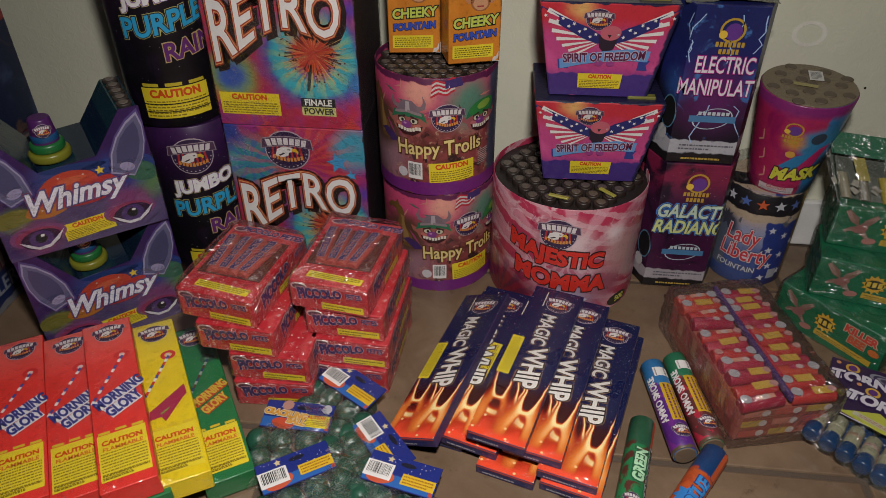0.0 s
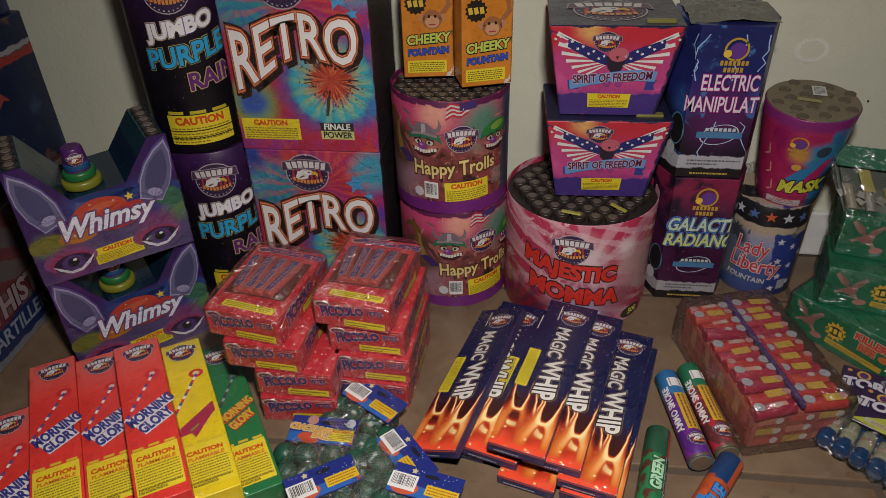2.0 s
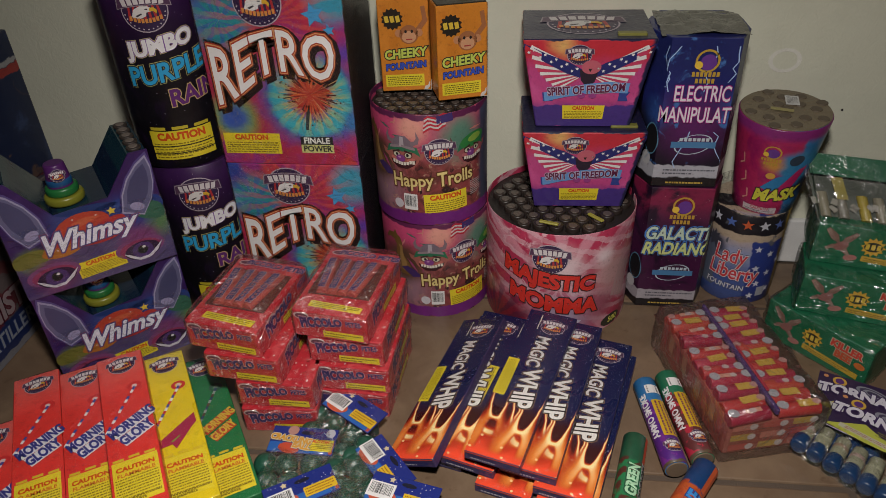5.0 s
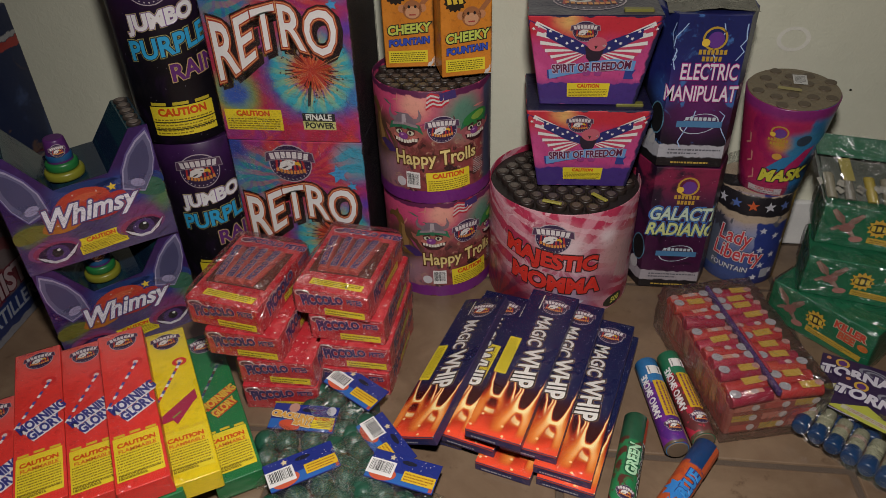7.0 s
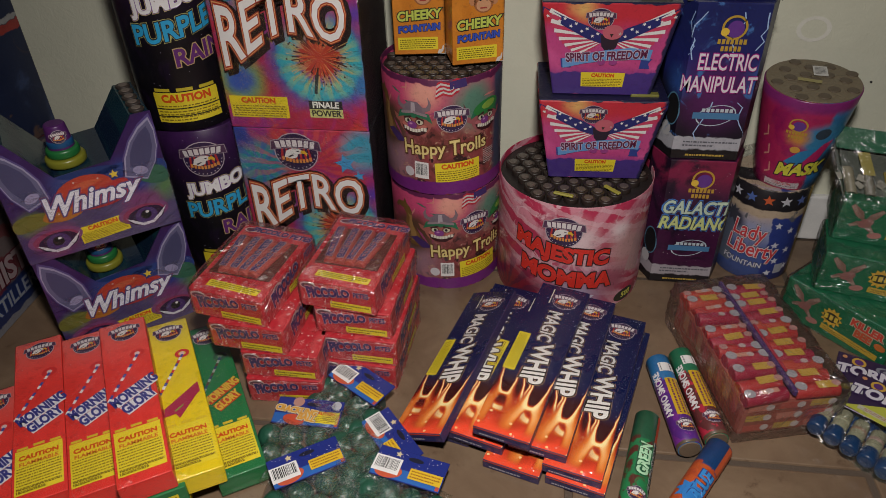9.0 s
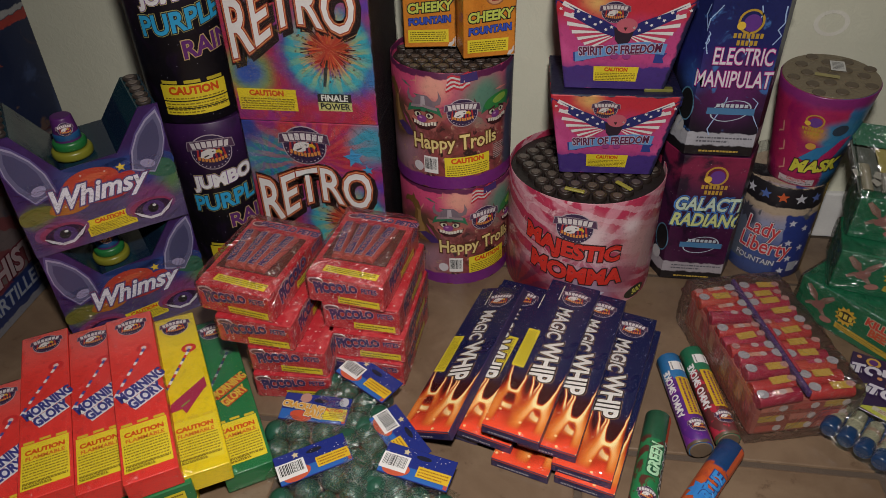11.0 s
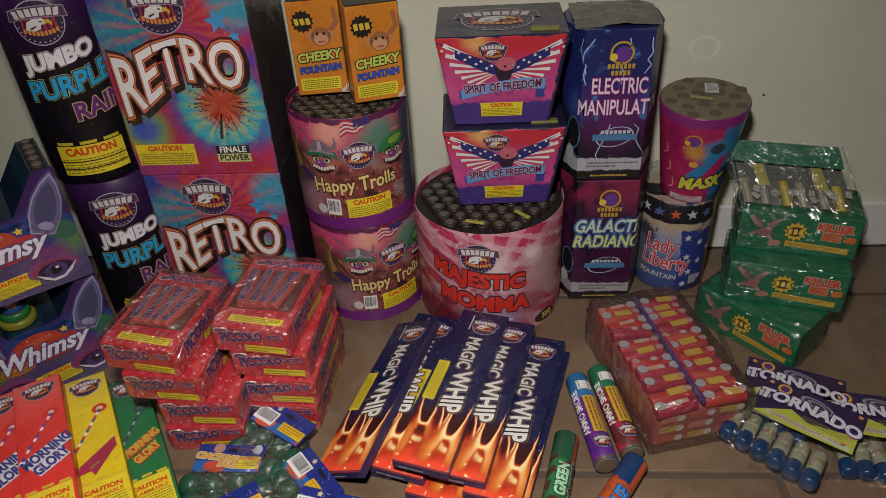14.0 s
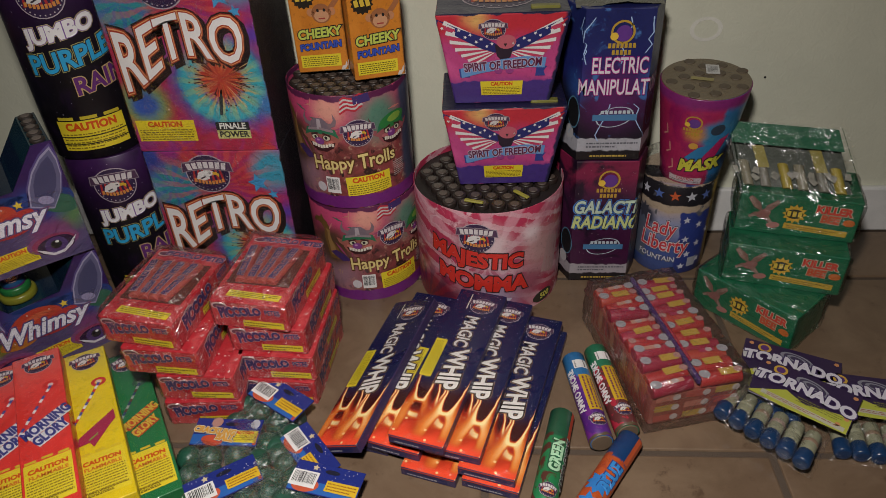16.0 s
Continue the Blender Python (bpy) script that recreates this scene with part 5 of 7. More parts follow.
# ---------------------------------------------------------------- large shell cartons beside the eared boxes
def shell_carton(z, Ht, kind, x=-0.572, y0=0.035, y1=0.372, lean=0.0):
    W = y1 - y0
    t = thing("shell_carton", "large blue and white carton with red stripes, on the floor" if kind == 0 else "large dark blue carton with a red stripe, stacked", "fireworks", (x - 0.11 - lean, (y0 + y1) / 2, z), 90, "large cartons")
    # dark print; its whites and colours are dimmed further to paint in shade
    if kind == 0:
        pic = art("carton_white_shaded", (0.014, 0.022, 0.075), [("up", 0.052, 0.056, (0.11, 0.085, 0.085)), ("cloud", 9.0, 0.52, 0.6, (0.05, 0.05, 0.07)), ("stripe", 62, 0.045, 0.4, (0.13, 0.018, 0.022), 0.7), ("band", 0.0, 0.050, (0.014, 0.024, 0.085)), ("band", 0.0, 0.012, (0.16, 0.16, 0.18))], bump=0.06)
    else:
        pic = art("carton_blue_shaded", (0.010, 0.018, 0.055), [("cloud", 9.0, 0.5, 0.62, (0.03, 0.05, 0.12)), ("cloud", 14.0, 0.60, 0.66, (0.10, 0.06, 0.05)), ("band", 0.150, 0.162, (0.30, 0.035, 0.03)), ("band", 0.163, 0.170, (0.30, 0.30, 0.30)), ("spot", -0.05, 0.09, 0.03, 0.012, (0.035, 0.028, 0.03))], bump=0.06)
    sh = Shell(rect_outline(W, 0.22, 0.003), Ht)
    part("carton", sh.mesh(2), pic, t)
    if kind == 0:
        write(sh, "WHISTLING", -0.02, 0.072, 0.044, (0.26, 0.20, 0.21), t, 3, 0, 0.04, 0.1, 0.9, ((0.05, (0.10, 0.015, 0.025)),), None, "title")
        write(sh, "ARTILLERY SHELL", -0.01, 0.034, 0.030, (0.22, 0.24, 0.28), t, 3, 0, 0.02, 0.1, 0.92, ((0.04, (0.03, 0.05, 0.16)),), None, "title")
        for i in range(8):
            shape(sh, star_pts(5, 0.45), 0.125 + 0.014 * (i % 3), 0.020 + 0.012 * (i // 3), 0.004, (0.4, 0.4, 0.45), t, 1, 0, "star")
    else:
        shape(sh, star_pts(9, 0.3), -0.010, 0.105, 0.020, (0.12, 0.12, 0.07), t, 1, 10, "burst")
        shape(sh, [(-1, -1), (-0.3, 0.2), (0, 1), (0.3, 0.1), (1, -0.9), (0.2, -0.5)], 0.07, 0.120, 0.016, (0.30, 0.06, 0.05), t, 1, 10, "figure")
        oval(sh, 0.05, 0.185 if Ht > 0.19 else 0.13, 0.03, 0.022, (0.22, 0.12, 0.06), t, 1, 0, "figure")
    return t


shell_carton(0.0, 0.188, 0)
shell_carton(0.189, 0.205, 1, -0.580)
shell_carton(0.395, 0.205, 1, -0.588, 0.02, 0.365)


# ---------------------------------------------------------------- red whistle packets in two stacks
def whistle_pack(x, y, z, rz, seed, opened=True):
    W, D, Ht = 0.093, 0.132, 0.0385
    t = thing("whistle_packet", "flat red cellophane-wrapped packet of whistles with navy lettering, stacked", "fireworks", (x, y, z), rz, "red packets")
    pic = art("red_packet", (0.44, 0.025, 0.035), [("cloud", 40.0, 0.46, 0.64, (0.52, 0.065, 0.07)), ("cloud", 130.0, 0.60, 0.68, (0.58, 0.26, 0.25)), ("stars", 110.0, 0.13, (0.62, 0.40, 0.36))], rough=0.28, bump=0.7, bscale=34.0) if "rp" not in CACHE else CACHE["rp"]
    CACHE["rp"] = pic
    sh = Shell(rect_outline(W, D, 0.003), Ht)
    part("carton", sh.mesh(2), pic, t)
    navy = (0.035, 0.025, 0.12)
    rnd = random.Random(seed)
    for off, st in ((0.0, 1.0), (W / 2 + D / 2, 1.5)):
        write(sh, "PICCOLO", off - 0.010 * st, 0.0245, 0.0150 * st ** 0.5, navy, t, 2, 7, 0.062, 0, 0.82, ((0.04, (0.60, 0.30, 0.32)),), lambda a, b: (a, b * (1.15 - 10 * a)), "title")
        write(sh, "PETES", off + 0.030 * st, 0.0275, 0.0098 * st ** 0.5, navy, t, 2, 2, 0.035, 0, 0.74, ((0.04, (0.60, 0.30, 0.32)),), None, "title")
        caution(sh, off + 0.016, 0.0085, 0.050, 0.0095, t, 0, 2, False, seed)
        e = oval(sh, off - 0.034, 0.0315, 0.010, 0.0052, (0.55, 0.40, 0.38), t, 1, 0, "emblem")
        oval(sh, off - 0.034, 0.0312, 0.0080, 0.0036, (0.12, 0.04, 0.06), e, 1.5, 0, "emblem_field")
    for i in range(16):
        u, v = rnd.uniform(-0.044, 0.15), rnd.uniform(0.003, 0.036)
        oval(sh, u, v, 0.0013, 0.0011, (0.66, 0.42, 0.38), t, 1, 0, "note", 8)
        label_rect(sh, u + 0.0011, v + 0.0025, 0.0005, 0.005, (0.66, 0.42, 0.38), t, 1, 0, "note_stem")
    tp = Plane((0, 0, Ht), (1, 0, 0), (0, 1, 0))
    if opened:
        # window with the whistles in it; the plate's dark colour paints inner shadow
        part("shaded_window_tray", block(W * 0.84, D * 0.56, 0.0012, 0, 0.004, Ht - 0.0002, 0.0004), ink((0.10, 0.028, 0.020), 0.5, 0.3), t)
        for i in range(4):
            stick = part("whistle", tube(0.0066, D * 0.52, pose(-0.030 + i * 0.0185, 0.003 + D * 0.26, Ht + 0.0012, 90, 0, 7 - 5 * i), 16, 0.0008), ink((0.36, 0.075, 0.06), 0.38, 0.3), t)
            wp = Plane((-0.030 + i * 0.0185 + 0.034 * math.sin(radians(7 - 5 * i)), 0.003, Ht + 0.0080), (-math.sin(radians(7 - 5 * i)), math.cos(radians(7 - 5 * i)), 0), (-math.cos(radians(7 - 5 * i)), -math.sin(radians(7 - 5 * i)), 0.0))
            write(wp, "PICCOLO PETES", 0, 0, 0.0105, navy, stick, 0.5, 0 if i != 1 else 180, 0.05, 0, 0.80, ((0.06, (0.55, 0.36, 0.36)),), None, "lettering")
        write(tp, "PICCOLO PETES", 0.010, D / 2 - 0.011, 0.0125, navy, t, 2, -3, 0.05, 0, 0.9, ((0.04, (0.62, 0.34, 0.36)),), None, "title")
        e = oval(tp, -0.033, D / 2 - 0.010, 0.009, 0.005, (0.55, 0.40, 0.38), t, 1, 0, "emblem")
        oval(tp, -0.033, D / 2 - 0.010, 0.007, 0.0035, (0.12, 0.04, 0.06), e, 1.5, 0, "emblem_field")
        caution(tp, 0.004, -D / 2 + 0.014, 0.066, 0.011, t, -3, 3, False, seed)
        for i in range(14):
            u, v = rnd.uniform(-0.043, 0.043), rnd.choice((rnd.uniform(-0.066, -0.045), rnd.uniform(0.052, 0.066)))
            oval(tp, u, v, 0.0014, 0.0012, (0.66, 0.42, 0.38), t, 1, 0, "note", 8)
        f = part("cellophane", wrap_film(W + 0.003, D + 0.003, 0.016, seed), CRUMPLED, t)
        f.location, f.visible_shadow = (0, 0, Ht - 0.004), False
    f = part("cellophane", loose_wrap(W + 0.005, D + 0.005, Ht - 0.0004, seed, 0.0012, 12), CRUMPLED, t)
    f.visible_shadow = False
    return t


CRUMPLED = film("crumpled_film", (1, 1, 1), 0.10, 0.8, 17.0, 0.27, 0.022)
CREASED = film("creased_film", (1, 1, 1), 0.08, 0.85, 18.0, 0.17, 0.02)


def wrap_film(w, d, h, seed, n=18):
    """A loose, creased skin of film over a packet: open below."""
    bm = bmesh.new()
    bmesh.ops.create_grid(bm, x_segments=n, y_segments=n, size=0.5)
    off = Vector((seed * 3.1, seed * 1.7, 0.3))
    for q in bm.verts:
        x, y = q.co.x, q.co.y
        edge = max(abs(x), abs(y)) * 2
        fall = max(0.0, (edge - 0.86) / 0.14)
        k = noise.noise(Vector((x * w * 45, y * d * 45, 0)) + off)
        q.co.x, q.co.y = x * w * (1 + 0.01 * k), y * d * (1 + 0.01 * k)
        q.co.z = h * (1 - 0.92 * fall ** 1.5) + 0.0022 * k * (1 - fall)
    return from_bm("wrap", bm, True)


def loose_wrap(w, d, h, seed, amp, cuts):
    """A closed skin of loose film round a block: soft edges and creases."""
    bm = bmesh.new()
    bmesh.ops.create_cube(bm, size=1.0, matrix=Matrix.Translation((0, 0, 0.5)))
    bmesh.ops.subdivide_edges(bm, edges=bm.edges[:], cuts=cuts, use_grid_fill=True)
    off = Vector((seed * 1.7, seed * 0.9, 4.1))
    for q in bm.verts:
        c = Vector((q.co.x * w, q.co.y * d, q.co.z * h))
        r = 0.006
        core = Vector((max(-w / 2 + r, min(w / 2 - r, c.x)), max(-d / 2 + r, min(d / 2 - r, c.y)), max(r, min(h - r, c.z))))
        out = c - core
        if out.length > 1e-6:
            c = core + out.normalized() * r
        k = noise.noise(c * 55 + off) + 0.6 * noise.noise(c * 120 + off)
        q.co = c + (out.normalized() if out.length > 1e-6 else Vector((0, 0, 0))) * amp * k
        q.co.z = max(q.co.z, 0.0004)
    return from_bm("film", bm, True)


def stack(rows, base_seed):
    for i, (x, y, z, rz, open_) in enumerate(rows):
        whistle_pack(x, y, z, rz, base_seed + i, open_)


# right stack and left stack, each four high, the left one's upper two pushed over
stack([(-0.060, 0.134, 0.0, -4, False), (-0.058, 0.136, 0.0390, -3, False), (-0.062, 0.142, 0.0780, -4, False), (-0.072, 0.140, 0.1170, -8, True)], 10)
stack([(-0.150, 0.099, 0.0, 3, False), (-0.147, 0.102, 0.0390, -1, False), (-0.176, 0.104, 0.0780, -5, False), (-0.189, 0.110, 0.1170, -10, True)], 30)


# ---------------------------------------------------------------- sparkler boxes, fanned and overlapping
def sparkler_box(x, y, z, rz, kind, ry=0.0, plain=False):
    W, D, Ht = 0.052, 0.252, 0.0262
    base = {"red": (0.70, 0.045, 0.035), "yellow": (0.74, 0.56, 0.015), "green": (0.02, 0.17, 0.055)}[kind]
    pale = {"red": (0.70, 0.12, 0.10), "yellow": (0.66, 0.52, 0.06), "green": (0.02, 0.13, 0.05)}[kind]
    t = thing("sparkler_box", f"long flat {kind} sparkler box lying on the pile", "fireworks", (x, y, z), rz, "sparkler boxes", 0, ry)
    key = "sp" + kind
    if key not in CACHE:
        CACHE[key] = art("sparkler_" + kind, base, [("up", D * 0.15 + Ht, D * 0.5 + Ht, pale), ("cloud", 26.0, 0.5, 0.7, tuple(c * 0.9 for c in base)), ("stars", 90.0, 0.05, tuple(min(0.7, c + 0.2) for c in base))], rough=0.30, bump=0.06)
    sh = Shell(rect_outline(W, D, 0.0015), Ht)
    part("carton", sh.mesh(2, 0.0008), CACHE[key], t)
    if plain:
        caution(sh, 0.0, 0.013, 0.034, 0.012, t, 0, 2, False)
        return t
    tp = Plane((0, 0, Ht), (1, 0, 0), (0, 1, 0))
    emblem(tp, 0.002, 0.105, 0.0175, t)
    red = (0.55, 0.03, 0.03)
    # a sparkler with twisted blue and white stripes and a red bloom
    c = oval(tp, 0.012, 0.060, 0.0085, 0.0075, red if kind != "green" else (0.03, 0.09, 0.05), t, 1, 0, "bloom", inner=0.5)
    oval(tp, 0.012, 0.060, 0.003, 0.003, (0.66, 0.52, 0.5) if kind != "green" else (0.15, 0.2, 0.15), t, 1.2, 0, "bloom")
    for i in range(14):
        f = i / 13
        label_rect(tp, 0.011 - 0.034 * f, 0.056 - 0.060 * f, 0.0032, 0.0052, ((0.05, 0.07, 0.30), WHITE, red)[i % 3] if kind != "green" else ((0.03, 0.05, 0.12), (0.30, 0.34, 0.30), (0.1, 0.04, 0.03))[i % 3], t, 1.4, -30, "twist")
    if kind == "yellow":
        shape(tp, [(-1.0, -0.6), (-0.9, -0.1), (0.9, 0.95), (0.85, 0.3), (0.6, 0.1), (-0.4, -0.95), (-0.5, -0.6)], 0.002, -0.020, 0.024, (0.36, 0.025, 0.07), t, 2, 6, "title_patch")
        shape(tp, [(-0.5, -0.2), (0.5, 0.3), (0.4, 0.05), (-0.35, -0.35)], -0.004, -0.028, 0.012, (0.25, 0.30, 0.05), t, 2.4, 6, "title_patch")
    else:
        col, rim = ((0.035, 0.04, 0.22), (0.74, 0.72, 0.72)) if kind == "red" else ((0.60, 0.40, 0.05), (0.46, 0.06, 0.02))
        for w, u, v in (("MORNING", 0.003, 0.000), ("GLORY", 0.006, -0.018)):
            k_ = 1.0 if kind == "red" else 0.86
            wd = (0.050 if w == "MORNING" else 0.036) * k_
            label_rect(tp, u, v, wd, 0.0165 * k_, rim, t, 2, 30, "title_patch")
            write(tp, w, u, v, 0.0190 * k_, col, t, 3, 30, 0.05, 0.12, 0.62, (), None, "title")
    c = caution(tp, 0.0, -0.084, 0.046, 0.060, t, 0, 8, True, 7)
    small_print(tp, 0.0, -0.109, 0.042, 0.008, 2, (0.20, 0.14, 0.01), c, 2.4, 0, 21)
    write(tp, "FLAMMABLE", 0.0, -0.0745, 0.007, (0.6, 0.16, 0.02), c, 2.2, 0, 0.03)
    for k in range(3):
        label_rect(tp, -0.016 + 0.016 * k, -0.0515 + 0.001 * (k % 2), 0.011, 0.0035, (0.62, 0.45, 0.03), t, 1, 0, "tab")
    f = part("shrink_film", loose_wrap(W + 0.0012, D + 0.003, Ht + 0.002, rz + x * 50, 0.0006, 10), TIGHT, t)
    f.visible_shadow = False
    return t


S_ROT = 32.0
AX = Vector((math.sin(radians(S_ROT)), -math.cos(radians(S_ROT))))  # the way the boxes point, away from the wall
PERP = Vector((math.cos(radians(S_ROT)), math.sin(radians(S_ROT))))
C3 = Vector((-0.290, -0.038))


def sparkler_at(p, a, z, kind, rz=S_ROT, ry=0.0, plain=False):
    q = C3 + PERP * p + AX * a
    return sparkler_box(q.x, q.y, z, rz, kind, ry, plain)


# the pile below
for p, a_, z, kind in ((-0.101, -0.044, 0.0, "yellow"), (-0.047, -0.030, 0.0, "green"), (0.006, 0.003, 0.0, "yellow"), (0.006, 0.002, 0.0264, "green")):
    sparkler_at(p, a_, z, kind, plain=True)
sparkler_at(0.0865, -0.008, 0.003, "green")
sparkler_at(0.0450, -0.004, 0.0300, "yellow", S_ROT, 2.0)
sparkler_at(0.0, 0.0, 0.0530, "red")
sparkler_at(-0.049, -0.031, 0.0266, "red")
sparkler_at(-0.1015, -0.046, 0.0264, "red")
sparkler_at(-0.156, -0.006, 0.0, "red", S_ROT + 2)


# ---------------------------------------------------------------- flat navy boxes with flames
def flame_box(x, y, z, rz, tilt=0.0, seed=0, roll=0.0):
    W, D, Ht = 0.064, 0.262, 0.0128
    t = thing("flame_box", "long flat navy box with printed orange flames, fanned in a pile", "fireworks", (x, y, z), rz, "flame boxes", tilt, roll)
    if "flame" not in CACHE:
        navy = (0.006, 0.011, 0.058)
        m, tr, p = nodes_of("flame_print")
        uv = coords(tr, "UV")
        sp = tr.nodes.new("ShaderNodeSeparateXYZ")
        link(tr, uv, sp.inputs[0])
        u, v = sp.outputs[0], math_node(tr, "SUBTRACT", sp.outputs[1], Ht)
        vo = tr.nodes.new("ShaderNodeTexVoronoi")
        vo.inputs["Scale"].default_value = 170.0
        link(tr, uv, vo.inputs["Vector"])
        col = mix_node(tr, math_node(tr, "LESS_THAN", vo.outputs["Distance"], 0.12), navy, (0.42, 0.44, 0.55))
        n1 = noise_node(tr, uv, 34.0, 2.0, 0.5, 0.4)
        wob = math_node(tr, "MULTIPLY", math_node(tr, "SUBTRACT", n1.outputs[0], 0.5), 0.022)
        vw = math_node(tr, "ADD", v, wob)
        col = mix_node(tr, step(tr, vw, -0.030, -0.066), col, (0.040, 0.007, 0.007))
        col = mix_node(tr, step(tr, vw, -0.080, -0.104), col, (0.30, 0.018, 0.010))
        col = mix_node(tr, step(tr, vw, -0.100, -0.116), col, (0.76, 0.075, 0.030))
        # ribbons of flame: deep bowls whose arms thin out upwards
        fade = math_node(tr, "MULTIPLY", step(tr, v, -0.022, -0.056), step(tr, v, -0.127, -0.114))
        wide = math_node(tr, "MULTIPLY_ADD", step(tr, v, -0.055, -0.106), 0.0036)
        tr.nodes[-1].inputs[2].default_value = 0.0011
        for c0, v0, bend, shear in ((-0.011, -0.097, 130000.0, 0.12), (0.027, -0.104, 160000.0, 0.06), (-0.016, -0.074, 5000000.0, 0.05), (0.016, -0.086, 5000000.0, -0.08)):
            du = math_node(tr, "ADD", math_node(tr, "SUBTRACT", u, c0), math_node(tr, "MULTIPLY", math_node(tr, "ADD", v, 0.10), shear))
            du = math_node(tr, "ADD", du, math_node(tr, "MULTIPLY", wob, 0.25))
            sq = math_node(tr, "MULTIPLY", du, du)
            curve = math_node(tr, "ADD", math_node(tr, "MULTIPLY", math_node(tr, "MULTIPLY", sq, sq), bend), v0)
            slope = math_node(tr, "MULTIPLY", math_node(tr, "MULTIPLY", sq, du), 4.0 * bend)
            norm = math_node(tr, "SQRT", math_node(tr, "ADD", math_node(tr, "MULTIPLY", slope, slope), 1.0))
            d = math_node(tr, "DIVIDE", math_node(tr, "ABSOLUTE", math_node(tr, "SUBTRACT", v, curve)), norm)
            k = math_node(tr, "DIVIDE", d, wide)
            for far, tint in ((2.3, (0.42, 0.035, 0.012)), (1.40, (0.78, 0.27, 0.040)), (0.90, (0.88, 0.74, 0.36))):
                f = math_node(tr, "MULTIPLY", math_node(tr, "SUBTRACT", 1.0, step(tr, k, far * 0.35, far)), fade)
                col = mix_node(tr, f, col, tint)
        sparks = tr.nodes.new("ShaderNodeTexVoronoi")
        sparks.inputs["Scale"].default_value = 95.0
        link(tr, uv, sparks.inputs["Vector"])
        f = math_node(tr, "MULTIPLY", math_node(tr, "LESS_THAN", sparks.outputs["Distance"], 0.16), step(tr, v, -0.075, -0.100))
        col = mix_node(tr, f, col, (0.80, 0.52, 0.24))
        finish(tr, p, col, 0.30, coords(tr), 0.08, 40.0, 0.06)
        CACHE["flame"] = m
        CACHE["flame_side"] = ink((0.05, 0.035, 0.10), 0.35, 0.2)
    part("carton", block(W, D, Ht, 0, 0, 0, 0.0008), CACHE["flame_side"], t)
    tp = Plane((0, 0, Ht), (1, 0, 0), (0, 1, 0))
    vs, fs = grid(0, 0, W - 0.0006, D - 0.0006)
    me = mesh_of("front_print", [tp.at(a, b, H1) for a, b in vs], fs, [[(vs[i][0], vs[i][1] + Ht) for i in f] for f in fs])
    part("front_print", me, CACHE["flame"], t)
    fr = Plane((0, -D / 2, Ht / 2), (1, 0, 0), (0, 0, 1))
    label_rect(fr, 0, 0.0052, W - 0.002, 0.0015, (0.60, 0.06, 0.02), t, 1, 0, "edge_strip")
    label_rect(fr, -0.002, -0.001, W * 0.78, 0.0062, (0.018, 0.02, 0.09), t, 1.2, 0, "end_print")
    small_print(fr, -0.002, -0.001, W * 0.7, 0.0050, 1, (0.40, 0.38, 0.42), t, 2, 0, seed + 4)
    emblem(tp, 0.006, 0.103, 0.0180, t, 0, 2)
    label_rect(tp, -0.0240, -0.004, 0.0145, 0.066, YELLOW, t, 2, 0, "caution_label")
    small_print(tp, -0.0240, -0.004, 0.060, 0.012, 6, (0.16, 0.12, 0.01), t, 3, 90, 5)
    rim = ((0.045, (0.02, 0.012, 0.01)), (0.065, (0.30, 0.18, 0.10)))
    write(tp, "MAGIC", 0.000, 0.050, 0.0235, (0.62, 0.60, 0.58), t, 3, -90, 0.025, 0, 0.80, rim, None, "title")
    write(tp, "WHIP", 0.004, -0.020, 0.033, (0.68, 0.66, 0.62), t, 3, -90, 0.03, -0.25, 0.80, rim, lambda a, b: (a, b * (1.0 + 4.5 * a)), "title")
    f = part("shrink_film", loose_wrap(W + 0.0016, D + 0.002, Ht + 0.0022, seed + 3, 0.0005, 10), TIGHT, t)
    f.visible_shadow = False
    label_rect(tp, -0.0130, 0.108, 0.0014, 0.030, (0.62, 0.58, 0.46), t, 2, 0, "needle")
    return t


def flame_at(corner_x, corner_y, z, rz, seed, corner=1, roll=0.0):
    """A box by its front corner (1: the one further along x)."""
    c, s_ = math.cos(radians(rz)), math.sin(radians(rz))
    a, b = -corner * 0.032 * math.cos(radians(roll)), 0.131
    flame_box(corner_x + a * c - b * s_, corner_y + a * s_ + b * c, z, rz, 0, seed, roll)


# on the tiles
for k, (x, y, rz) in enumerate(((0.078, -0.012, -15), (0.157, -0.053, -16), (0.225, -0.067, -16))):
    flame_at(x, y, 0.0, rz, k)
# on those
flame_at(0.084, -0.016, 0.0132, -15.0, 4)
flame_at(0.116, -0.029, 0.0130, -17.0, 5)
flame_at(0.221, -0.061, 0.0132, -15.5, 6)
# the next layer, and one on top of all
flame_at(-0.004, -0.016, 0.0190, -15.5, 7, -1, -21.0)
flame_at(0.184, -0.043, 0.0264, -15.0, 8)
flame_at(0.145, -0.041, 0.0396, -16.0, 9)


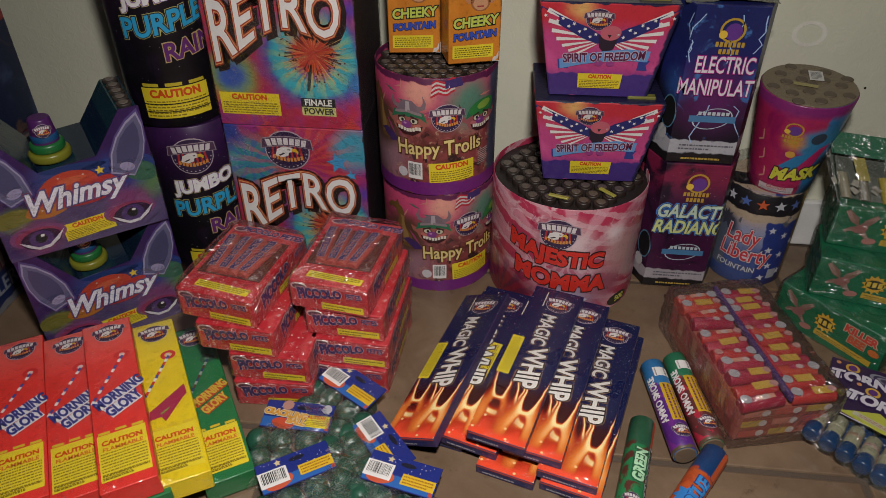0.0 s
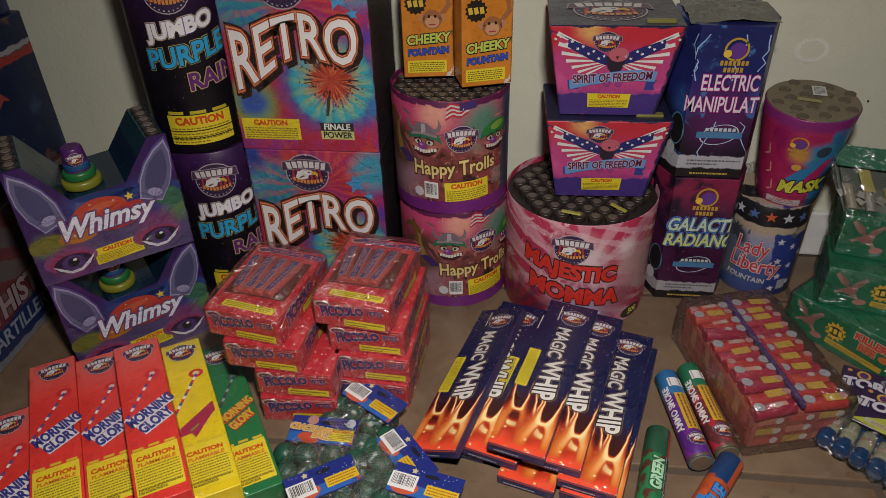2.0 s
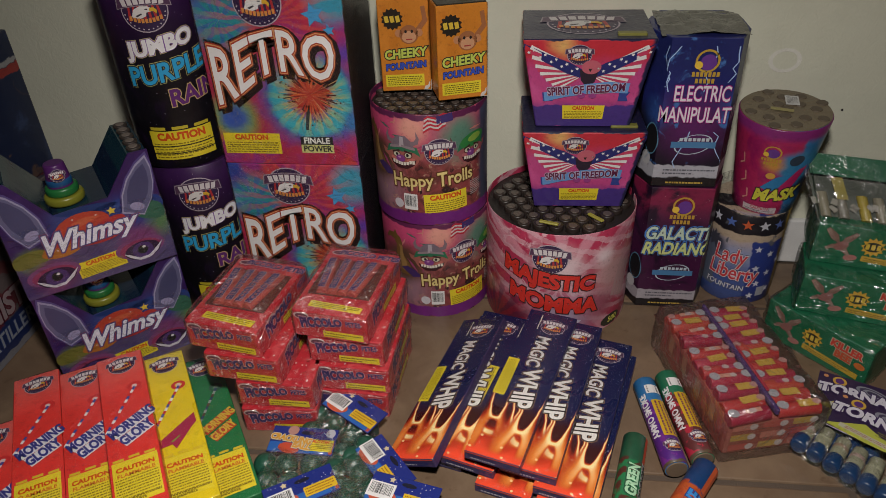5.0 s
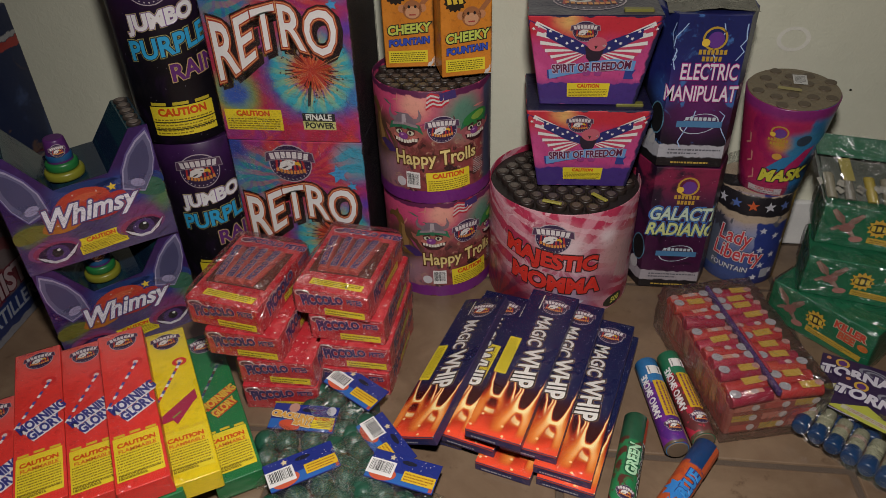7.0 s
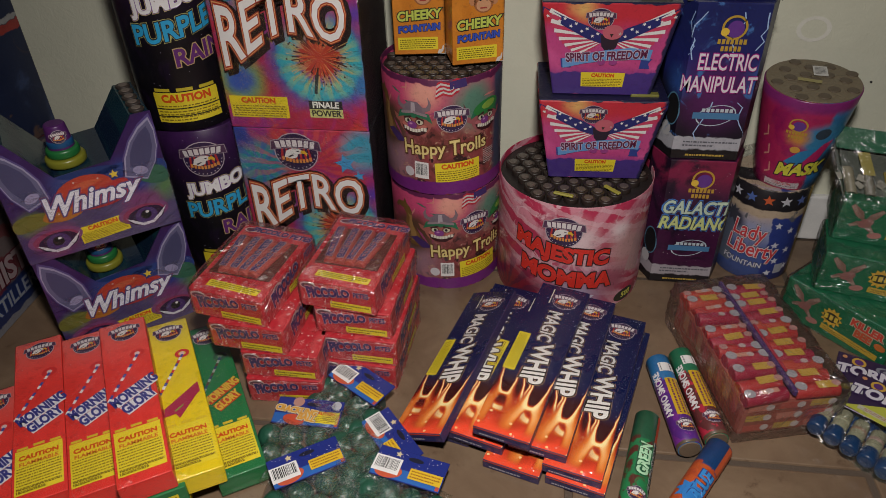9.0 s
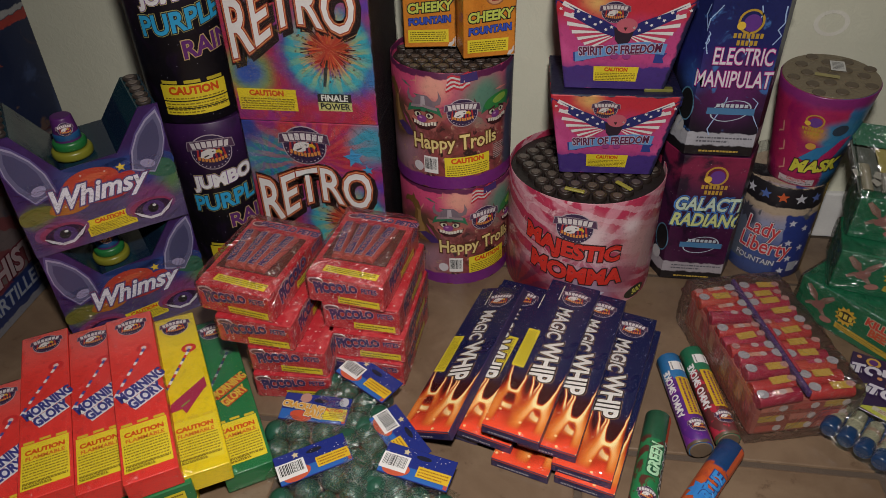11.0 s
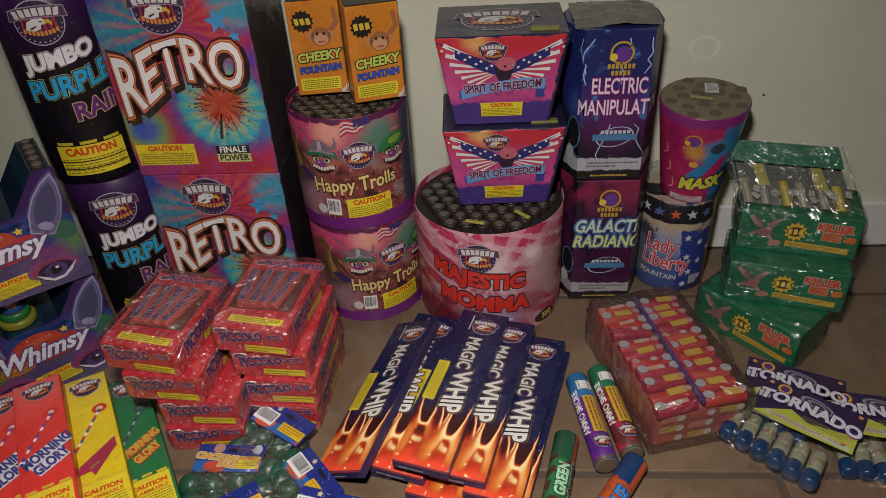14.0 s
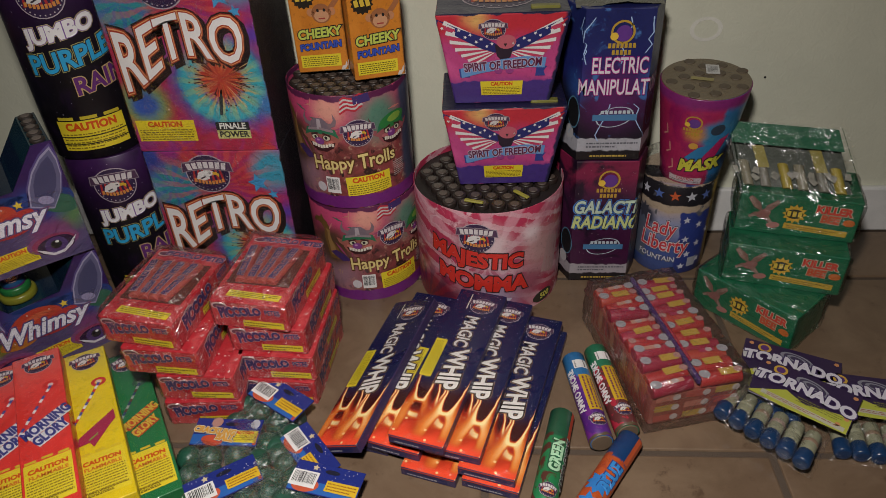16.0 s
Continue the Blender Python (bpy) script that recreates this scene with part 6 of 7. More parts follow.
# ---------------------------------------------------------------- smoke tubes
def smoke_tube(x0, y0, x1, y1, z, cap, body, low, word, kind, spin=0.0):
    L, R = 0.134, 0.0140
    a = Vector((x0, y0, z))
    d = (Vector((x1, y1, z)) - a).normalized()
    t = thing("smoke_tube", f"cardboard smoke tube, {kind}, on the tiles", "fireworks", (0, 0, 0), 0, "smoke tubes")
    up = Vector((0, 0, 1))
    side = d.cross(up)
    m = Matrix((( side.x, up.x, -d.x, x0 + d.x * L), (side.y, up.y, -d.y, y0 + d.y * L), (side.z, up.z, -d.z, z), (0, 0, 0, 1)))
    # local z runs from the foot to the cap; local -y faces down, so the front of the outline is turned to the top
    t.matrix_basis = m @ pose(0, 0, 0, 0, 0, 180 + spin)
    sh = Shell(round_outline(R, 32), L)
    pic = art("smoke_" + word.lower().replace(" ", ""), body, [("up", 0.090, 0.094, cap), ("cloud", 55.0, 0.50, 0.56, low), ("up", 0.094, 0.098, cap), ("band", 0.0, 0.004, (0.10, 0.07, 0.04))], rough=0.35, bump=0.06)
    part("tube", sh.mesh(4, 0.001), pic, t)
    part("end_plug", tube(R * 0.86, 0.002, pose(0, 0, -0.0012), 24, 0.0006), ink((0.16, 0.11, 0.07), 0.7, 0.4), t)
    return t, sh


def ammo_print(t, sh, white=True):
    label_rect(sh, 0.004, 0.066, 0.017, 0.056, (0.60, 0.38, 0.02), t, 1, 0, "caution_label")
    small_print(sh, 0.004, 0.066, 0.052, 0.014, 3, (0.16, 0.03, 0.08), t, 2, 90, 4)
    barcode(sh, 0.003, 0.112, 0.014, 0.018, t, 90)
    write(sh, "AMMO SMOKE", -0.0125, 0.072, 0.0125, (0.70, 0.68, 0.68), t, 2, 90, 0.04, 0, 0.82)
    emblem(sh, 0.002, 0.024, 0.011, t)


t, sh = smoke_tube(0.300, 0.133, 0.320, 0.0, 0.0142, (0.03, 0.18, 0.42), (0.09, 0.02, 0.20), (0.16, 0.025, 0.24), "violet", "violet with a blue end")
ammo_print(t, sh)
t, sh = smoke_tube(0.329, 0.148, 0.351, 0.018, 0.0142, (0.02, 0.18, 0.09), (0.12, 0.03, 0.03), (0.42, 0.025, 0.05), "crimson", "dark red with a green end")
ammo_print(t, sh)
t, sh = smoke_tube(0.279, 0.040, 0.250, -0.080, 0.0142, (0.02, 0.10, 0.05), (0.02, 0.20, 0.07), (0.10, 0.03, 0.02), "green", "green and orange", 12)
write(sh, "GREEN", 0.002, 0.066, 0.0165, (0.40, 0.66, 0.42), t, 2, 90, 0.05, 0, 0.85, ((0.09, (0.02, 0.10, 0.05)),), None, "title")
label_rect(sh, 0.016, 0.110, 0.012, 0.046, (0.50, 0.075, 0.03), t, 1, 0, "panel")
write(sh, "AMMO SMOKE", 0.0155, 0.062, 0.0115, (0.02, 0.02, 0.02), t, 2, 90, 0.04, 0, 0.85, ((0.06, (0.5, 0.5, 0.5)),), None, "title")
emblem(sh, 0.000, 0.020, 0.0105, t)
t, sh = smoke_tube(0.353, 0.006, 0.288, -0.092, 0.0142, (0.012, 0.05, 0.16), (0.50, 0.09, 0.02), (0.44, 0.07, 0.02), "blue", "blue and orange", 10)
label_rect(sh, 0.014, 0.112, 0.012, 0.040, (0.50, 0.09, 0.03), t, 1, 0, "panel")
write(sh, "BLUE", 0.006, 0.066, 0.0185, (0.04, 0.24, 0.60), t, 2, 90, 0.05, 0, 0.9, ((0.06, (0.03, 0.06, 0.22)),), None, "title")
shape(sh, star_pts(8, 0.6), -0.002, 0.052, 0.016, (0.03, 0.20, 0.55), t, 1, 0, "splash", 1)
shape(sh, star_pts(7, 0.55), 0.000, 0.024, 0.015, (0.03, 0.20, 0.55), t, 1, 20, "splash", 1)


# ---------------------------------------------------------------- brick of firecracker packets in film
def cracker_brick(x, y, rz):
    W, L, Ht = 0.116, 0.196, 0.070
    t = thing("firecracker_brick", "brick of small red firecracker rolls in loose clear film", "fireworks", (x, y, 0), rz)
    part("core", block(W - 0.006, L - 0.006, Ht - 0.016, 0, 0, 0.001, 0.006, 2), art("brick_side", (0.30, 0.09, 0.07), [("cloud", 60.0, 0.5, 0.6, (0.36, 0.16, 0.10)), ("cloud", 90.0, 0.58, 0.64, (0.45, 0.38, 0.36))], bump=0.4), t)
    rnd = random.Random(12)
    reds = ((0.40, 0.035, 0.035), (0.42, 0.06, 0.04), (0.36, 0.03, 0.06), (0.30, 0.02, 0.05))
    n = 11
    for s in (-1, 1):
        for i in range(n):
            yy = -L / 2 + 0.012 + i * (L - 0.022) / (n - 1)
            col = rnd.choice(reds)
            r = part("roll", tube(0.0088, 0.050, pose(s * 0.0285 - 0.025, 0, 0, 0, 90, 0), 14, 0.0015), ink(col, 0.4, 0.3), t)
            r.location, r.rotation_euler = (rnd.uniform(-0.002, 0.002), yy + rnd.uniform(-0.0015, 0.0015), Ht - 0.0135 + rnd.uniform(-0.002, 0.001)), (0, radians(rnd.uniform(-3, 3)), radians(rnd.uniform(-4, 4)))
            sh = Plane((s * 0.0285, 0, 0.0089), (1, 0, 0), (0, 1, 0))
            a = rnd.random()
            if a < 0.45:
                label_rect(sh, rnd.uniform(-0.004, 0.010), 0.0, 0.022, 0.0105, (0.52, 0.36, 0.06), r, 0.5, 0, "yellow_label")
            else:
                label_rect(sh, rnd.uniform(-0.004, 0.010), 0.0, 0.020, 0.006, (0.56, 0.30, 0.22) if a < 0.75 else (0.40, 0.04, 0.10), r, 0.5, 0, "label")
                oval(sh, 0.004, 0.0, 0.0045, 0.0035, (0.5, 0.42, 0.40), r, 1, 0, "mark", 12)
            for e, big in ((-0.019, a < 0.6), (0.021, a > 0.5)):
                if rnd.random() < 0.25:
                    continue
                oval(sh, e * 1.0, rnd.uniform(-0.001, 0.001), 0.0066 if big else 0.0050, 0.0062 if big else 0.0045, (0.36, 0.38, 0.41) if big else (0.42, 0.24, 0.22), r, 0.8, 0, "end_disc", 14)
    # rows down the near end and the long side
    for j in range(3):
        for s in (-1, 0, 1):
            sh = Plane((s * 0.036, -L / 2 + 0.0028, 0.014 + j * 0.016), (1, 0, 0), (0, 0, 1))
            label_rect(sh, 0, 0, 0.026, 0.010, ((0.48, 0.34, 0.08), (0.50, 0.20, 0.15), (0.45, 0.10, 0.08))[(j + s) % 3], t, 1, 0, "end_label")
            oval(sh, 0.012, 0, 0.005, 0.005, (0.55, 0.52, 0.50), t, 2, 0, "end_disc", 12)
    for i in range(9):
        sh = Plane((-W / 2 + 0.0028, -L / 2 + 0.02 + i * 0.0195, 0.034), (0, -1, 0), (0, 0, 1))
        label_rect(sh, 0, 0.004, 0.012, 0.026, ((0.40, 0.10, 0.10), (0.44, 0.22, 0.14))[i % 2], t, 1, 0, "end_label")
    part("seam_ribbon", block(0.005, L - 0.002, 0.010, 0.0, 0, Ht - 0.010, 0.002), ink((0.06, 0.03, 0.14), 0.4, 0.4), t, "blue and red twisted seam")
    part("seam_ribbon", block(0.0035, L * 0.4, 0.003, 0.0015, -0.03, Ht + 0.0004, 0.001), ink((0.35, 0.02, 0.05), 0.4, 0.4), t)
    # the loose film
    bm = bmesh.new()
    bmesh.ops.create_cube(bm, size=1.0, matrix=Matrix.Translation((0, 0, 0.5)))
    bmesh.ops.subdivide_edges(bm, edges=bm.edges[:], cuts=13, use_grid_fill=True)
    for q in bm.verts:
        c = q.co.copy()
        rr = max(0.0, c.z - 0.7) / 0.3
        k = noise.noise(Vector((c.x * 5, c.y * 8, c.z * 4)))
        k2 = noise.noise(Vector((c.x * 14, c.y * 20, c.z * 12)) + Vector((5, 1, 2)))
        q.co = Vector((c.x * (W + 0.008) * (1 - 0.06 * rr * rr), c.y * (L + 0.010) * (1 - 0.05 * rr * rr), c.z * (Ht + 0.004))) + Vector((c.x, c.y, 0)) * (0.006 * k + 0.003 * k2) + Vector((0, 0, 0.0022 * k2 * c.z))
        if c.z < 0.001:
            q.co.z = 0.0006
    f = part("clear_wrapper", from_bm("film", bm, True), film("pink_film", (0.90, 0.82, 0.81), 0.15, 0.55, 20.0, 0.30, 0.020), t, "loose crinkled clear film")
    f.visible_shadow = False
    return t


cracker_brick(0.407, 0.140, 14)


# ---------------------------------------------------------------- green window boxes
def green_box(x, y, z, rz, tall, rx=0.0):
    W, D, Ht = 0.143, 0.080, 0.059
    t = thing("green_window_box", "green box of small flyers in a clear wrapper, stacked askew", "fireworks", (x, y, z), rz, "green boxes", rx)
    pic = art("green_print", (0.012, 0.13, 0.06), [("cloud", 30.0, 0.5, 0.7, (0.014, 0.10, 0.05)), ("cloud", 70.0, 0.62, 0.7, (0.02, 0.17, 0.09))], rough=0.3, bump=0.3, bscale=30.0)
    sh = Shell(rect_outline(W, D, 0.0025), Ht)
    part("tray", sh.mesh(2), pic, t)
    # red flyer, orange burst, lettering, yellow strip
    for k, (a, s) in enumerate(((35, 1.0), (120, 1.1), (200, 0.7), (300, 0.8))):
        shape(sh, [(0, 0), (0.4, 0.25), (1, 0.3), (1.05, 0.1), (0.5, -0.12)], -0.042, 0.032, 0.024 * s, (0.20, 0.11, 0.085), t, 1 + 0.2 * k, a, "wing")
        many("wing_vein", sh, [[(0.15, 0.06 + 0.05 * q), (1.0, 0.12 + 0.06 * q), (1.0, 0.15 + 0.06 * q)] for q in range(3)], -0.042, 0.032, 0.024 * s, (0.42, 0.32, 0.27), t, 2.2, a)
    oval(sh, -0.040, 0.030, 0.009, 0.006, (0.24, 0.10, 0.09), t, 2.6, 30, "flyer_body")
    oval(sh, -0.026, 0.014, 0.008, 0.0045, (0.36, 0.15, 0.13), t, 1.5, 10, "flyer_tail")
    e = shape(sh, star_pts(12, 0.72), -0.004, 0.034, 0.0145, (0.60, 0.36, 0.04), t, 2, 0, "emblem", 0)
    oval(sh, -0.004, 0.034, 0.0105, 0.007, (0.03, 0.03, 0.02), e, 2.5, 0, "emblem_field")
    for k in range(3):
        label_rect(sh, -0.0105 + k * 0.0065, 0.034, 0.0045, 0.008, (0.62, 0.44, 0.05), e, 3, 0, "emblem_bar")
    write(sh, "KILLER", 0.040, 0.044, 0.0145, (0.52, 0.05, 0.03), t, 3, -2, 0.05, 0, 0.95, ((0.07, (0.45, 0.40, 0.28)),), None, "title")
    write(sh, "BEE", 0.038, 0.031, 0.0145, (0.50, 0.08, 0.03), t, 3, -3, 0.05, 0, 0.95, ((0.07, (0.36, 0.30, 0.20)),), None, "title")
    oval(sh, 0.060, 0.029, 0.007, 0.005, (0.52, 0.14, 0.03), t, 2, 0, "burst")
    label_rect(sh, 0.024, 0.0135, 0.075, 0.0085, (0.50, 0.33, 0.04), t, 1, -3, "yellow_strip")
    small_print(sh, 0.020, 0.0135, 0.060, 0.006, 2, (0.20, 0.12, 0.02), t, 2, -3, 6)
    if tall:
        # sloping window with the flyers behind it, under a green header
        rise, back = 0.066, 0.068
        tp = Plane((-0.004, -D / 2 + 0.003, Ht), (1, 0, 0), (-0.030, back, rise))
        Ls = math.hypot(back, rise)
        vs, fs = grid(0, Ls / 2 - 0.002, W * 0.93, Ls + 0.004)
        part("back_board", mesh_of("board", [tp.at(a, b, -0.012) for a, b in vs], fs), ink((0.055, 0.065, 0.05), 0.55, 0.5), t)
        label_rect(tp, 0, Ls - 0.014, W * 0.93, 0.030, (0.014, 0.11, 0.055), t, 0, 0, "header")
        rnd = random.Random(3)
        for i in range(6):
            u = -0.055 + i * 0.022 + rnd.uniform(-0.002, 0.002)
            b = Plane(tp.at(u, 0.010, -0.009), tp.ex, tp.ey)
            rot = Matrix((tp.ex, -tp.n, tp.ey)).transposed().to_4x4()
            fl = part("flyer", tube(0.0065, 0.034, Matrix.Translation(b.o) @ rot, 12, 0.001), ink(((0.22, 0.20, 0.14), (0.16, 0.15, 0.12), (0.34, 0.26, 0.04))[i % 3], 0.5, 0.3), t)
            for s in (-1, 1):
                w = Plane(tp.at(u + s * 0.006, 0.026 + rnd.uniform(-0.006, 0.006), -0.003), tp.ex, tp.ey)
                shape(w, [(0, 0), (0.5 * s, 0.7), (1.0 * s, 0.5), (0.7 * s, -0.3)], 0, 0, 0.011, (0.24, 0.23, 0.19), fl, 0, rnd.uniform(-25, 25), "wing")
            if i in (1, 4):
                label_rect(tp, u, 0.050, 0.014, 0.030, (0.26, 0.22, 0.05), t, -6, 4, "yellow_card")
        side = [(-W / 2, -D / 2, Ht), (-W * 0.47, -D / 2 + back, Ht + rise), (-W / 2, D / 2, Ht)]
        for s in (-1, 1):
            vv = [(s * abs(a) - (0.030 if c > Ht else 0.0), b, c) for a, b, c in side] + [(s * (abs(a) - 0.001) - (0.030 if c > Ht else 0.0), b, c) for a, b, c in side]
            part("side_film", mesh_of("side", vv, [(0, 1, 2), (5, 4, 3), (0, 3, 4, 1), (1, 4, 5, 2)]), film("green_film", (0.62, 0.72, 0.62), 0.06, 0.8, 40.0), t)
        n = 22
        vs, fs = [], []
        for j in range(n + 1):
            for i in range(n + 1):
                u, v = (i / n - 0.5) * W * 1.06, j / n * (Ls + 0.008) - 0.006
                k = noise.noise(Vector((u * 40, v * 40, 2.2)))
                vs.append(tp.at(u, v, 0.003 + 0.0022 * k))
        fs = [(j * (n + 1) + i, j * (n + 1) + i + 1, (j + 1) * (n + 1) + i + 1, (j + 1) * (n + 1) + i) for j in range(n) for i in range(n)]
        w = part("window_film", mesh_of("window", vs, fs, None, True), CREASED, t)
        w.visible_shadow = False
    f = part("clear_wrapper", loose_wrap(W + 0.008, D + 0.007, Ht + 0.001, rz + 60, 0.0020, 12), CREASED, t)
    f.visible_shadow = False
    return t


green_box(0.5575, 0.240, 0.0, -47, False)
green_box(0.583, 0.262, 0.0595, -15, False)
green_box(0.596, 0.294, 0.1190, -14, True)


# ---------------------------------------------------------------- bags of ground spinners
def spinner_bag(x, y, rz, z=0.0, n=6, fan=0.0, shift=0.0, slope=0.0):
    t = thing("spinner_bag", "clear bag of blue-ended spinners with a purple header card", "fireworks", (x, y, z), rz, "spinner bags")
    W, Hc = 0.112, 0.066
    for i in range(n):
        a = radians(fan * (i - (n - 1) / 2))
        px, py = shift + (i - (n - 1) / 2) * 0.0185, -0.032 - slope * (i - (n - 1) / 2) * 0.0185
        s = part("spinner", tube(0.0082, 0.034, pose(px, py, 0.0088, 90, 0, math.degrees(a)), 16, 0.0012), ink((0.24, 0.24, 0.16), 0.45, 0.3), t, "tan paper spinner with a blue plug")
        part("blue_plug", tube(0.0094, 0.019, pose(px + math.sin(a) * 0.030, py - math.cos(a) * 0.030, 0.0098, 90, 0, math.degrees(a)), 18, 0.003), ink((0.010, 0.036, 0.10), 0.30, 0.15), s)
        part("band", tube(0.0085, 0.006, pose(px + math.sin(a) * 0.012, py - math.cos(a) * 0.012, 0.0088, 90, 0, math.degrees(a)), 16, 0.001), ink(((0.32, 0.22, 0.19), (0.30, 0.30, 0.20), (0.22, 0.15, 0.10))[i % 3], 0.45), s)
    card_z = 0.0205
    part("header_card", block(W, Hc, 0.0012, 0, 0.004, card_z - 0.0012, 0.0004), ink((0.030, 0.015, 0.055), 0.35, 0.2), t, "purple and black folded card")
    part("rolled_stock", block(W * 0.92, 0.026, card_z - 0.003, 0, 0.022, 0.001, 0.004, 2), ink((0.05, 0.04, 0.06), 0.5, 0.3), t)
    tp = Plane((0, 0.004, card_z), (1, 0, 0), (0, 1, 0))
    shape(tp, [(-1, -0.55), (-0.3, -0.1), (0.1, -0.3), (1, -0.1), (1, -0.62), (-0.2, -0.62)], 0.0, 0.0, W / 2 - 0.001, (0.42, 0.44, 0.06), t, 0.6, 0, "green_splash")
    label_rect(tp, 0.006, -0.026, W * 0.82, 0.007, (0.45, 0.44, 0.34), t, 1, -4, "label")
    small_print(tp, 0.006, -0.026, W * 0.7, 0.005, 2, (0.30, 0.08, 0.06), t, 2, -4, 3)
    small_print(tp, 0.022, -0.014, 0.050, 0.010, 3, (0.20, 0.20, 0.04), t, 2, -4, 5)
    for k in range(4):
        oval(tp, 0.006, 0.016, 0.020 - 0.004 * k, 0.009 - 0.0018 * k, (0.22, 0.22, 0.26) if k % 2 == 0 else (0.05, 0.04, 0.08), t, 0.8 + 0.2 * k, -14, "swirl")
    write(tp, "TORNADO", 0.002, 0.003, 0.0225, (0.62, 0.60, 0.66), t, 3, -3, 0.05, 0, 0.98, ((0.06, (0.05, 0.025, 0.10)),), lambda a, b: (a, b - 2.0 * a * a + 0.002), "title")
    e = oval(tp, -0.032, 0.022, 0.008, 0.008, (0.55, 0.34, 0.05), t, 1, 0, "emblem")
    oval(tp, -0.032, 0.022, 0.005, 0.005, (0.10, 0.03, 0.16), e, 1.5, 0, "emblem_field")
    label_rect(tp, -0.049, 0.003, 0.012, 0.013, (0.50, 0.50, 0.50), t, 2, 10, "tag")
    for u, v in ((0.050, 0.026), (0.050, -0.012), (-0.048, 0.026), (0.044, -0.024)):
        oval(tp, u, v, 0.0028, 0.0028, (0.55, 0.25, 0.10), t, 1, 0, "dot", 12)
    bm = bmesh.new()
    bmesh.ops.create_grid(bm, x_segments=26, y_segments=20, size=0.5)
    w = (n * 0.0185 + 0.012)
    for q in bm.verts:
        a, b = q.co.x * 2, q.co.y * 2
        edge = max(abs(a) ** 4, abs(b) ** 4)
        k = noise.noise(Vector((a * 4 + x * 30, b * 3, 1.0)))
        q.co = Vector((shift + a * w / 2, -0.046 - slope * a * w / 2 + b * 0.040, 0.0200 * (1 - 0.9 * edge) + 0.0022 * math.sin((a + 1) * n * math.pi) * (1 - edge) + 0.0025 * k * (1 - edge) + 0.001))
    f = part("bag", from_bm("bag", bm, True), CREASED, t, "clear film bag")
    f.visible_shadow = False
    return t


spinner_bag(0.560, 0.112, -24, 0.0, 4, 0, -0.016)
spinner_bag(0.640, 0.064, -10, 0.0, 6, 0, 0.0)
spinner_bag(0.553, 0.058, -36, 0.012, 6, 0, -0.018, 0.16)


# ---------------------------------------------------------------- bags of green crackle balls with blue header cards
BAG = film("crinkled_bag", (0.92, 0.98, 0.94), 0.24, 1.0, 34.0, 0.24, 0.03)


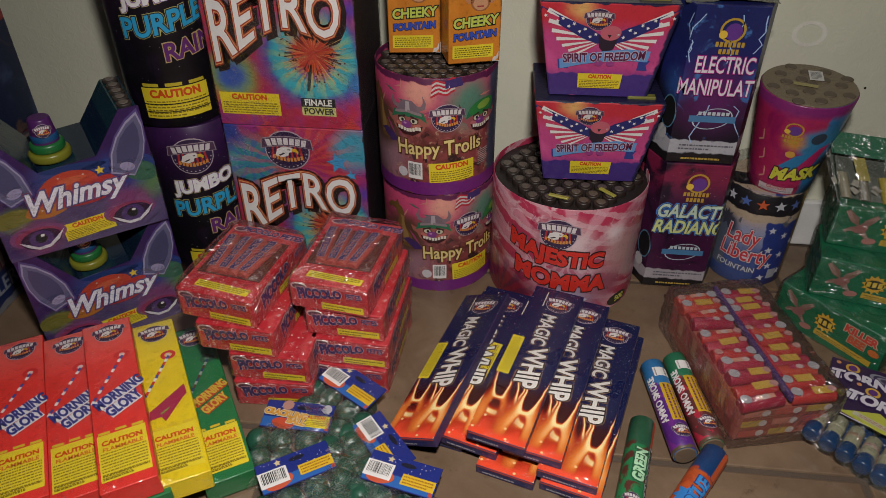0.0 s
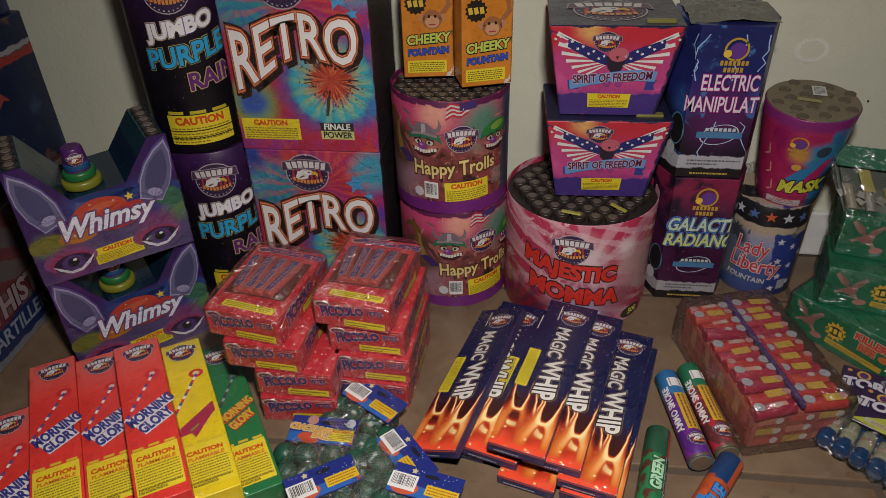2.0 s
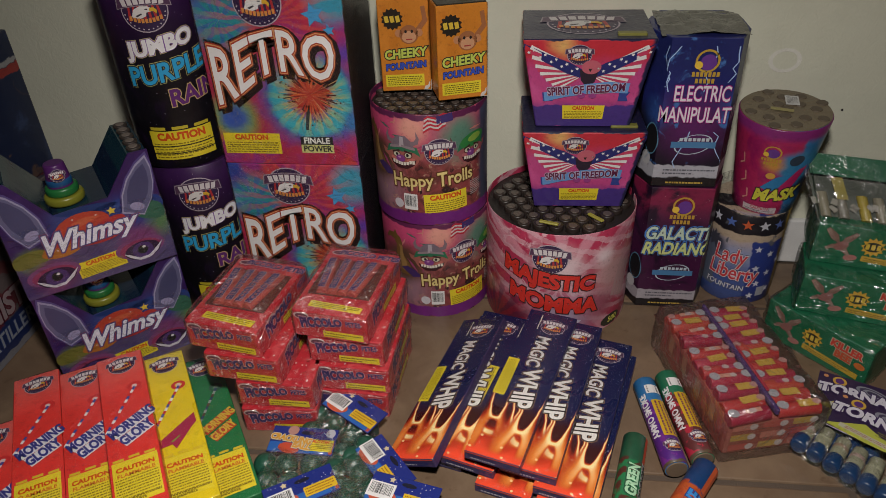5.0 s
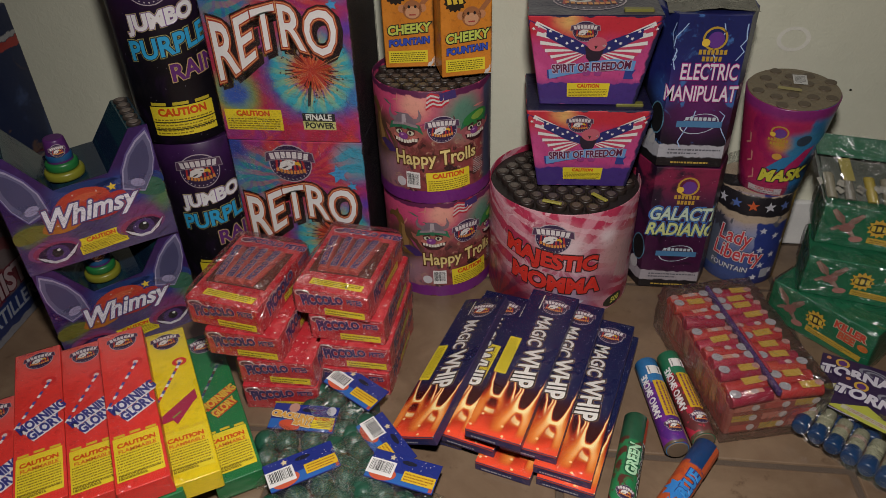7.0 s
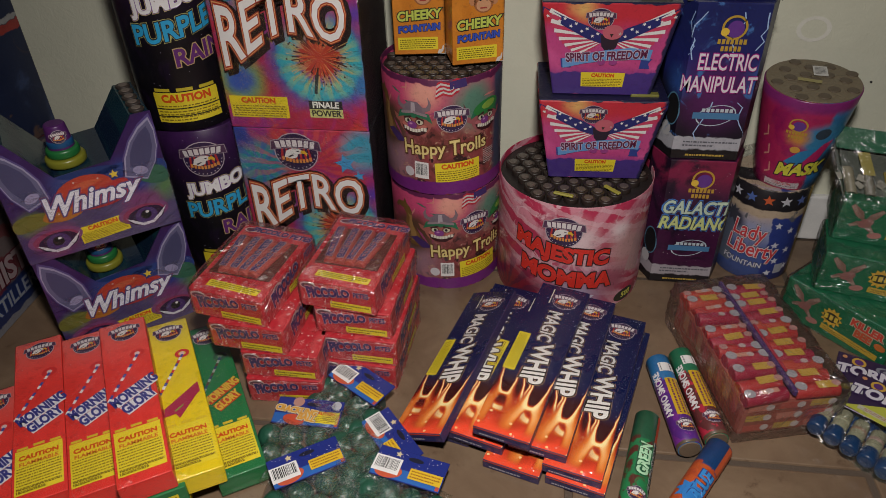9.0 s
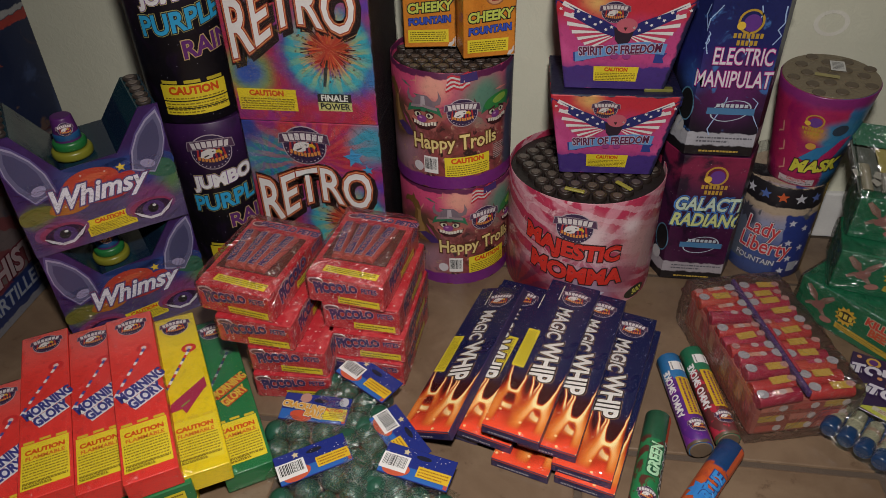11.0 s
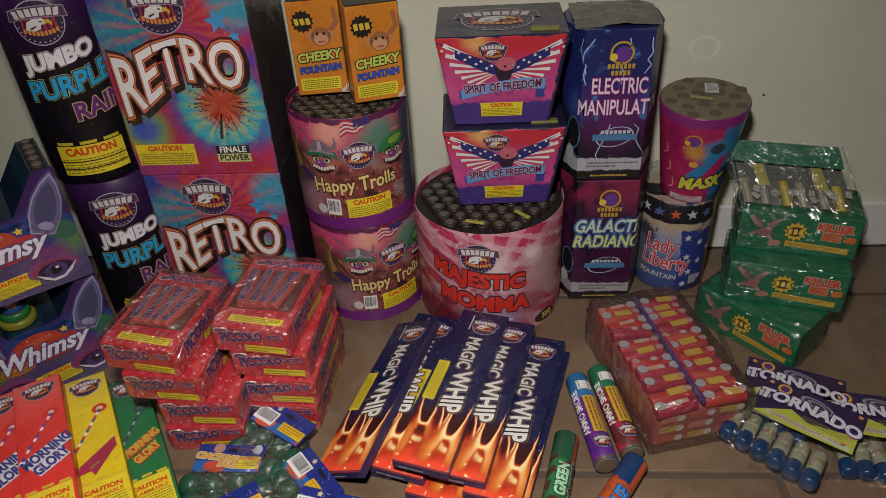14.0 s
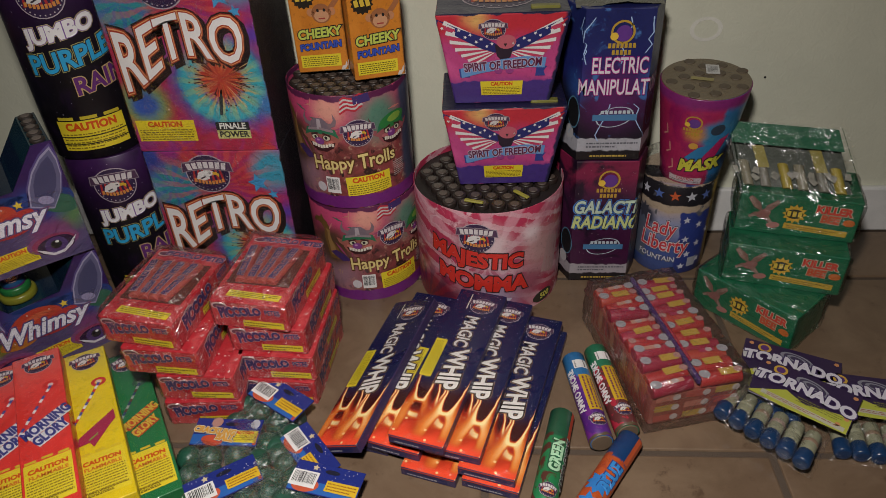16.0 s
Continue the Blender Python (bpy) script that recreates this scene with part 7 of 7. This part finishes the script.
def ball_bag(x, y, z, rz, front, seed, count=8, bag_dir=-1):
    W, Hc = 0.078, 0.036
    t = thing("ball_bag", "clear bag of dark green balls with a blue header card", "fireworks", (x, y, 0), rz, "ball bags")
    rnd = random.Random(seed)
    R = 0.0138
    green = ink((0.016, 0.080, 0.048), 0.35, 0.5, 0.0, 120.0)
    for i in range(count):
        c, r = i % 4, i // 4
        px = (c - 1.5) * 0.0265 + (0.011 if r % 2 else 0.0) + rnd.uniform(-0.003, 0.003)
        py = bag_dir * (0.024 + r * 0.0255) + rnd.uniform(-0.003, 0.003)
        bm = bmesh.new()
        bmesh.ops.create_uvsphere(bm, u_segments=18, v_segments=12, radius=R)
        b = part("ball", from_bm("ball", bm, True), green, t, "dark green papered ball")
        b.location = (px, py, R + 0.0004)
    m = pose(0, 0, z, bag_dir * -5, 0, 0)
    card = part("header_card", block(W, Hc, 0.0016, 0, 0, 0, 0.0004), ink((0.018, 0.030, 0.20), 0.30, 0.15), t, "blue folded header card")
    card.matrix_basis = m
    part("rolled_bag", block(W * 0.8, Hc * 0.5, max(z - 0.001, 0.004), 0, 0, 0.0006, 0.003, 2), ink((0.03, 0.06, 0.05), 0.4, 0.3), t)
    tp = Plane((0, 0, 0.0016), (1, 0, 0), (0, 1, 0))
    label_rect(tp, 0.0, -Hc * 0.30, W - 0.001, Hc * 0.36, (0.02, 0.11, 0.38), card, 0.5, 0, "light_band")
    label_rect(tp, 0.036, -Hc * 0.25, 0.004, Hc * 0.44, (0.42, 0.06, 0.05), card, 1, 0, "red_edge")
    for i in range(14):
        oval(tp, rnd.uniform(-W / 2, W / 2) * 0.95, rnd.uniform(0, Hc / 2) * 0.9, 0.0006, 0.0006, (0.5, 0.5, 0.6), card, 1, 0, "speck", 6)
    shape(tp, star_pts(5, 0.5), -0.016, 0.012, 0.004, (0.60, 0.50, 0.30), card, 1, 0, "star")
    oval(tp, 0.004, 0.010, 0.0085, 0.0026, (0.01, 0.012, 0.03), card, 1, 0, "hang_hole")
    if front:
        write(tp, "CRACKLING", -0.014, 0.000, 0.0105, (0.60, 0.30, 0.03), card, 2, -6, 0.05, 0.1, 0.85, ((0.09, (0.62, 0.55, 0.40)), (0.14, (0.03, 0.03, 0.12))), None, "title")
        write(tp, "BALL", 0.000, -0.009, 0.0105, (0.60, 0.30, 0.03), card, 2, -8, 0.05, 0.1, 0.9, ((0.09, (0.62, 0.55, 0.40)), (0.14, (0.03, 0.03, 0.12))), None, "title")
        oval(tp, -0.014, -0.012, 0.013, 0.007, (0.52, 0.07, 0.03), card, 0.8, -10, "red_patch")
        oval(tp, -0.014, 0.012, 0.0065, 0.0065, (0.42, 0.22, 0.18), card, 2.5, 0, "emblem")
        oval(tp, 0.031, 0.011, 0.0055, 0.0062, (0.42, 0.42, 0.46), card, 1.5, 0, "seal")
        caution(tp, 0.020, -0.006, 0.034, 0.016, card, 0, 3)
    else:
        oval(tp, -0.020, -0.010, 0.015, 0.008, (0.52, 0.09, 0.04), card, 0.8, 8, "red_patch")
        barcode(tp, -0.024, -0.003, 0.030, 0.019, card, 0, seed)
        label_rect(tp, 0.020, -0.006, 0.036, 0.0125, (0.66, 0.42, 0.02), card, 1.4, 0, "caution_label")
        small_print(tp, 0.020, -0.006, 0.032, 0.010, 3, (0.30, 0.12, 0.01), card, 2.4, 0, seed)
    bm = bmesh.new()
    bmesh.ops.create_grid(bm, x_segments=24, y_segments=20, size=0.5)
    rows = (count + 3) // 4
    dep = 0.024 + rows * 0.0255
    for q in bm.verts:
        a, b = q.co.x * 2, q.co.y * 2
        edge = max(abs(a) ** 5, abs(b) ** 5)
        k = noise.noise(Vector((a * 3.2 + seed, b * 3.2, 0.7)))
        q.co = Vector((a * (W * 0.62 + 0.004 * k), bag_dir * (dep / 2 + 0.004) + b * dep * 0.56, 0.003 + (0.0285 + 0.004 * k) * (1 - edge)))
    f = part("bag", from_bm("bag", bm, True), BAG, t, "crinkled clear bag")
    f.visible_shadow = False
    return t


ball_bag(-0.056, 0.047, 0.031, -33, False, 41, 8, -1)
ball_bag(-0.107, -0.004, 0.028, -1, True, 42, 8, -1)
ball_bag(-0.006, -0.028, 0.026, -50, False, 44, 6, -1)
ball_bag(-0.090, -0.073, 0.030, 33, False, 43, 12, -1)
ball_bag(0.021, -0.069, 0.030, -13, False, 45, 12, -1)
